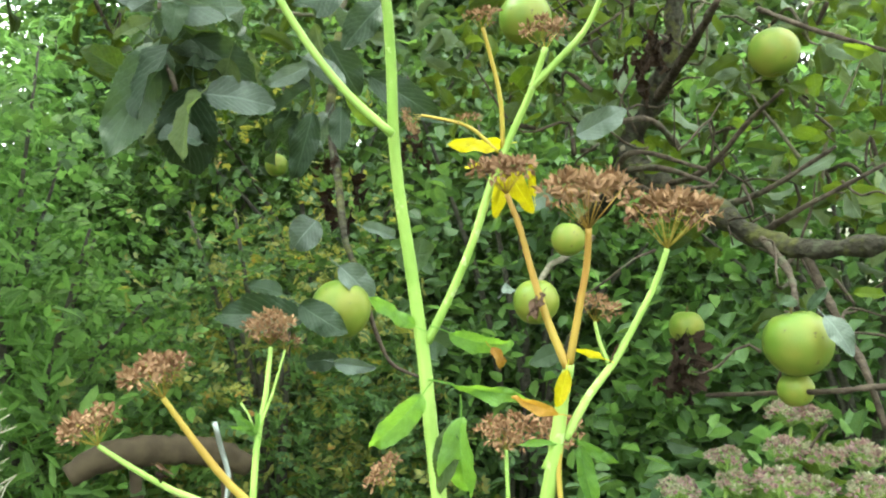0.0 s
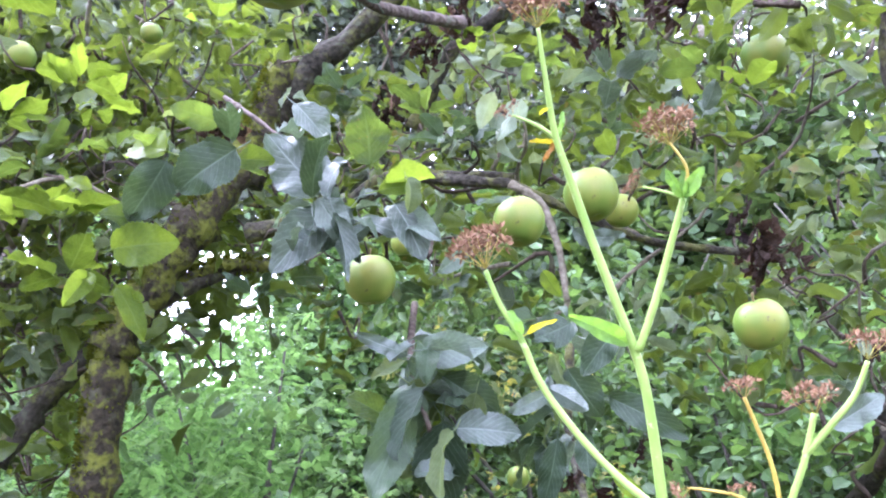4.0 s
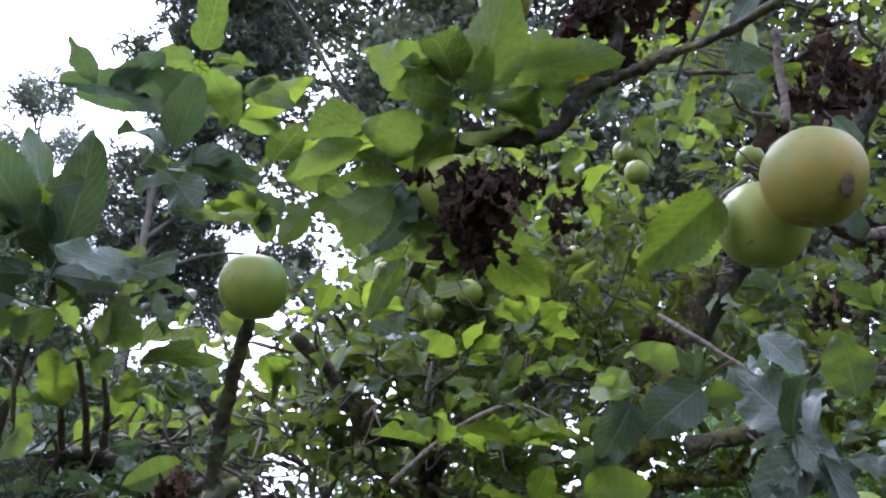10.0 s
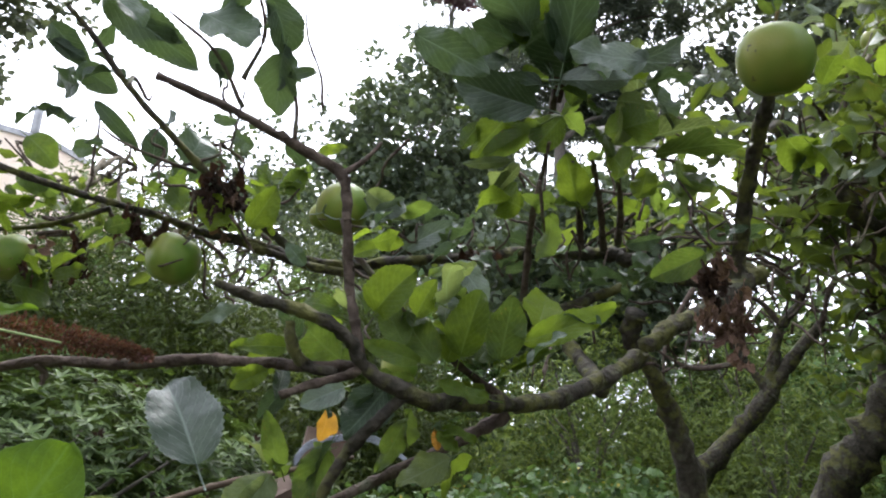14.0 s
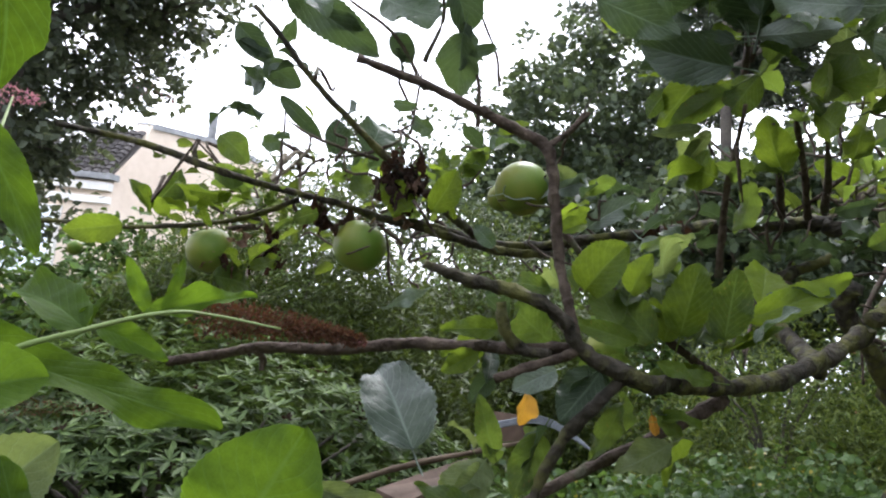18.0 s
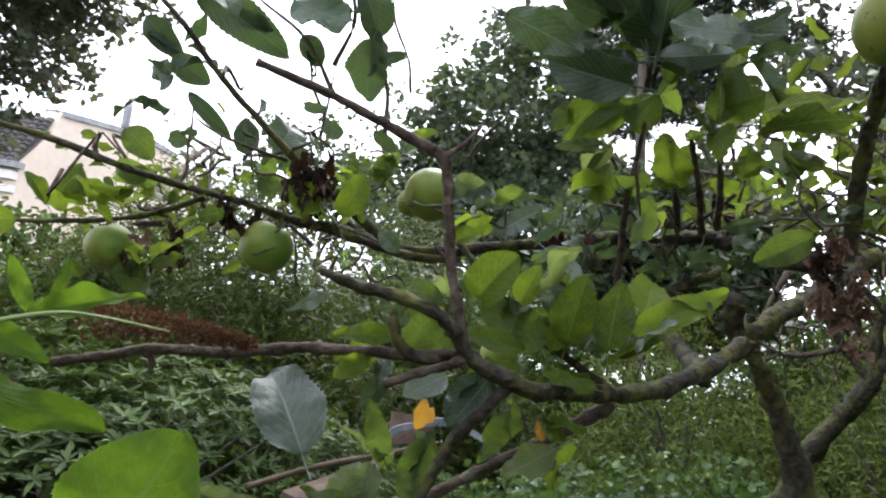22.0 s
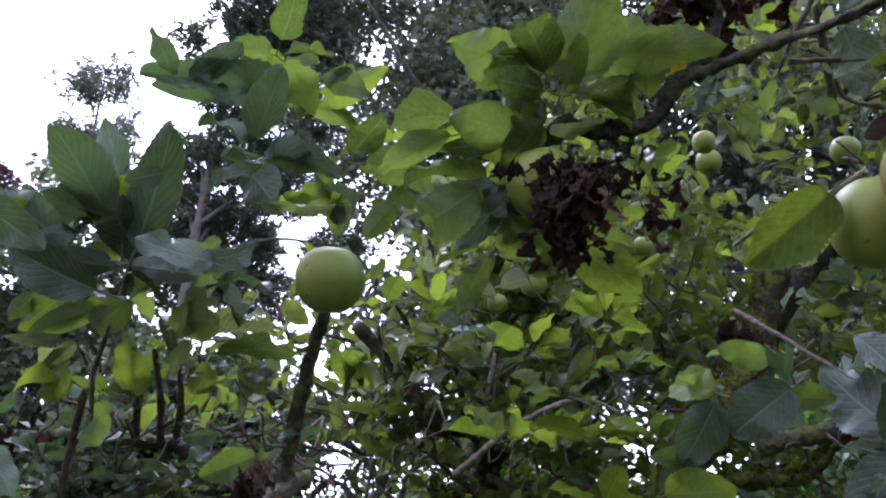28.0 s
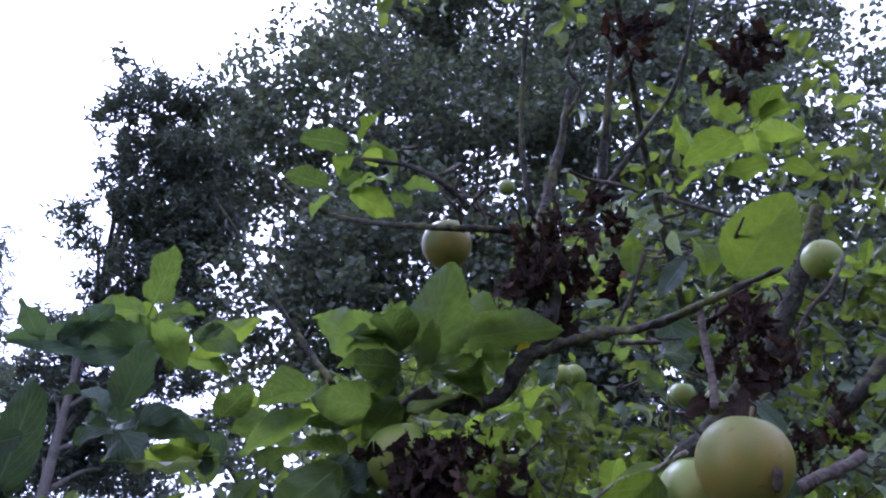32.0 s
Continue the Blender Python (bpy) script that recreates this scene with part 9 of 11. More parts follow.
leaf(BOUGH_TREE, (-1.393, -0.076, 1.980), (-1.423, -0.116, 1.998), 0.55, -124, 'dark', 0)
leaf(BOUGH_TREE, (-1.497, -0.183, 1.926), (-1.479, -0.153, 1.890), 0.66, 75, 'green', 2)
leaf(BOUGH_TREE, (-1.408, -0.486, 1.795), (-1.390, -0.553, 1.772), 0.60, -107, 'bright', 0)
leaf(BOUGH_TREE, (-1.412, -0.453, 1.819), (-1.386, -0.478, 1.854), 0.50, -94, 'bright', 1)
leaf(BOUGH_TREE, (-1.417, -0.430, 1.815), (-1.407, -0.454, 1.838), 0.60, -111, 'bright', 2)
leaf(BOUGH_TREE, (-1.459, -0.456, 1.841), (-1.457, -0.422, 1.887), 0.70, 137, 'green', 3)
leaf(BOUGH_TREE, (-1.448, -0.540, 1.789), (-1.467, -0.497, 1.784), 0.50, 101, 'yellow', 4)
leaf(BOUGH_TREE, (-1.470, -0.356, 1.864), (-1.483, -0.449, 1.873), 0.40, -125, 'bright', 5)
leaf(BOUGH_TREE, (-1.464, -0.335, 1.899), (-1.451, -0.380, 1.873), 0.50, -99, 'green', 0)
leaf(BOUGH_TREE, (-1.458, -0.384, 1.900), (-1.458, -0.324, 1.873), 0.60, 94, 'green', 1)
leaf(BOUGH_TREE, (-1.531, -0.266, 1.852), (-1.532, -0.215, 1.876), 0.50, 99, 'green', 2)
leaf(BOUGH_TREE, (-1.478, -0.425, 1.757), (-1.479, -0.406, 1.734), 0.60, 85, 'bright', 3)
leaf(BOUGH_TREE, (-1.488, -0.368, 1.747), (-1.514, -0.305, 1.748), 0.80, 80, 'green', 4)
leaf(BOUGH_TREE, (-1.454, -0.034, 1.915), (-1.449, -0.062, 1.937), 0.60, -88, 'green', 5)
leaf(BOUGH_TREE, (-1.465, -0.100, 1.901), (-1.466, -0.118, 1.864), 0.70, -75, 'bright', 0)
leaf(BOUGH_TREE, (-1.460, -0.048, 1.897), (-1.450, -0.022, 1.872), 0.50, 62, 'bright', 1)
leaf(BOUGH_TREE, (-1.494, -0.011, 1.946), (-1.495, 0.022, 1.996), 0.60, 108, 'green', 2)
leaf(BOUGH_TREE, (-1.488, 0.053, 1.924), (-1.451, 0.127, 1.942), 0.50, 87, 'grey', 3)
leaf(BOUGH_TREE, (-1.473, 0.141, 1.895), (-1.450, 0.180, 1.877), 0.60, 106, 'bright', 4)
leaf(BOUGH_TREE, (-1.510, 0.200, 1.890), (-1.472, 0.268, 1.946), 0.35, 96, 'grey', 0)
leaf(BOUGH_TREE, (-1.163, 0.294, 2.084), (-1.104, 0.370, 2.075), 0.45, -60, 'grey', 0)
leaf(BOUGH_TREE, (-1.193, 0.328, 2.064), (-1.159, 0.353, 2.116), 0.75, -13, 'green', 1)
leaf(BOUGH_TREE, (-1.179, 0.300, 2.080), (-1.128, 0.346, 2.055), 0.41, 11, 'green', 1)
leaf(BOUGH_TREE, (-1.154, 0.346, 2.087), (-1.091, 0.400, 2.118), 0.67, -27, 'bright', 3)
leaf(BOUGH_TREE, (-1.210, 0.370, 2.107), (-1.178, 0.371, 2.159), 0.59, -8, 'bright', 1)
leaf(BOUGH_TREE, (-1.161, 0.354, 2.127), (-1.182, 0.403, 2.117), 0.73, -4, 'bright', 5)
leaf(BOUGH_TREE, (-1.130, 0.392, 2.074), (-1.022, 0.428, 2.102), 0.22, -6, 'dark', 4)
leaf(BOUGH_TREE, (-1.160, 0.418, 2.078), (-1.121, 0.378, 2.145), 0.72, 40, 'under', 5)
leaf(BOUGH_TREE, (-1.133, 0.410, 2.095), (-1.104, 0.441, 2.038), 0.71, 29, 'dark', 5)
leaf(BOUGH_TREE, (-1.196, 0.283, 2.087), (-1.278, 0.191, 2.087), 0.45, 53, 'dark', 0)
leaf(BOUGH_TREE, (-1.236, 0.312, 2.113), (-1.250, 0.241, 2.113), 0.68, -1, 'green', 1)
leaf(BOUGH_TREE, (-1.265, 0.303, 2.105), (-1.298, 0.258, 2.056), 0.72, -18, 'under', 1)
leaf(BOUGH_TREE, (-1.262, 0.276, 2.074), (-1.299, 0.227, 2.004), 0.56, 81, 'bright', 2)
leaf(BOUGH_TREE, (-1.269, 0.296, 2.094), (-1.329, 0.285, 2.108), 0.67, -28, 'green', 3)
leaf(BOUGH_TREE, (-1.271, 0.277, 2.074), (-1.271, 0.333, 2.098), 0.72, 59, 'bright', 4)
leaf(BOUGH_TREE, (-1.236, 0.305, 2.046), (-1.315, 0.249, 2.011), 0.45, 49, 'green', 3)
leaf(BOUGH_TREE, (-1.257, 0.312, 2.058), (-1.297, 0.254, 2.036), 0.56, -11, 'bright', 3)
leaf(BOUGH_TREE, (-1.262, 0.318, 2.071), (-1.286, 0.244, 2.084), 0.61, -59, 'green', 4)
leaf(BOUGH_TREE, (-1.222, 0.332, 2.060), (-1.240, 0.296, 2.007), 0.78, 80, 'green', 3)
leaf(BOUGH_TREE, (-1.254, 0.345, 2.078), (-1.264, 0.391, 2.063), 0.72, -12, 'green', 3)
leaf(BOUGH_TREE, (-1.236, 0.338, 2.067), (-1.185, 0.338, 2.086), 0.52, -47, 'green', 5)
leaf(BOUGH_TREE, (-1.122, 0.425, 1.991), (-1.000, 0.473, 1.996), 0.34, -35, 'green', 0)
leaf(BOUGH_TREE, (-1.128, 0.459, 1.990), (-1.144, 0.527, 1.946), 0.74, 37, 'green', 4)
leaf(BOUGH_TREE, (-1.158, 0.428, 2.022), (-1.079, 0.476, 2.066), 0.50, -5, 'under', 3)
leaf(BOUGH_TREE, (-1.148, 0.360, 2.015), (-1.057, 0.398, 2.020), 0.56, -59, 'green', 0)
leaf(BOUGH_TREE, (-1.192, 0.367, 2.041), (-1.114, 0.370, 2.036), 0.61, 0, 'green', 4)
leaf(BOUGH_TREE, (-1.179, 0.372, 2.023), (-1.137, 0.407, 2.007), 0.64, -2, 'green', 4)
leaf(BOUGH_TREE, (-1.249, 0.383, 1.939), (-1.212, 0.338, 1.993), 0.67, 3, 'bright', 2)
leaf(BOUGH_TREE, (-1.276, 0.397, 1.956), (-1.243, 0.395, 2.011), 0.72, 24, 'green', 3)
leaf(BOUGH_TREE, (-1.283, 0.393, 1.954), (-1.269, 0.364, 1.988), 0.66, -25, 'bright', 1)
leaf(BOUGH_TREE, (-1.287, 0.305, 1.933), (-1.344, 0.274, 1.967), 0.78, 84, 'bright', 2)
leaf(BOUGH_TREE, (-1.309, 0.300, 1.944), (-1.332, 0.245, 1.953), 0.74, 24, 'bright', 1)
leaf(BOUGH_TREE, (-1.334, 0.320, 1.940), (-1.353, 0.273, 1.980), 0.56, 7, 'bright', 1)
leaf(BOUGH_TREE, (-1.149, 0.418, 1.933), (-1.147, 0.432, 1.984), 0.67, -129, 'bright', 2)
leaf(BOUGH_TREE, (-1.168, 0.431, 1.936), (-1.141, 0.444, 1.963), 0.71, 38, 'green', 5)
leaf(BOUGH_TREE, (-1.151, 0.434, 1.952), (-1.151, 0.474, 1.963), 0.54, 5, 'dark', 1)
leaf(BOUGH_TREE, (-1.247, 0.341, 1.936), (-1.327, 0.318, 1.951), 0.56, 20, 'green', 2)
leaf(BOUGH_TREE, (-1.285, 0.353, 1.929), (-1.324, 0.395, 1.880), 0.48, 12, 'green', 4)
leaf(BOUGH_TREE, (-1.250, 0.335, 1.934), (-1.225, 0.380, 1.934), 0.43, -3, 'green', 5)
leaf(BOUGH_TREE, (-1.256, 0.269, 1.989), (-1.282, 0.212, 1.976), 0.34, 67, 'under', 0)
leaf(BOUGH_TREE, (-1.300, 0.304, 2.002), (-1.344, 0.287, 1.972), 0.49, 27, 'under', 3)
leaf(BOUGH_TREE, (-1.308, 0.295, 1.994), (-1.357, 0.276, 1.988), 0.73, -30, 'under', 1)
leaf(BOUGH_TREE, (-1.168, 0.251, 2.142), (-1.143, 0.156, 2.229), 0.56, 41, 'dark', 3)
leaf(BOUGH_TREE, (-1.198, 0.246, 2.140), (-1.195, 0.251, 2.220), 0.61, -56, 'bright', 4)
leaf(BOUGH_TREE, (-1.205, 0.272, 2.175), (-1.257, 0.183, 2.172), 0.59, -50, 'green', 4)
leaf(BOUGH_TREE, (-1.182, 0.283, 2.125), (-1.168, 0.234, 2.296), 0.34, 68, 'dark', 2)
leaf(BOUGH_TREE, (-1.226, 0.321, 2.143), (-1.207, 0.174, 2.167), 0.69, 27, 'dark', 5)
leaf(BOUGH_TREE, (-1.183, 0.272, 2.133), (-1.224, 0.225, 2.277), 0.65, -59, 'dark', 1)
leaf(BOUGH_TREE, (-1.016, 0.314, 2.306), (-1.081, 0.238, 2.315), 0.45, 56, 'dark', 0)
leaf(BOUGH_TREE, (-1.037, 0.322, 2.325), (-1.099, 0.300, 2.351), 0.53, -45, 'under', 3)
leaf(BOUGH_TREE, (-1.026, 0.330, 2.314), (-0.995, 0.257, 2.298), 0.60, -2, 'dark', 5)
leaf(BOUGH_TREE, (-1.154, 0.294, 2.105), (-1.072, 0.281, 2.253), 0.45, -10, 'dark', 0)
leaf(BOUGH_TREE, (-1.186, 0.316, 2.112), (-1.074, 0.328, 2.135), 0.44, -4, 'dark', 4)
leaf(BOUGH_TREE, (-1.171, 0.318, 2.102), (-1.141, 0.218, 2.151), 0.61, 56, 'dark', 1)
leaf(BOUGH_TREE, (-1.030, 0.348, 2.225), (-0.987, 0.409, 2.155), 0.56, -59, 'dark', 0)
leaf(BOUGH_TREE, (-1.054, 0.362, 2.233), (-1.055, 0.415, 2.197), 0.68, 8, 'green', 1)
leaf(BOUGH_TREE, (-1.075, 0.355, 2.249), (-1.065, 0.436, 2.253), 0.66, 2, 'green', 1)
leaf(BOUGH_TREE, (-1.263, 0.237, 2.122), (-1.292, 0.140, 2.178), 0.56, 72, 'dark', 2)
leaf(BOUGH_TREE, (-1.341, 0.231, 2.152), (-1.338, 0.147, 2.182), 0.49, 31, 'bright', 3)
leaf(BOUGH_TREE, (-1.316, 0.250, 2.158), (-1.280, 0.168, 2.183), 0.43, 23, 'bright', 1)
leaf(BOUGH_TREE, (-1.001, 0.362, 2.289), (-0.996, 0.325, 2.365), 0.78, 39, 'green', 2)
leaf(BOUGH_TREE, (-1.034, 0.399, 2.336), (-1.059, 0.381, 2.395), 0.51, -51, 'bright', 1)
leaf(BOUGH_TREE, (-0.999, 0.364, 2.312), (-0.980, 0.348, 2.376), 0.73, -17, 'bright', 3)
leaf(BOUGH_TREE, (-0.959, 0.389, 2.280), (-0.915, 0.353, 2.350), 0.34, 9, 'green', 4)
leaf(BOUGH_TREE, (-0.977, 0.413, 2.307), (-0.991, 0.368, 2.331), 0.50, -24, 'green', 3)
leaf(BOUGH_TREE, (-0.974, 0.398, 2.300), (-0.926, 0.391, 2.322), 0.57, 2, 'dark', 1)
leaf(BOUGH_TREE, (-0.949, 0.401, 2.306), (-0.899, 0.473, 2.372), 0.45, -72, 'bright', 3)
leaf(BOUGH_TREE, (-0.981, 0.432, 2.335), (-0.962, 0.499, 2.358), 0.74, 52, 'under', 1)
leaf(BOUGH_TREE, (-0.970, 0.410, 2.316), (-0.983, 0.487, 2.355), 0.50, -25, 'green', 3)
leaf(BOUGH_TREE, (-1.164, 0.304, 2.172), (-1.184, 0.262, 2.178), 0.56, 63, 'green', 2)
leaf(BOUGH_TREE, (-1.171, 0.343, 2.171), (-1.183, 0.307, 2.179), 0.55, 30, 'green', 1)
leaf(BOUGH_TREE, (-1.180, 0.311, 2.183), (-1.191, 0.275, 2.193), 0.49, -17, 'dark', 3)
leaf(BOUGH_TREE, (-0.972, 0.473, 2.189), (-1.012, 0.391, 2.169), 0.34, 50, 'bright', 2)
leaf(BOUGH_TREE, (-0.993, 0.487, 2.206), (-1.003, 0.415, 2.195), 0.64, 31, 'bright', 5)
leaf(BOUGH_TREE, (-0.997, 0.499, 2.197), (-0.979, 0.444, 2.206), 0.67, 52, 'bright', 4)
leaf(BOUGH_TREE, (-1.125, 0.364, 2.056), (-1.061, 0.390, 2.030), 0.45, -29, 'under', 0)
leaf(BOUGH_TREE, (-1.134, 0.378, 2.049), (-1.095, 0.369, 2.006), 0.71, -21, 'under', 1)
leaf(BOUGH_TREE, (-1.144, 0.383, 2.073), (-1.140, 0.379, 2.030), 0.63, -15, 'under', 1)
leaf(BOUGH_TREE, (-1.154, 0.370, 1.991), (-1.097, 0.380, 1.946), 0.67, -86, 'bright', 0)
leaf(BOUGH_TREE, (-1.177, 0.383, 1.986), (-1.203, 0.390, 2.041), 0.58, 14, 'green', 4)
leaf(BOUGH_TREE, (-1.199, 0.385, 1.997), (-1.153, 0.344, 1.995), 0.58, 36, 'green', 3)
leaf(BOUGH_TREE, (-1.140, 0.471, 1.977), (-1.088, 0.497, 1.943), 0.45, -93, 'green', 0)
leaf(BOUGH_TREE, (-1.154, 0.488, 1.998), (-1.134, 0.497, 1.949), 0.61, -53, 'bright', 1)
leaf(BOUGH_TREE, (-1.176, 0.507, 2.010), (-1.155, 0.506, 2.049), 0.67, 31, 'green', 5)
leaf(BOUGH_TREE, (-1.221, 0.242, 2.120), (-1.268, 0.196, 2.137), 0.45, 91, 'dark', 2)
leaf(BOUGH_TREE, (-1.235, 0.249, 2.144), (-1.187, 0.224, 2.173), 0.53, -18, 'dark', 5)
leaf(BOUGH_TREE, (-1.303, 0.265, 2.152), (-1.303, 0.226, 2.137), 0.51, -52, 'bright', 1)
leaf(BOUGH_TREE, (-0.987, 0.498, 2.172), (-0.992, 0.460, 2.247), 0.45, 34, 'dark', 0)
leaf(BOUGH_TREE, (-1.003, 0.514, 2.168), (-0.992, 0.490, 2.223), 0.71, 34, 'green', 1)
leaf(BOUGH_TREE, (-1.011, 0.532, 2.206), (-1.012, 0.505, 2.261), 0.73, 11, 'dark', 1)
leaf(BOUGH_TREE, (-1.296, 0.237, 2.054), (-1.309, 0.208, 2.014), 0.56, 68, 'green', 3)
leaf(BOUGH_TREE, (-1.335, 0.265, 2.075), (-1.301, 0.255, 2.079), 0.53, 7, 'under', 4)
leaf(BOUGH_TREE, (-1.329, 0.240, 2.083), (-1.351, 0.216, 2.101), 0.44, -23, 'bright', 1)
leaf(BOUGH_TREE, (-0.996, 0.573, 1.996), (-0.954, 0.592, 1.947), 0.45, -73, 'bright', 3)
leaf(BOUGH_TREE, (-0.984, 0.598, 2.019), (-0.960, 0.619, 1.993), 0.55, -32, 'green', 1)
leaf(BOUGH_TREE, (-1.046, 0.609, 2.002), (-1.017, 0.588, 2.018), 0.71, 22, 'bright', 3)
leaf(BOUGH_TREE, (-1.019, 0.550, 2.010), (-1.047, 0.631, 1.978), 0.56, -22, 'bright', 2)
leaf(BOUGH_TREE, (-1.036, 0.565, 2.012), (-1.070, 0.616, 1.965), 0.40, 59, 'dark', 5)
leaf(BOUGH_TREE, (-1.042, 0.580, 2.029), (-1.061, 0.639, 2.006), 0.42, -22, 'dark', 4)
leaf(BOUGH_TREE, (-1.437, -0.057, 1.755), (-1.450, -0.120, 1.726), 0.30, -128, 'grey', 2)
leaf(BOUGH_TREE, (-1.531, -0.266, 1.852), (-1.531, -0.298, 1.835), 0.40, -75, 'green', 3)
leaf(BOUGH_TREE, (-1.149, 0.530, 1.875), (-1.192, 0.474, 1.837), 0.60, -97, 'green', 3)
leaf(BOUGH_TREE, (-1.072, 0.538, 1.898), (-1.101, 0.513, 1.893), 0.30, -76, 'dark', 4)
leaf(BOUGH_TREE, (-1.290, 0.488, 1.906), (-1.261, 0.532, 1.919), 0.60, 124, 'dark', 5)
leaf(BOUGH_TREE, (-1.406, 0.254, 1.859), (-1.371, 0.304, 1.810), 0.60, 58, 'grey', 0)
leaf(BOUGH_TREE, (-1.426, 0.123, 1.925), (-1.398, 0.167, 1.934), 0.70, 128, 'grey', 1)
leaf(OLD_TREE, (-0.730, 0.557, 2.076), (-0.677, 0.549, 2.102), 0.80, 140, 'bright', 4)
leaf(OLD_TREE, (-0.712, 0.561, 2.090), (-0.762, 0.553, 2.088), 0.60, -103, 'green', 5)
spur(BOUGH_TREE, (-1.468, 0.170, 1.926), 5, 0.060, 325, (0, 0, 1), 'green', 1.0, 0.60, 0.0)
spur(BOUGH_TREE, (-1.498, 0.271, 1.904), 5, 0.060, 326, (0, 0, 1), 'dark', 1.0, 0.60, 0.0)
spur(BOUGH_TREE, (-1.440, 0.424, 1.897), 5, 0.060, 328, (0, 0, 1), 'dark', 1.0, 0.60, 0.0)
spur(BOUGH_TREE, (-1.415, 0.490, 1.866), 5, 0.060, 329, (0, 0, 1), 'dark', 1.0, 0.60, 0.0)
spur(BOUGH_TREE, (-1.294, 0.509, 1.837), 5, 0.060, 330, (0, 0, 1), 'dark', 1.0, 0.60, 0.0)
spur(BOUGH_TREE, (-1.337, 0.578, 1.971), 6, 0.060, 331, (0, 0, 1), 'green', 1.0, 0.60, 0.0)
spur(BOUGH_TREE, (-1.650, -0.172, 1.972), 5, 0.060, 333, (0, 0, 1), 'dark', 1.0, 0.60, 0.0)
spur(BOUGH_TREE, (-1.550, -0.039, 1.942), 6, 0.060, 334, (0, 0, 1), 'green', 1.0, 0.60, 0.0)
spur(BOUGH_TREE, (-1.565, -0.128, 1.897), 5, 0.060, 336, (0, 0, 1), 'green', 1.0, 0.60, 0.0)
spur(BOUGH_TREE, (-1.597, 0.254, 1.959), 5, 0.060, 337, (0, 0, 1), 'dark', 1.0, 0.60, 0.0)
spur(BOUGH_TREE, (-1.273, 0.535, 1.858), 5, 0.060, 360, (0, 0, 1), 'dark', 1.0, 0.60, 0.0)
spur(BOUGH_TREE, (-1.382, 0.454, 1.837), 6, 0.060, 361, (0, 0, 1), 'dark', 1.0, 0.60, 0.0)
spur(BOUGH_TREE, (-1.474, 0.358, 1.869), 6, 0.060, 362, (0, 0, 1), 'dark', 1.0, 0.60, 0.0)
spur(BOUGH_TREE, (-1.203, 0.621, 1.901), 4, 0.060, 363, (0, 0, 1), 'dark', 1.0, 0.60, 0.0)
spur(BOUGH_TREE, (-1.469, -0.409, 1.832), 6, 0.055, 369, (0, 0, 1), 'bright', 1.0, 0.60, 0.0)
spur(BOUGH_TREE, (-1.477, -0.314, 1.853), 5, 0.055, 370, (0, 0, 1), 'green', 1.0, 0.60, 0.0)
spur(BOUGH_TREE, (-1.518, -0.184, 1.913), 5, 0.050, 371, (0, 0, 1), 'green', 1.0, 0.60, 0.0)
spur(BOUGH_TREE, (-1.495, -0.030, 1.953), 5, 0.050, 372, (0, 0, 1), 'green', 1.0, 0.60, 0.0)
spur(BOUGH_TREE, (-1.478, 0.019, 1.982), 5, 0.050, 373, (0, 0, 1), 'dark', 1.0, 0.60, 0.0)
spur(BOUGH_TREE, (-1.515, -0.113, 1.911), 5, 0.045, 374, (0, 0, 1), 'bright', 1.0, 0.60, 0.0)
spur(BOUGH_TREE, (-1.491, -0.329, 1.760), 5, 0.060, 375, (0, 0, 1), 'bright', 1.0, 0.60, 0.0)
withered(BOUGH_TREE, (-1.010, 0.457, 1.805), 7, 0.045, 377, "pinkbrown")
withered(BOUGH_TREE, (-1.013, 0.473, 1.767), 4, 0.042, 379, "pinkbrown", 1.0)
withered(BOUGH_TREE, (-1.009, 0.440, 1.833), 6, 0.042, 378)
withered(BOUGH_TREE, (-1.445, -0.106, 1.939), 7, 0.050, 379)
withered(BOUGH_TREE, (-1.533, -0.294, 1.831), 4, 0.050, 380)
withered(BOUGH_TREE, (-1.512, -0.353, 1.804), 3, 0.040, 381)
withered(BOUGH_TREE, (-1.522, -0.218, 1.901), 4, 0.050, 382)
withered(BOUGH_TREE, (-1.510, 0.323, 1.923), 4, 0.050, 383)
withered(BOUGH_TREE, (-1.448, -0.116, 1.952), 5, 0.050, 384)
withered(BOUGH_TREE, (-1.533, -0.168, 1.845), 2, 0.030, 385)
canopy(BOUGH_TREE, [(-2.10, -0.38, 1.95, 0.16, 0.16, 0.09), (-2.03, -0.24, 2.05, 0.16, 0.16, 0.09), (-2.16, -0.46, 2.04, 0.16, 0.16, 0.09), (-1.96, -0.13, 1.94, 0.16, 0.16, 0.09)], 2600, (0.028, 0.05), 388, (CANOPY_LEAF, CANOPY_PALE), mix=0.1, knot=3, spread=0.04, twigs=3)
tangle(BOUGH_TREE, (-1.323, 0.545, 1.875), 14, 0.12, 387, 0.0022, 0.080)
tangle(BOUGH_TREE, (-1.412, 0.487, 1.885), 10, 0.12, 388, 0.0022, 0.080)
tangle(BOUGH_TREE, (-1.166, 0.595, 1.873), 10, 0.12, 389, 0.0022, 0.080)
tangle(BOUGH_TREE, (-1.465, 0.360, 1.907), 8, 0.12, 390, 0.0022, 0.080)
tangle(BOUGH_TREE, (-1.523, -0.200, 1.894), 8, 0.10, 394, 0.0022, 0.080)
tangle(BOUGH_TREE, (-1.569, -0.068, 1.882), 8, 0.10, 395, 0.0022, 0.080)
tangle(BOUGH_TREE, (-1.449, -0.260, 1.974), 8, 0.10, 396, 0.0022, 0.080)
tangle(BOUGH_TREE, (-1.497, -0.081, 1.956), 8, 0.12, 397, 0.0022, 0.080)
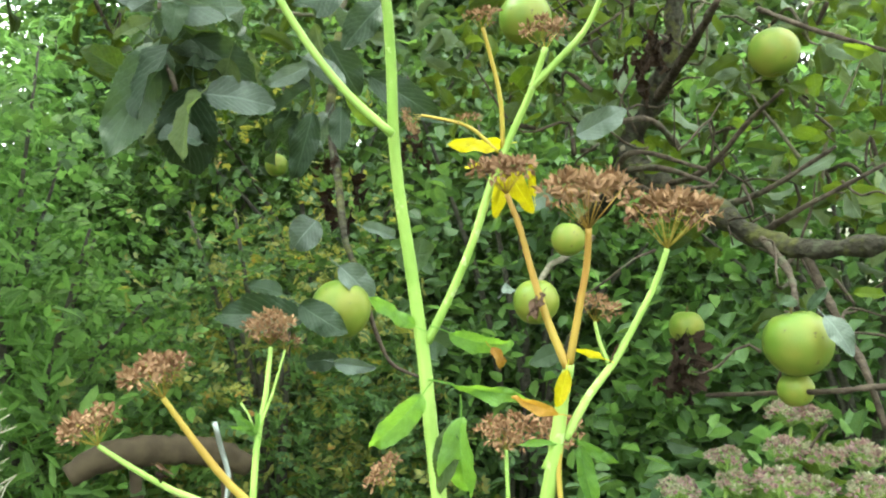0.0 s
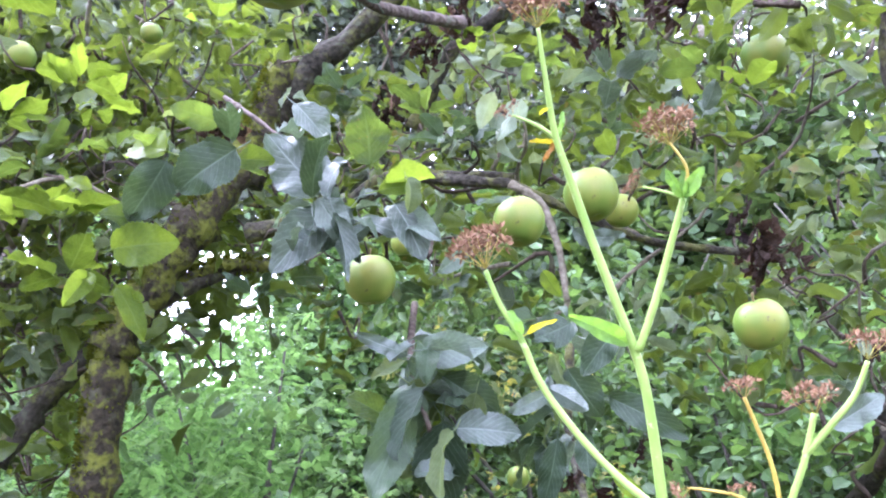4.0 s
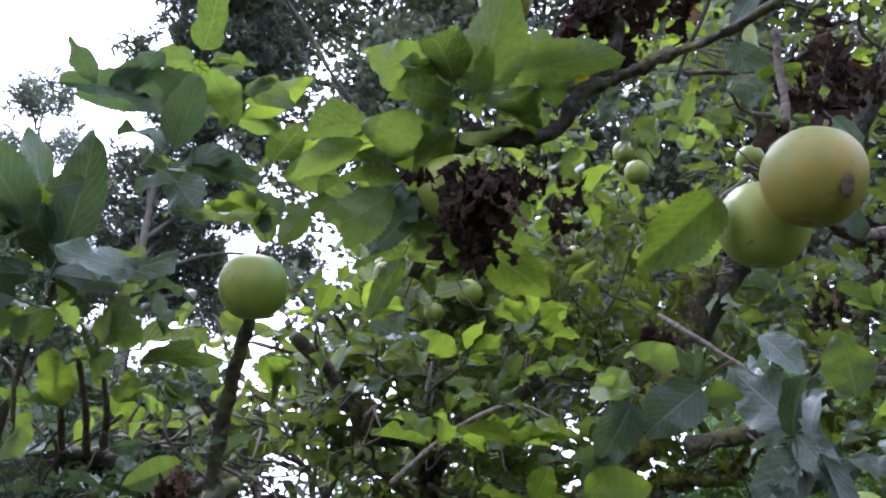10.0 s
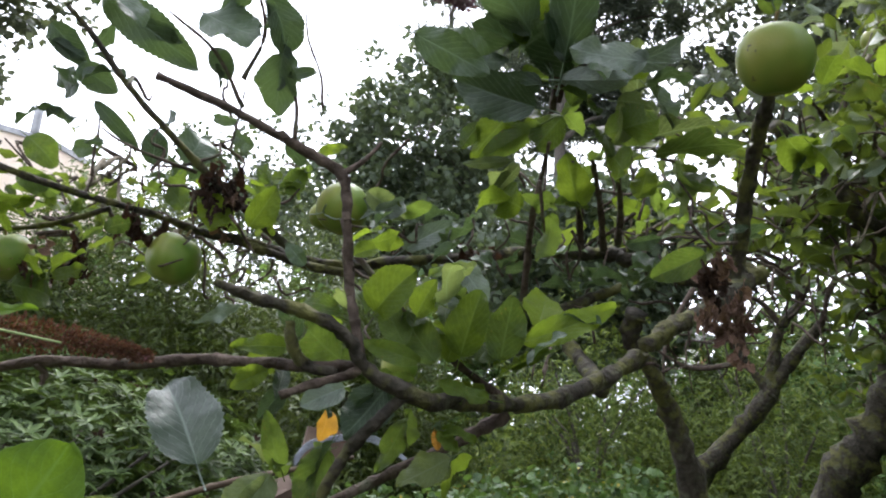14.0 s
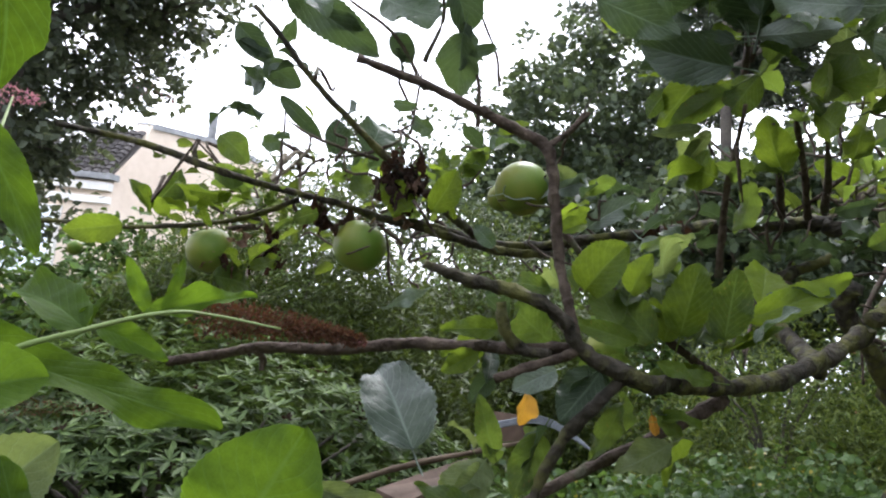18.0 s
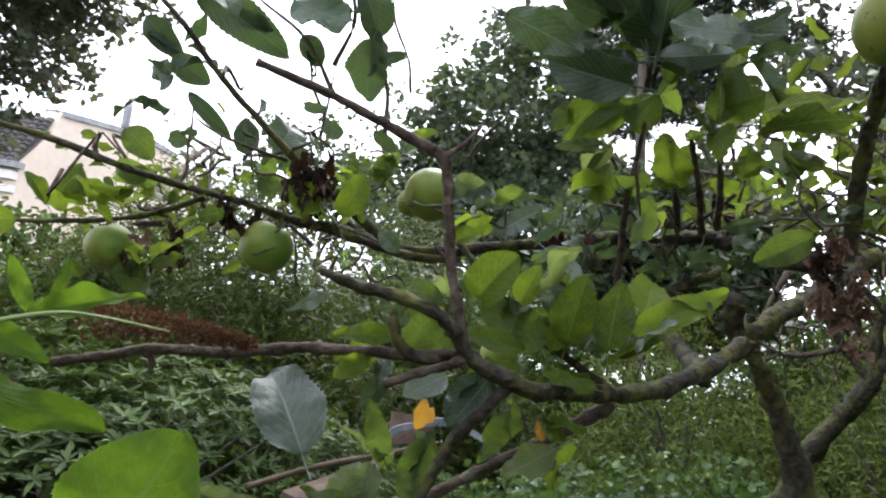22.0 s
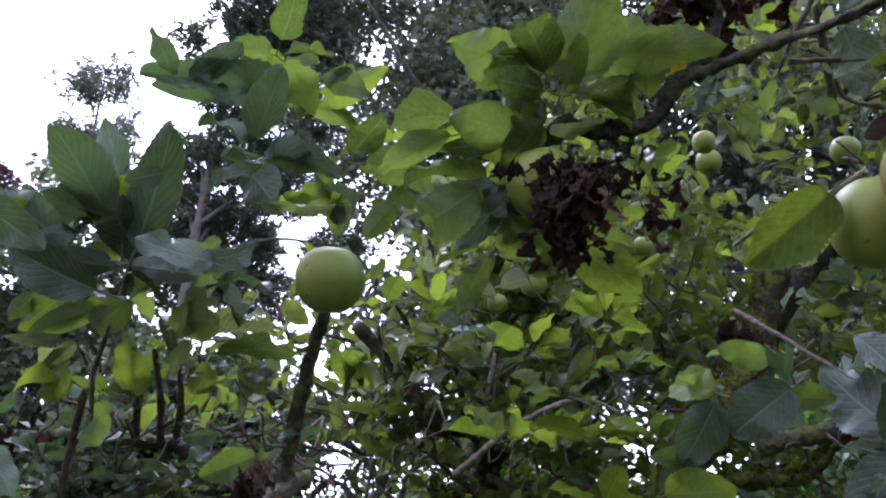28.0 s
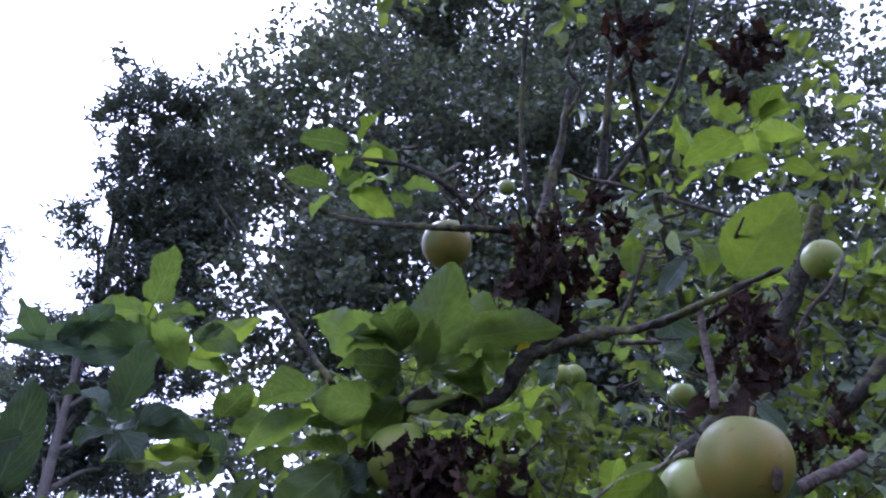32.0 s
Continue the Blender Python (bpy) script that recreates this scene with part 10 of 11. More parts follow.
tangle(BOUGH_TREE, (-1.514, 0.241, 1.872), 8, 0.12, 398, 0.0022, 0.080)
tangle(RIGHT_TREE, (-1.919, 1.419, 2.191), 12, 0.25, 399, 0.004)
tangle(RIGHT_TREE, (-1.696, 1.344, 2.215), 10, 0.22, 400, 0.004)
tangle(RIGHT_TREE, (-1.776, 1.727, 2.100), 8, 0.25, 401, 0.004)
tangle(RIGHT_TREE, (-1.668, 1.472, 2.315), 8, 0.22, 402, 0.004)
tangle(BARE_TREE, (-2.932, 1.820, 2.053), 9, 0.30, 403, 0.004, 0.1)
tangle(BARE_TREE, (-2.843, 1.915, 2.153), 9, 0.30, 404, 0.004, 0.1)
tangle(BARE_TREE, (-2.662, 2.101, 2.259), 9, 0.30, 405, 0.004, 0.1)
tangle(BARE_TREE, (-2.552, 2.202, 2.310), 9, 0.30, 406, 0.004, 0.1)

# ---- apples ----
BIG_APPLE = apple((-0.265, 0.526, 2.005), 0.084, (15, 12, 40), 3, label='large yellow-green apple with a dark scar and speckles')
apple((-0.627, 0.587, 2.459), 0.074, (20, -15, 60), 3, label='pale apple with a rosy cheek')
SCAR = plain_material('apple_scar', (0.03, 0.022, 0.012), (0.07, 0.05, 0.028), 300, 0.9, 0.5)
scar_points, scar_faces = apple_shape(8)
scar_turn = np.array(frames(np.array([[0.3, 0.2, 1.0]]), np.array([(0.616, -0.485, -0.621)]))[0])
scar = new('scar', mesh_of('scar', (scar_points * [0.010, 0.022, 0.005] * (1 + 0.25 * np.sin(900 * scar_points[:, :1]))) @ scar_turn.T + (-0.237, 0.504, 1.977), scar_faces, mats=(SCAR,)))
scar.parent = BIG_APPLE
scar.matrix_basis = BIG_APPLE.matrix_basis.inverted()
tagged(scar, 'small dark sunken scab')
apple((-0.328, 0.577, 2.003), 0.083, (10, 15, 0), 1, label='green apple tucked behind a larger one')
apple((-0.585, 0.438, 2.068), 0.074, (20, 0, 0), 2, label='green apple half hidden by withered leaves')
apple((-0.926, 0.450, 2.056), 0.088, (12, 10, 0), 0, label='round pale green apple above a thick branch')
apple((-0.214, 1.206, 1.909), 0.082, (-18, 4, 0), 1)
apple((-0.104, 1.296, 1.966), 0.092, (-12, -12, 0), 2)
apple((-0.061, 1.430, 1.971), 0.064, (5, 10, 0), 0)
apple((-0.442, 1.138, 1.826), 0.080, (2, -2, 0), 1)
apple((-0.430, 1.282, 1.918), 0.045, (15, 5, 0), 2)
apple((0.113, 1.145, 1.706), 0.072, (12, -12, 0), 0)
apple((0.231, 1.474, 2.248), 0.087, (8, 0, 0), 1)
apple((-0.857, 1.397, 2.665), 0.058, (8, -3, 0), 2)
apple((-1.357, 1.270, 1.811), 0.059, (8, 10, 0), 0)
apple((-1.077, 1.475, 2.548), 0.050, (17, 15, 0), 1)
apple((-0.651, 0.943, 2.402), 0.038, (-8, -10, 0), 2)
apple((-0.801, 1.065, 3.000), 0.039, (12, 15, 0), 0)
apple((-0.426, 0.871, 2.263), 0.038, (15, 18, 0), 1)
apple((-0.324, 0.673, 2.141), 0.029, (0, -20, 0), 2)
apple((0.479, 1.107, 1.264), 0.092, (-8, -12, 0), 0)
apple((0.481, 1.115, 1.199), 0.049, (-12, -10, 0), 1)
apple((0.450, 1.519, 1.225), 0.064, (-5, 0, 0), 2)
apple((0.129, 1.145, 1.317), 0.064, (8, -5, 0), 0)
apple((-0.119, 0.955, 1.331), 0.070, (-15, 8, 0), 1)
apple((0.545, 1.375, 1.702), 0.082, (-12, -7, 0), 2)
apple((0.187, 1.235, 1.400), 0.051, (-15, 5, 0), 0)
apple((-0.266, 1.322, 1.517), 0.037, (-10, -7, 0), 1)
apple((-1.507, 0.088, 1.940), 0.087, (5, -18, 0), 2)
apple((-1.531, -0.383, 1.790), 0.071, (15, 15, 0), 0)
apple((-1.586, -0.159, 1.832), 0.076, (-5, 5, 0), 1)
apple((-1.556, 0.066, 1.934), 0.047, (8, -2, 0), 2)
apple((-0.988, 0.054, 1.660), 0.036, (8, -10, 0), 0)
apple((-1.591, -0.595, 1.780), 0.024, (16, 12, 0), 1)
apple((-1.254, 1.274, 2.423), 0.064, (-13, 2, 0), 2)
apple((-1.361, 1.274, 2.397), 0.049, (-8, 10, 0), 0)
apple((-1.496, 1.223, 2.526), 0.052, (0, -20, 0), 1)
apple((-1.528, -0.160, 1.821), 0.083, (-20, 10, 0), 2)
apple((-0.243, 1.302, 2.672), 0.078, (3, -5, 0), 0)
apple((-1.901, 1.663, 1.899), 0.034, (-15, 5, 0), 1)

# ---- the lovage plants in front ----
LOVAGE = thing("lovage_plant", (0.022, 0.603, 0), "tall flowering lovage with a ribbed green stem and dry brown umbels", "plant")
branch(LOVAGE, 'stem', [(0.022, 0.603, -0.020), (0.017, 0.603, 0.600), (-0.003, 0.619, 1.220), (-0.010, 0.632, 1.277), (-0.015, 0.639, 1.329), (-0.020, 0.642, 1.364), (-0.027, 0.643, 1.413), (-0.034, 0.641, 1.459), (-0.038, 0.637, 1.505), (-0.039, 0.630, 1.555), (-0.042, 0.620, 1.603), (-0.057, 0.601, 1.666), (-0.070, 0.588, 1.716), (-0.079, 0.574, 1.756), (-0.086, 0.561, 1.786), (-0.088, 0.543, 1.823), (-0.089, 0.527, 1.864)], [0.007, 0.0065, 0.0056, 0.0052, 0.0048, 0.0044, 0.004, 0.0036, 0.0032, 0.0025, 0.0016], STEM, sides=18, rough=0.008, per=5, ribs=0.09)
branch(LOVAGE, 'side_stem', [(-0.013, 0.641, 1.344), (0.004, 0.641, 1.378), (0.024, 0.639, 1.426), (0.038, 0.639, 1.470), (0.052, 0.636, 1.504), (0.067, 0.630, 1.538), (0.077, 0.624, 1.569)], [0.0037, 0.0033, 0.003, 0.0024], STEM, sides=12, rough=0.008, ribs=0.08, seed=2)
branch(LOVAGE, 'side_stem', [(0.067, 0.630, 1.540), (0.087, 0.624, 1.560), (0.105, 0.618, 1.580), (0.116, 0.611, 1.603)], [0.003, 0.0025, 0.002], STEM, sides=12, rough=0.008, ribs=0.08, seed=3)
branch(LOVAGE, 'side_stem', [(0.046, 0.637, 1.495), (0.044, 0.633, 1.530), (0.035, 0.628, 1.567), (0.030, 0.625, 1.584)], [0.002, 0.0016, 0.0014], STEM_OLD, sides=6, rough=0.01, seed=4)
branch(LOVAGE, 'side_stem', [(0.042, 0.637, 1.492), (0.020, 0.637, 1.511), (-0.006, 0.636, 1.518), (-0.017, 0.636, 1.520)], [0.0016, 0.0013, 0.001], STEM_OLD, sides=6, rough=0.01, seed=5)
branch(LOVAGE, 'side_stem', [(-0.043, 0.609, 1.624), (-0.031, 0.605, 1.649), (-0.015, 0.597, 1.688), (0.003, 0.583, 1.733)], [0.0035, 0.003, 0.0025], STEM, sides=12, rough=0.008, ribs=0.08, seed=6)
branch(LOVAGE, 'side_stem', [(0.003, 0.583, 1.733), (-0.007, 0.582, 1.738), (-0.026, 0.580, 1.745)], [0.0015, 0.0012, 0.001], STEM, sides=6, rough=0.01, seed=7)
branch(LOVAGE, 'side_stem', [(0.003, 0.583, 1.733), (0.008, 0.576, 1.752), (-0.002, 0.573, 1.775)], [0.0015, 0.0013, 0.001], STEM_OLD, sides=6, rough=0.01, seed=8)
branch(LOVAGE, 'side_stem', [(-0.086, 0.561, 1.786), (-0.097, 0.556, 1.796), (-0.117, 0.548, 1.806)], [0.002, 0.0015, 0.001], STEM, sides=6, rough=0.01, seed=9)
LOVAGE_RIPE = thing("lovage_plant", (0.055, 0.454, 0), "ripening lovage stalk with yellowing leaves and brown seed umbels", "plant")
branch(LOVAGE_RIPE, 'stem', [(0.055, 0.454, -0.020), (0.055, 0.454, 0.600), (0.057, 0.456, 1.280), (0.063, 0.456, 1.316), (0.067, 0.458, 1.344), (0.070, 0.456, 1.362)], [0.0048, 0.0044, 0.004, 0.003], STEM, sides=10, rough=0.015)
branch(LOVAGE_RIPE, 'side_stem', [(0.070, 0.456, 1.362), (0.075, 0.455, 1.392), (0.079, 0.452, 1.421), (0.079, 0.448, 1.438)], [0.0024, 0.0021, 0.0019], STEM_OLD, sides=8, rough=0.01, seed=1)
branch(LOVAGE_RIPE, 'side_stem', [(0.069, 0.456, 1.360), (0.060, 0.461, 1.382), (0.051, 0.466, 1.410), (0.042, 0.468, 1.442), (0.036, 0.469, 1.457)], [0.0026, 0.002, 0.0016], STEM_OLD, sides=8, rough=0.01, seed=2)
branch(LOVAGE_RIPE, 'side_stem', [(0.068, 0.457, 1.319), (0.082, 0.465, 1.341), (0.098, 0.472, 1.360), (0.114, 0.478, 1.386), (0.126, 0.482, 1.409), (0.131, 0.482, 1.425)], [0.0026, 0.0023, 0.002, 0.0017], STEM, sides=12, rough=0.008, ribs=0.08, seed=3)
branch(LOVAGE_RIPE, 'side_stem', [(0.095, 0.472, 1.359), (0.090, 0.475, 1.373), (0.088, 0.477, 1.383)], [0.0014, 0.0012, 0.001], STEM, sides=6, rough=0.01, seed=4)
branch(LOVAGE_RIPE, 'side_stem', [(0.065, 0.450, 1.282), (0.064, 0.453, 1.304), (0.068, 0.458, 1.331)], [0.0016, 0.0016, 0.0014], STEM_OLD, sides=6, rough=0.01, seed=5)
branch(LOVAGE_RIPE, 'side_stem', [(0.045, 0.561, 1.241), (0.044, 0.568, 1.263), (0.044, 0.573, 1.279)], [0.0016, 0.0015, 0.0013], STEM, sides=6, rough=0.01, seed=6)
branch(LOVAGE_RIPE, 'side_stem', [(0.069, 0.567, 1.267), (0.075, 0.570, 1.278), (0.079, 0.571, 1.282)], [0.0014, 0.0013, 0.001], STEM, sides=6, rough=0.01, seed=7)
LOVAGE_SMALL = thing("lovage_plant", (-0.143, 0.589, 0), "thin lovage stalks with small dry umbels", "plant")
branch(LOVAGE_SMALL, 'stem', [(-0.143, 0.589, -0.020), (-0.143, 0.589, 0.600), (-0.156, 0.659, 1.205), (-0.157, 0.685, 1.254), (-0.154, 0.705, 1.288), (-0.153, 0.724, 1.326)], [0.003, 0.003, 0.0028, 0.002], STEM, sides=8, rough=0.01)
branch(LOVAGE_SMALL, 'side_stem', [(-0.158, 0.686, 1.258), (-0.148, 0.701, 1.288), (-0.139, 0.716, 1.325)], [0.0013, 0.0012, 0.001], STEM, sides=6, rough=0.01, seed=1)
branch(LOVAGE_SMALL, 'stem', [(-0.133, 0.539, 0.600), (-0.129, 0.549, 1.246), (-0.147, 0.547, 1.266), (-0.167, 0.544, 1.294), (-0.186, 0.540, 1.324)], [0.003, 0.003, 0.0025, 0.0018], STEM_OLD, sides=8, rough=0.01)
branch(LOVAGE_SMALL, 'stem', [(-0.163, 0.549, 0.600), (-0.161, 0.543, 1.252), (-0.183, 0.540, 1.263), (-0.206, 0.537, 1.278), (-0.227, 0.533, 1.294)], [0.0026, 0.0024, 0.002, 0.0016], STEM, sides=8, rough=0.01)
branch(LOVAGE_SMALL, 'side_stem', [(-0.159, 0.686, 1.258), (-0.165, 0.689, 1.274), (-0.172, 0.690, 1.285)], [0.0013, 0.001, 0.001], STEM, sides=6, rough=0.01, seed=2)
umbel(LOVAGE_RIPE, (0.079, 0.448, 1.437), (0, 0.1, 1), 0.059, 446)
umbel(LOVAGE_RIPE, (0.131, 0.482, 1.425), (0.15, 0.1, 1), 0.062, 447)
umbel(LOVAGE_RIPE, (0.036, 0.469, 1.457), (-0.1, -0.2, 1), 0.042, 448)
umbel(LOVAGE_RIPE, (0.088, 0.477, 1.382), (0.3, 0, 1), 0.030, 449, rays=9)
umbel(LOVAGE_RIPE, (0.044, 0.573, 1.278), (0, -0.25, 1), 0.045, 450)
umbel(LOVAGE_RIPE, (0.079, 0.570, 1.280), (0, -0.25, 1), 0.043, 451)
umbel(LOVAGE, (0.077, 0.624, 1.567), (0, 0, 1), 0.044, 452, rays=9)
umbel(LOVAGE, (-0.017, 0.636, 1.520), (-1, 0, -0.6), 0.026, 453, rays=8)
umbel(LOVAGE, (0.020, 0.637, 1.511), (0, 0, 1), 0.022, 454, rays=6)
umbel(LOVAGE, (0.030, 0.626, 1.582), (0, 0, 1), 0.031, 455, rays=8)
umbel(LOVAGE, (-0.152, 0.578, 1.694), (-0.2, 0, 1), 0.057, 456)
umbel(LOVAGE, (-0.026, 0.580, 1.745), (-1, 0, 0.6), 0.024, 457, rays=7)
umbel(LOVAGE, (-0.002, 0.574, 1.773), (0, 0, 1), 0.049, 458)
umbel(LOVAGE, (-0.117, 0.549, 1.805), (-0.5, 0, 1), 0.022, 459, rays=6)
umbel(LOVAGE, (-0.089, 0.527, 1.864), (0, -0.25, 1), 0.058, 460)
umbel(LOVAGE, (0.116, 0.610, 1.604), (0.3, 0, 1), 0.039, 461, rays=10)
umbel(LOVAGE_SMALL, (-0.153, 0.724, 1.328), (0, -0.25, 1), 0.051, 462)
umbel(LOVAGE_SMALL, (-0.186, 0.540, 1.324), (-0.3, 0, 1), 0.052, 463)
umbel(LOVAGE_SMALL, (-0.227, 0.533, 1.294), (-0.5, 0, 1), 0.045, 464)
umbel(LOVAGE_SMALL, (-0.172, 0.690, 1.285), (0, 0, 1), 0.028, 465, rays=8, mats=(STEM, HEDGE_YELLOW))
umbel(LOVAGE_SMALL, (-0.139, 0.716, 1.324), (0.2, 0, 1), 0.030, 466, rays=6)
umbel(LOVAGE, (-0.035, 0.585, 1.249), (-1, 0, 1.2), 0.038, 467, rays=9)
branch(LOVAGE, 'side_stem', [(-0.037, 0.610, 1.503), (-0.068, 0.612, 1.531), (-0.100, 0.610, 1.571), (-0.121, 0.605, 1.607), (-0.132, 0.598, 1.641), (-0.145, 0.591, 1.667), (-0.153, 0.583, 1.694)], [0.0034, 0.003, 0.0025, 0.0018], STEM, sides=12, rough=0.008, ribs=0.08, seed=12)
leaf(LOVAGE, (-0.051, 0.630, 1.512), (-0.075, 0.628, 1.535), 0.35, -104, 'bright', 0)
leaf(LOVAGE, (-0.053, 0.630, 1.512), (-0.077, 0.633, 1.514), 0.25, -126, 'lovage', 1)
leaf(LOVAGE, (-0.022, 0.633, 1.358), (-0.059, 0.631, 1.375), 0.30, -65, 'lovage', 2)
leaf(LOVAGE, (0.004, 0.623, 1.354), (0.059, 0.629, 1.333), 0.30, 110, 'lovage', 3)
leaf(LOVAGE, (0.036, 0.620, 1.343), (0.051, 0.617, 1.325), 0.40, 59, 'orange', 4)
leaf(LOVAGE, (0.006, 0.606, 1.318), (0.073, 0.620, 1.301), 0.25, 102, 'lovage', 5)
leaf(LOVAGE, (-0.016, 0.604, 1.311), (-0.050, 0.600, 1.269), 0.35, -96, 'lovage', 0)
leaf(LOVAGE, (0.012, 0.581, 1.300), (0.014, 0.574, 1.240), 0.50, 59, 'lovage', 1)
leaf(LOVAGE, (0.004, 0.589, 1.293), (0.002, 0.575, 1.248), 0.40, 7, 'green', 2)
leaf(LOVAGE_RIPE, (0.063, 0.452, 1.318), (0.041, 0.453, 1.318), 0.25, -56, 'lovage', 3)
leaf(LOVAGE_RIPE, (0.074, 0.456, 1.319), (0.099, 0.451, 1.304), 0.25, 81, 'lovage', 4)
leaf(LOVAGE_RIPE, (0.076, 0.455, 1.316), (0.081, 0.447, 1.284), 0.40, 38, 'lovage', 5)
leaf(LOVAGE_RIPE, (0.068, 0.451, 1.360), (0.064, 0.450, 1.339), 0.35, -72, 'yellow', 0)
leaf(LOVAGE_RIPE, (0.064, 0.451, 1.335), (0.038, 0.448, 1.342), 0.30, -101, 'orange', 1)
leaf(LOVAGE_RIPE, (0.093, 0.471, 1.362), (0.077, 0.481, 1.368), 0.25, -95, 'yellow', 2)
leaf(LOVAGE_RIPE, (0.096, 0.472, 1.360), (0.103, 0.468, 1.375), 0.40, 99, 'pinkbrown', 3)
leaf(LOVAGE_RIPE, (0.052, 0.454, 1.396), (0.050, 0.451, 1.383), 0.50, -47, 'pinkbrown', 4)
leaf(LOVAGE_RIPE, (0.055, 0.454, 1.402), (0.047, 0.454, 1.389), 0.40, -114, 'pinkbrown', 5)
leaf(LOVAGE, (0.047, 0.635, 1.483), (0.070, 0.636, 1.446), 0.35, 123, 'yellow', 0)
leaf(LOVAGE, (0.047, 0.634, 1.478), (0.042, 0.634, 1.442), 0.40, -105, 'yellow', 1)
leaf(LOVAGE, (0.046, 0.637, 1.498), (0.005, 0.636, 1.492), 0.30, -75, 'yellow', 2)
leaf(LOVAGE, (0.044, 0.638, 1.481), (0.016, 0.636, 1.481), 0.22, -74, 'yellow', 3)
leaf(LOVAGE, (0.050, 0.635, 1.491), (0.046, 0.631, 1.465), 0.30, -80, 'lovage', 4)
leaf(LOVAGE, (0.070, 0.636, 1.457), (0.065, 0.629, 1.482), 0.30, -149, 'yellow', 5)
leaf(LOVAGE_SMALL, (-0.157, 0.682, 1.259), (-0.180, 0.687, 1.281), 0.30, -92, 'lovage', 0)
leaf(LOVAGE_SMALL, (-0.157, 0.677, 1.262), (-0.153, 0.684, 1.281), 0.30, 62, 'lovage', 1)
leaf(LOVAGE_SMALL, (-0.159, 0.682, 1.262), (-0.178, 0.675, 1.271), 0.25, -100, 'lovage', 2)
leaf(LOVAGE_SMALL, (-0.184, 0.543, 1.273), (-0.196, 0.541, 1.282), 0.50, -75, 'pinkbrown', 3)
leaf(LOVAGE_SMALL, (-0.184, 0.533, 1.275), (-0.179, 0.534, 1.266), 0.60, 53, 'brown', 4)
leaf(LOVAGE, (0.002, 0.578, 1.732), (-0.006, 0.570, 1.753), 0.35, -157, 'lovage', 5)
leaf(LOVAGE, (0.003, 0.578, 1.732), (0.019, 0.575, 1.754), 0.35, 125, 'lovage', 0)
leaf(LOVAGE, (0.005, 0.578, 1.731), (0.003, 0.576, 1.753), 0.40, -151, 'lovage', 1)
leaf(LOVAGE, (-0.130, 0.599, 1.640), (-0.152, 0.586, 1.647), 0.30, -86, 'lovage', 2)
leaf(LOVAGE, (-0.127, 0.599, 1.643), (-0.104, 0.596, 1.654), 0.25, 88, 'yellow', 3)
leaf(LOVAGE, (-0.130, 0.593, 1.642), (-0.135, 0.582, 1.662), 0.30, -119, 'lovage', 4)
leaf(LOVAGE, (-0.050, 0.608, 1.629), (-0.087, 0.592, 1.654), 0.35, -100, 'lovage', 5)
leaf(LOVAGE, (-0.086, 0.562, 1.785), (-0.108, 0.565, 1.789), 0.20, -133, 'yellow', 0)
leaf(LOVAGE, (-0.086, 0.562, 1.785), (-0.073, 0.554, 1.808), 0.25, 154, 'lovage', 1)
leaf(LOVAGE, (-0.088, 0.562, 1.784), (-0.096, 0.567, 1.771), 0.30, -111, 'orange', 2)
leaf(LOVAGE, (-0.089, 0.546, 1.806), (-0.098, 0.548, 1.804), 0.40, -95, 'yellow', 3)

# ---- stonecrop, stake, log and dry grass in the bed ----
PETAL = leaf_material("stonecrop_petal", (0.30, 0.14, 0.20), (0.48, 0.32, 0.34), veins=0.0, glow=0.3, island=True)
PETAL_PALE = leaf_material("stonecrop_petal_pale", (0.30, 0.30, 0.18), (0.50, 0.46, 0.38), veins=0.0, glow=0.3, island=True)
STONECROP = thing("stonecrop", (0.503, 1.174, 0), "stonecrop with flat heads of fading pink and white flowers", "flower")
branch(STONECROP, 'stem', [(0.406, 1.213, 0.000), (0.341, 1.193, 0.620), (0.341, 1.183, 1.034)], [0.005, 0.004, 0.003], STEM, sides=6, rough=0.02)
flower_head(STONECROP, (0.341, 1.183, 1.034), 0.063, 100, (PETAL, PETAL_PALE))
spur(STONECROP, (0.350, 1.168, 0.998), 4, 0.060, 508, (0, 0, 1), 'green', 1.0, 0.60, 0.0)
branch(STONECROP, 'stem', [(0.456, 1.253, 0.000), (0.425, 1.233, 0.640), (0.425, 1.223, 1.067)], [0.005, 0.004, 0.003], STEM, sides=6, rough=0.02)
flower_head(STONECROP, (0.425, 1.223, 1.067), 0.062, 101, (PETAL, PETAL_PALE))
branch(STONECROP, 'stem', [(0.451, 1.194, 0.000), (0.417, 1.174, 0.629), (0.417, 1.164, 1.049)], [0.005, 0.004, 0.003], STEM, sides=6, rough=0.02)
flower_head(STONECROP, (0.417, 1.164, 1.049), 0.059, 102, (PETAL, PETAL_PALE))
spur(STONECROP, (0.424, 1.149, 1.013), 4, 0.060, 509, (0, 0, 1), 'green', 1.0, 0.60, 0.0)
branch(STONECROP, 'stem', [(0.533, 1.328, 0.000), (0.553, 1.308, 0.670), (0.553, 1.298, 1.117)], [0.005, 0.004, 0.003], STEM, sides=6, rough=0.02)
flower_head(STONECROP, (0.553, 1.298, 1.117), 0.080, 103, (PETAL, PETAL_PALE))
branch(STONECROP, 'stem', [(0.551, 1.315, 0.000), (0.583, 1.295, 0.669), (0.583, 1.285, 1.115)], [0.005, 0.004, 0.003], STEM, sides=6, rough=0.02)
flower_head(STONECROP, (0.583, 1.285, 1.115), 0.057, 104, (PETAL, PETAL_PALE))
spur(STONECROP, (0.591, 1.270, 1.075), 4, 0.060, 510, (0, 0, 1), 'green', 1.0, 0.60, 0.0)
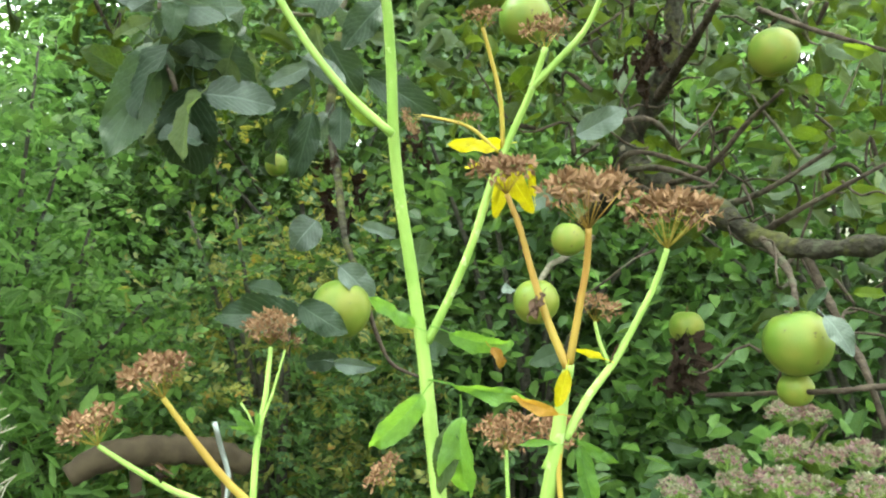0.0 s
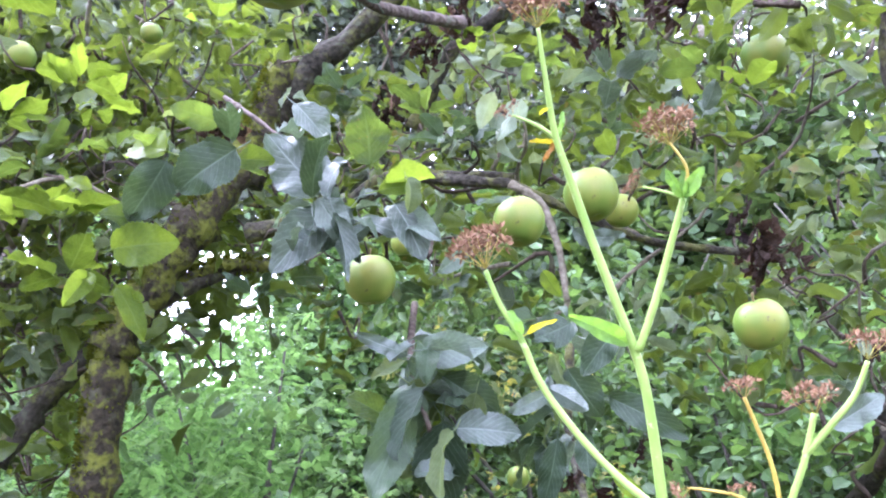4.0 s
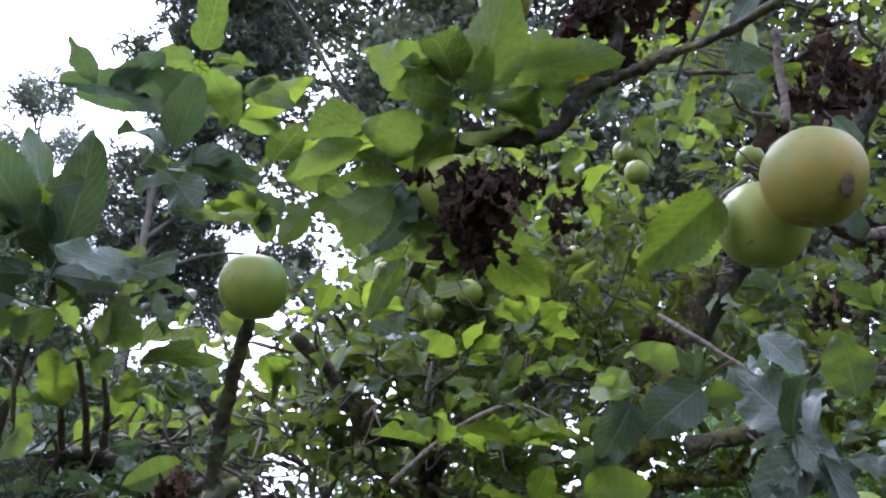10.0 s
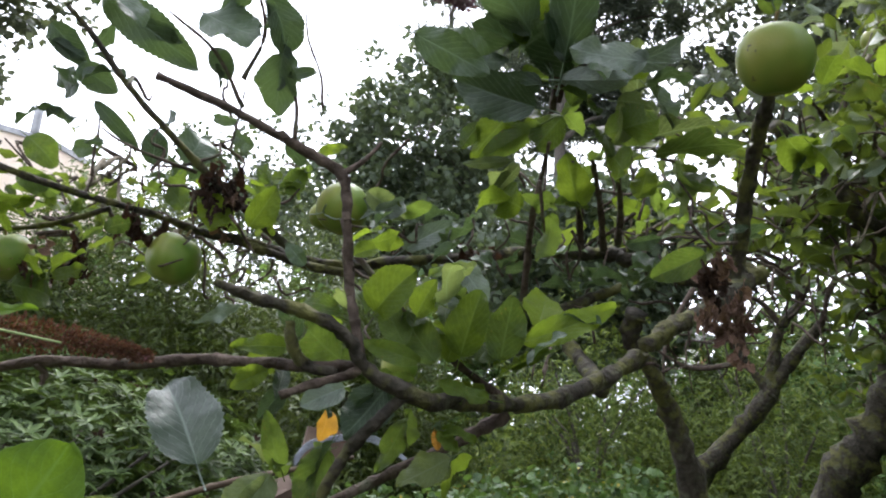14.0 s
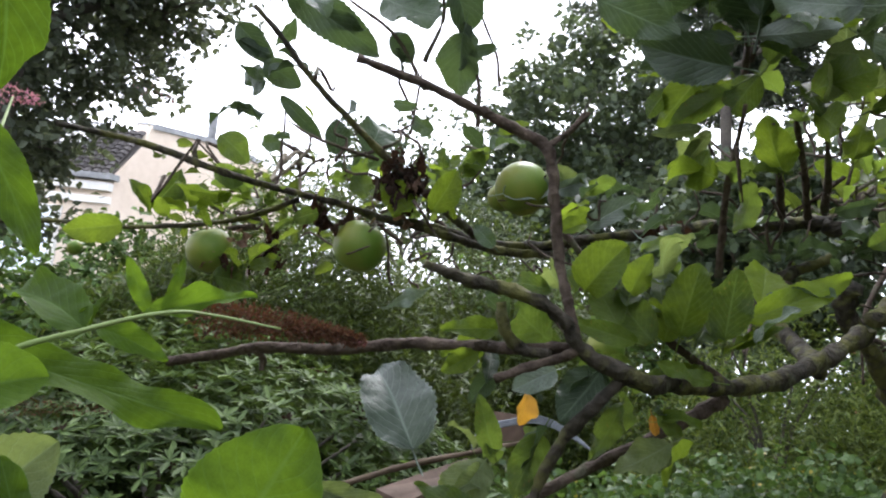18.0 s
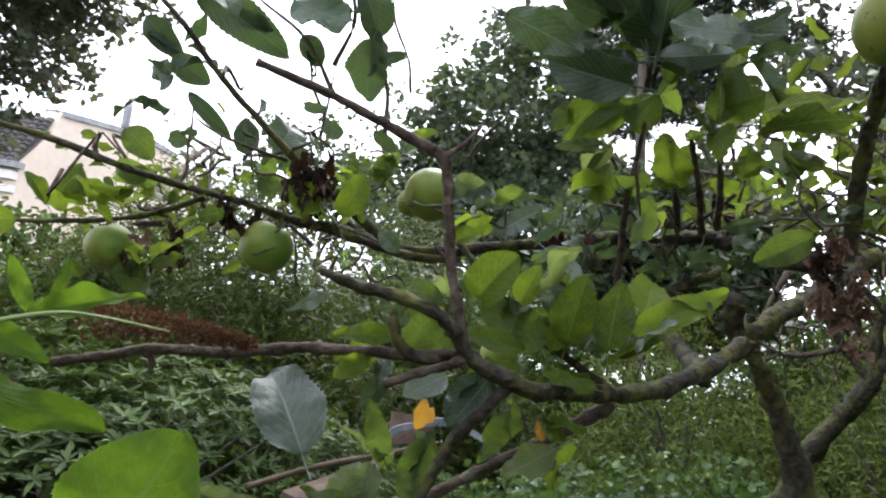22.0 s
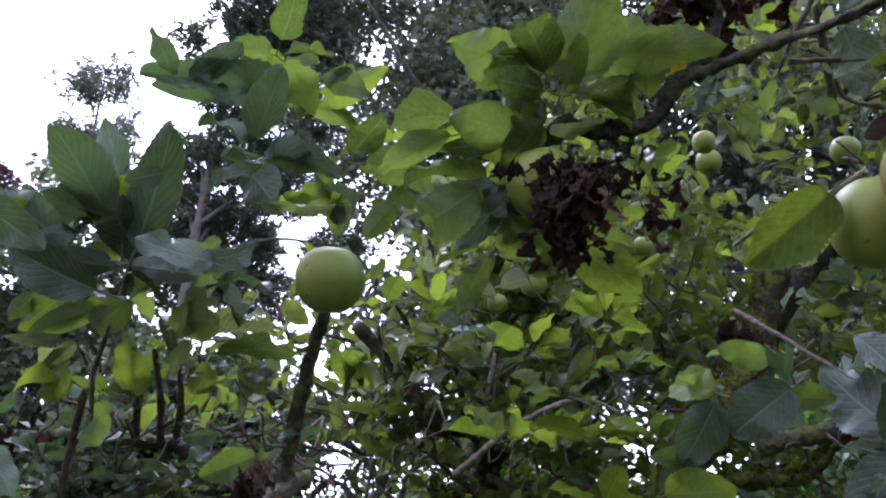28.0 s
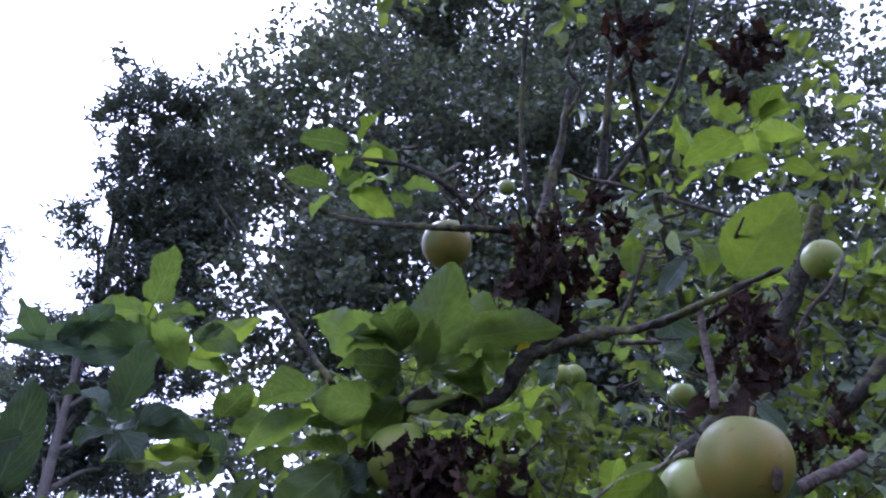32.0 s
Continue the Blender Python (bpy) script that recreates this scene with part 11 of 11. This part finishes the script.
branch(STONECROP, 'stem', [(0.505, 1.228, 0.000), (0.507, 1.208, 0.653), (0.507, 1.198, 1.088)], [0.005, 0.004, 0.003], STEM, sides=6, rough=0.02)
flower_head(STONECROP, (0.507, 1.198, 1.088), 0.070, 105, (PETAL, PETAL_PALE))
branch(STONECROP, 'stem', [(0.528, 1.209, 0.000), (0.545, 1.189, 0.648), (0.545, 1.179, 1.081)], [0.005, 0.004, 0.003], STEM, sides=6, rough=0.02)
flower_head(STONECROP, (0.545, 1.179, 1.081), 0.066, 106, (PETAL, PETAL_PALE))
spur(STONECROP, (0.551, 1.164, 1.044), 4, 0.060, 511, (0, 0, 1), 'green', 1.0, 0.60, 0.0)
branch(STONECROP, 'stem', [(0.474, 1.130, 0.000), (0.455, 1.110, 0.642), (0.455, 1.100, 1.070)], [0.005, 0.004, 0.003], STEM, sides=6, rough=0.02)
flower_head(STONECROP, (0.455, 1.100, 1.070), 0.073, 107, (PETAL, PETAL_PALE))
branch(STONECROP, 'stem', [(0.509, 1.157, 0.000), (0.513, 1.137, 0.632), (0.513, 1.127, 1.053)], [0.005, 0.004, 0.003], STEM, sides=6, rough=0.02)
flower_head(STONECROP, (0.513, 1.127, 1.053), 0.068, 108, (PETAL, PETAL_PALE))
spur(STONECROP, (0.519, 1.111, 1.019), 4, 0.060, 512, (0, 0, 1), 'green', 1.0, 0.60, 0.0)
branch(STONECROP, 'stem', [(0.547, 1.143, 0.000), (0.576, 1.123, 0.662), (0.576, 1.113, 1.104)], [0.005, 0.004, 0.003], STEM, sides=6, rough=0.02)
flower_head(STONECROP, (0.576, 1.113, 1.104), 0.072, 109, (PETAL, PETAL_PALE))
branch(STONECROP, 'stem', [(0.536, 1.085, 0.000), (0.558, 1.065, 0.647), (0.558, 1.055, 1.078)], [0.005, 0.004, 0.003], STEM, sides=6, rough=0.02)
flower_head(STONECROP, (0.558, 1.055, 1.078), 0.065, 110, (PETAL, PETAL_PALE))
spur(STONECROP, (0.562, 1.041, 1.046), 4, 0.060, 513, (0, 0, 1), 'green', 1.0, 0.60, 0.0)
STEEL = plain_material("galvanised_steel", (0.35, 0.37, 0.38), (0.5, 0.52, 0.53), 30, 0.4, 0.1, metal=0.8)
STAKE = thing("plant_stake", (-0.243, 0.889, 0), "thin grey steel spiral plant stake", "stake")
part("rod", mesh_of("rod", *tube([(-0.243 + 0.007 * math.cos(1.5 * i), 0.889 + 0.007 * math.sin(1.5 * i), -0.02 + 0.0309 * i) for i in range(41)], [0.003, 0.003], 6, 0, 2), mats=(STEEL,)), STAKE)
DEADWOOD = plain_material("weathered_log", (0.04, 0.027, 0.017), (0.09, 0.065, 0.04), 25, 0.85, 0.6, 0.004)
LOG = thing("log", (-0.628, 1.860, 0), "curved weathered brown log lying across the bed", "log")
branch(LOG, 'trunk_piece', [(-0.806, 1.737, 0.874), (-0.757, 1.768, 0.901), (-0.690, 1.818, 0.904), (-0.628, 1.860, 0.897), (-0.572, 1.887, 0.887), (-0.517, 1.927, 0.863), (-0.469, 1.950, 0.828)], [0.025, 0.034, 0.034, 0.032, 0.025], DEADWOOD, sides=12, rough=0.05)
branch(LOG, "leg", [(-0.690, 1.818, 0.904), (-0.690, 1.868, -0.02)], [0.016, 0.014], DEADWOOD, 8, 0.05)
branch(LOG, "leg", [(-0.517, 1.927, 0.863), (-0.517, 1.977, -0.02)], [0.016, 0.014], DEADWOOD, 8, 0.05)
STRAW = plain_material("dry_straw", (0.20, 0.18, 0.13), (0.36, 0.34, 0.27), 60, 0.9, 0.3)
DRY = thing("dry_grass", (-0.388, 0.634, 0), "tuft of dry grey-beige grass plumes", "grass")
dry_rng = np.random.default_rng(77)
dry_pos = np.array((-0.388, 0.634, 1.251)) + dry_rng.normal(size=(2600, 3)) * [0.012, 0.012, 0.034]
part("plume", scatter("plume", [box_shape(0.03, 0.03)], dry_pos, frames(dry_rng.normal(size=(2600, 3)) + [0, 0, 0.6], dry_rng.normal(size=(2600, 3))), dry_rng.uniform(0.008, 0.022, 2600), (STRAW,)), DRY, kind="stuff")
branch(DRY, 'stalk', [(-0.388, 0.634, -0.010), (-0.388, 0.634, 0.700), (-0.388, 0.634, 1.251)], [0.003, 0.003, 0.002], STRAW, sides=5)

# ---- the buddleia beside the camera, the board and the cables ----
BUDDLEIA = thing("buddleia", (-0.768, -0.490, 0), "buddleia shrub with long soft leaves and spent brown flower spikes", "shrub")
BUDDLEIA_STEM = plain_material("buddleia_stem", (0.13, 0.19, 0.05), (0.22, 0.28, 0.11), 40, 0.6, 0.3, 0.001)
SPENT = leaf_material("spent_flower", (0.075, 0.03, 0.018), (0.19, 0.08, 0.045), veins=0.0, glow=0.15, island=True, rough=0.85)
PINK = leaf_material("buddleia_flower", (0.50, 0.14, 0.30), (0.72, 0.30, 0.46), veins=0.0, glow=0.3, island=True)
branch(BUDDLEIA, 'stem', [(-0.768, -0.490, -0.020), (-0.788, -0.480, 0.800), (-0.823, -0.445, 1.511), (-0.814, -0.431, 1.582), (-0.812, -0.394, 1.611), (-0.817, -0.360, 1.625), (-0.812, -0.332, 1.635), (-0.807, -0.304, 1.642), (-0.840, -0.283, 1.645), (-0.855, -0.236, 1.641)], [0.005, 0.004, 0.0022, 0.0017, 0.0013, 0.0008], BUDDLEIA_STEM, sides=8, rough=0.02)
branch(BUDDLEIA, 'stem', [(-0.768, -0.490, -0.020), (-0.918, -0.540, 0.800), (-0.906, -0.472, 1.610), (-0.991, -0.500, 1.733), (-1.072, -0.531, 1.808), (-1.154, -0.556, 1.877)], [0.006, 0.004, 0.0022, 0.0012], BUDDLEIA_STEM, sides=8, rough=0.02, seed=1)

leaf(BUDDLEIA, (-0.752, -0.426, 1.857), (-0.786, -0.413, 1.770), 0.50, 118, 'buddleia', 0)
leaf(BUDDLEIA, (-0.771, -0.432, 1.751), (-0.798, -0.386, 1.675), 0.30, 100, 'buddleia', 2)
leaf(BUDDLEIA, (-0.845, -0.364, 1.626), (-0.885, -0.442, 1.688), 0.40, -39, 'buddleia', 3)
leaf(BUDDLEIA, (-0.859, -0.334, 1.641), (-0.865, -0.262, 1.669), 0.30, 67, 'buddleia', 5)
leaf(BUDDLEIA, (-0.870, -0.462, 1.614), (-0.841, -0.280, 1.584), 0.20, 53, 'buddleia', 0)
leaf(BUDDLEIA, (-0.779, -0.419, 1.576), (-0.768, -0.370, 1.600), 0.90, 72, 'buddleia', 3)
leaf(BUDDLEIA, (-0.729, -0.252, 1.501), (-0.742, -0.212, 1.575), 0.90, 70, 'buddleia', 2)
leaf(BUDDLEIA, (-0.745, -0.201, 1.547), (-0.742, -0.157, 1.533), 0.40, 65, 'under', 5)
leaf(BUDDLEIA, (-0.744, -0.386, 1.517), (-0.721, -0.346, 1.557), 0.90, 109, 'under', 3)
leaf(BUDDLEIA, (-0.868, -0.330, 1.644), (-0.875, -0.352, 1.679), 0.30, -66, 'buddleia', 2)
leaf(BUDDLEIA, (-0.866, -0.318, 1.647), (-0.869, -0.313, 1.685), 0.30, 66, 'buddleia', 5)
leaf(BUDDLEIA, (-0.854, -0.359, 1.630), (-0.829, -0.315, 1.621), 0.40, 62, 'buddleia', 3)
leaf(BUDDLEIA, (-0.718, -0.349, 1.518), (-0.714, -0.361, 1.554), 0.50, -69, 'buddleia', 0)
leaf(BUDDLEIA, (-0.857, -0.378, 1.624), (-0.860, -0.358, 1.650), 0.30, 68, 'buddleia', 2)


def spike(parent, start, end, thick, seed, mat, count=900):
    """A flower spike of tiny florets, thinner towards its tip."""
    rng = np.random.default_rng(seed)
    a, b = np.array(start), np.array(end)
    t = rng.random(count)
    c = a + (b - a) * t[:, None] - np.array([0, 0, 1.0]) * (0.12 * np.linalg.norm(b - a) * t ** 2)[:, None]
    v = rng.normal(size=(count, 3))
    v /= np.linalg.norm(v, axis=1)[:, None]
    pos = c + v * (thick * (1.05 - 0.8 * t) * rng.uniform(0.3, 1, count))[:, None]
    part("flower_spike", scatter("flower_spike", TINY, pos, frames(v + (b - a) * 2, rng.normal(size=v.shape)), thick * rng.uniform(0.14, 0.26, count), (mat,)), parent, kind="stuff")


spike(BUDDLEIA, (-0.894, -0.295, 1.646), (-0.877, -0.176, 1.653), 0.0165, 531, SPENT, 3000)
spike(BUDDLEIA, (-0.865, -0.183, 1.638), (-0.864, -0.174, 1.637), 0.0033, 532, PINK, 40)
spike(BUDDLEIA, (-1.146, -0.577, 1.878), (-1.161, -0.532, 1.883), 0.0165, 533, PINK, 300)
spike(BUDDLEIA, (-1.273, -0.457, 1.944), (-1.282, -0.418, 1.941), 0.0098, 534, PINK, 60)
spike(BUDDLEIA, (-0.962, -0.461, 1.561), (-0.992, -0.353, 1.582), 0.0113, 535, SPENT, 400)
FADED = leaf_material("faded_flower", (0.10, 0.05, 0.075), (0.20, 0.11, 0.15), veins=0.0, glow=0.2, island=True, rough=0.85)
spike(BUDDLEIA, (-0.936, -0.104, 2.058), (-0.923, 0.067, 2.040), 0.0271, 536, FADED, 2400)
BOARD_WOOD = plain_material("old_board", (0.05, 0.032, 0.022), (0.11, 0.075, 0.055), 30, 0.85, 0.5, 0.003)
BOARD = thing("wooden_board", (-2.928, 0.029, 1.299), "old brown wooden board leaning in the leaves", "board")
part("plank", prism([(-2.928, 0.029, 1.299), (-3.096, 0.343, 1.403), (-3.039, 0.358, 1.368), (-2.816, 0.108, 1.277)], (0, 0, -0.04), BOARD_WOOD, "plank"), BOARD)
branch(BOARD, 'batten', [(-2.787, -0.085, 1.320), (-2.927, 0.112, 1.375), (-3.045, 0.351, 1.426), (-3.149, 0.572, 1.473)], [0.01, 0.01, 0.008], DEADWOOD, sides=8)
part("post", prism([(-2.908, 0.029, 1.269), (-2.878, 0.049, -0.301), (-2.978, 0.049, -0.301)], (0, 0.03, 0.01), BOARD_WOOD, "post"), BOARD)
part("panel", prism([(-3.191, 0.394, 1.453), (-3.248, 0.588, 1.468), (-3.255, 0.573, 1.558), (-3.240, 0.421, 1.567)], (-0.03, 0, 0), BOARD_WOOD, "panel"), BOARD)
CABLE = plain_material("grey_cable", (0.10, 0.11, 0.13), (0.25, 0.27, 0.31), 40, 0.4, 0.05)
CABLES = thing("cable_coil", (-3.068, 0.489, 1.491), "loose coil of thin grey cables lying on the board", "cable")
branch(CABLES, 'cable', [(-3.095, 0.357, 1.432), (-3.090, 0.395, 1.491), (-3.072, 0.478, 1.524), (-3.096, 0.584, 1.539), (-3.112, 0.702, 1.505), (-3.081, 0.787, 1.455)], [0.0032, 0.0032], CABLE, sides=6, rough=0, seed=0)
branch(CABLES, 'cable', [(-3.096, 0.356, 1.442), (-3.090, 0.394, 1.498), (-3.072, 0.477, 1.530), (-3.097, 0.583, 1.547), (-3.112, 0.702, 1.510), (-3.081, 0.787, 1.455)], [0.0032, 0.0032], CABLE, sides=6, rough=0, seed=1)
branch(CABLES, 'cable', [(-3.096, 0.355, 1.451), (-3.091, 0.394, 1.506), (-3.073, 0.477, 1.536), (-3.097, 0.583, 1.554), (-3.113, 0.702, 1.516), (-3.081, 0.787, 1.455)], [0.0032, 0.0032], CABLE, sides=6, rough=0, seed=2)
branch(CABLES, 'cable', [(-3.097, 0.355, 1.461), (-3.091, 0.393, 1.513), (-3.073, 0.477, 1.541), (-3.097, 0.582, 1.562), (-3.113, 0.702, 1.522), (-3.081, 0.787, 1.455)], [0.0032, 0.0032], CABLE, sides=6, rough=0, seed=3)

# ---- a far brick house ----
BRICK_HOUSE = thing("brick_house", (-19.44, 13.95, 0), "distant brick house glimpsed between trunks", "house")
bx = Vector((-0.583, -0.812, 0))
bh = Vector((-19.44, 13.95, 0))
part("wall", prism([bh - bx * 0.5, bh + bx * 0.6, bh + bx * 0.6 + UPZ * 4.5, bh - bx * 0.5 + UPZ * 4.5], bh.normalized() * 4, BRICK), BRICK_HOUSE)
part("roof", prism([bh - bx * 0.7 + UPZ * 4.5 - bh.normalized() * 0.2, bh + bx * 0.8 + UPZ * 4.5 - bh.normalized() * 0.2, bh + bx * 0.8 + UPZ * 5.0 + bh.normalized() * 2, bh - bx * 0.7 + UPZ * 5.0 + bh.normalized() * 2], bh.normalized() * 2.2, TILE), BRICK_HOUSE)
far_win = part("window", prism([bh - bx * 0.3 + UPZ * 3.1 - bh.normalized() * 0.05, bh + bx * 0.5 + UPZ * 3.1 - bh.normalized() * 0.05, bh + bx * 0.5 + UPZ * 4.3 - bh.normalized() * 0.05, bh - bx * 0.3 + UPZ * 4.3 - bh.normalized() * 0.05], bh.normalized() * 0.04, PAINT), BRICK_HOUSE, label="white window")
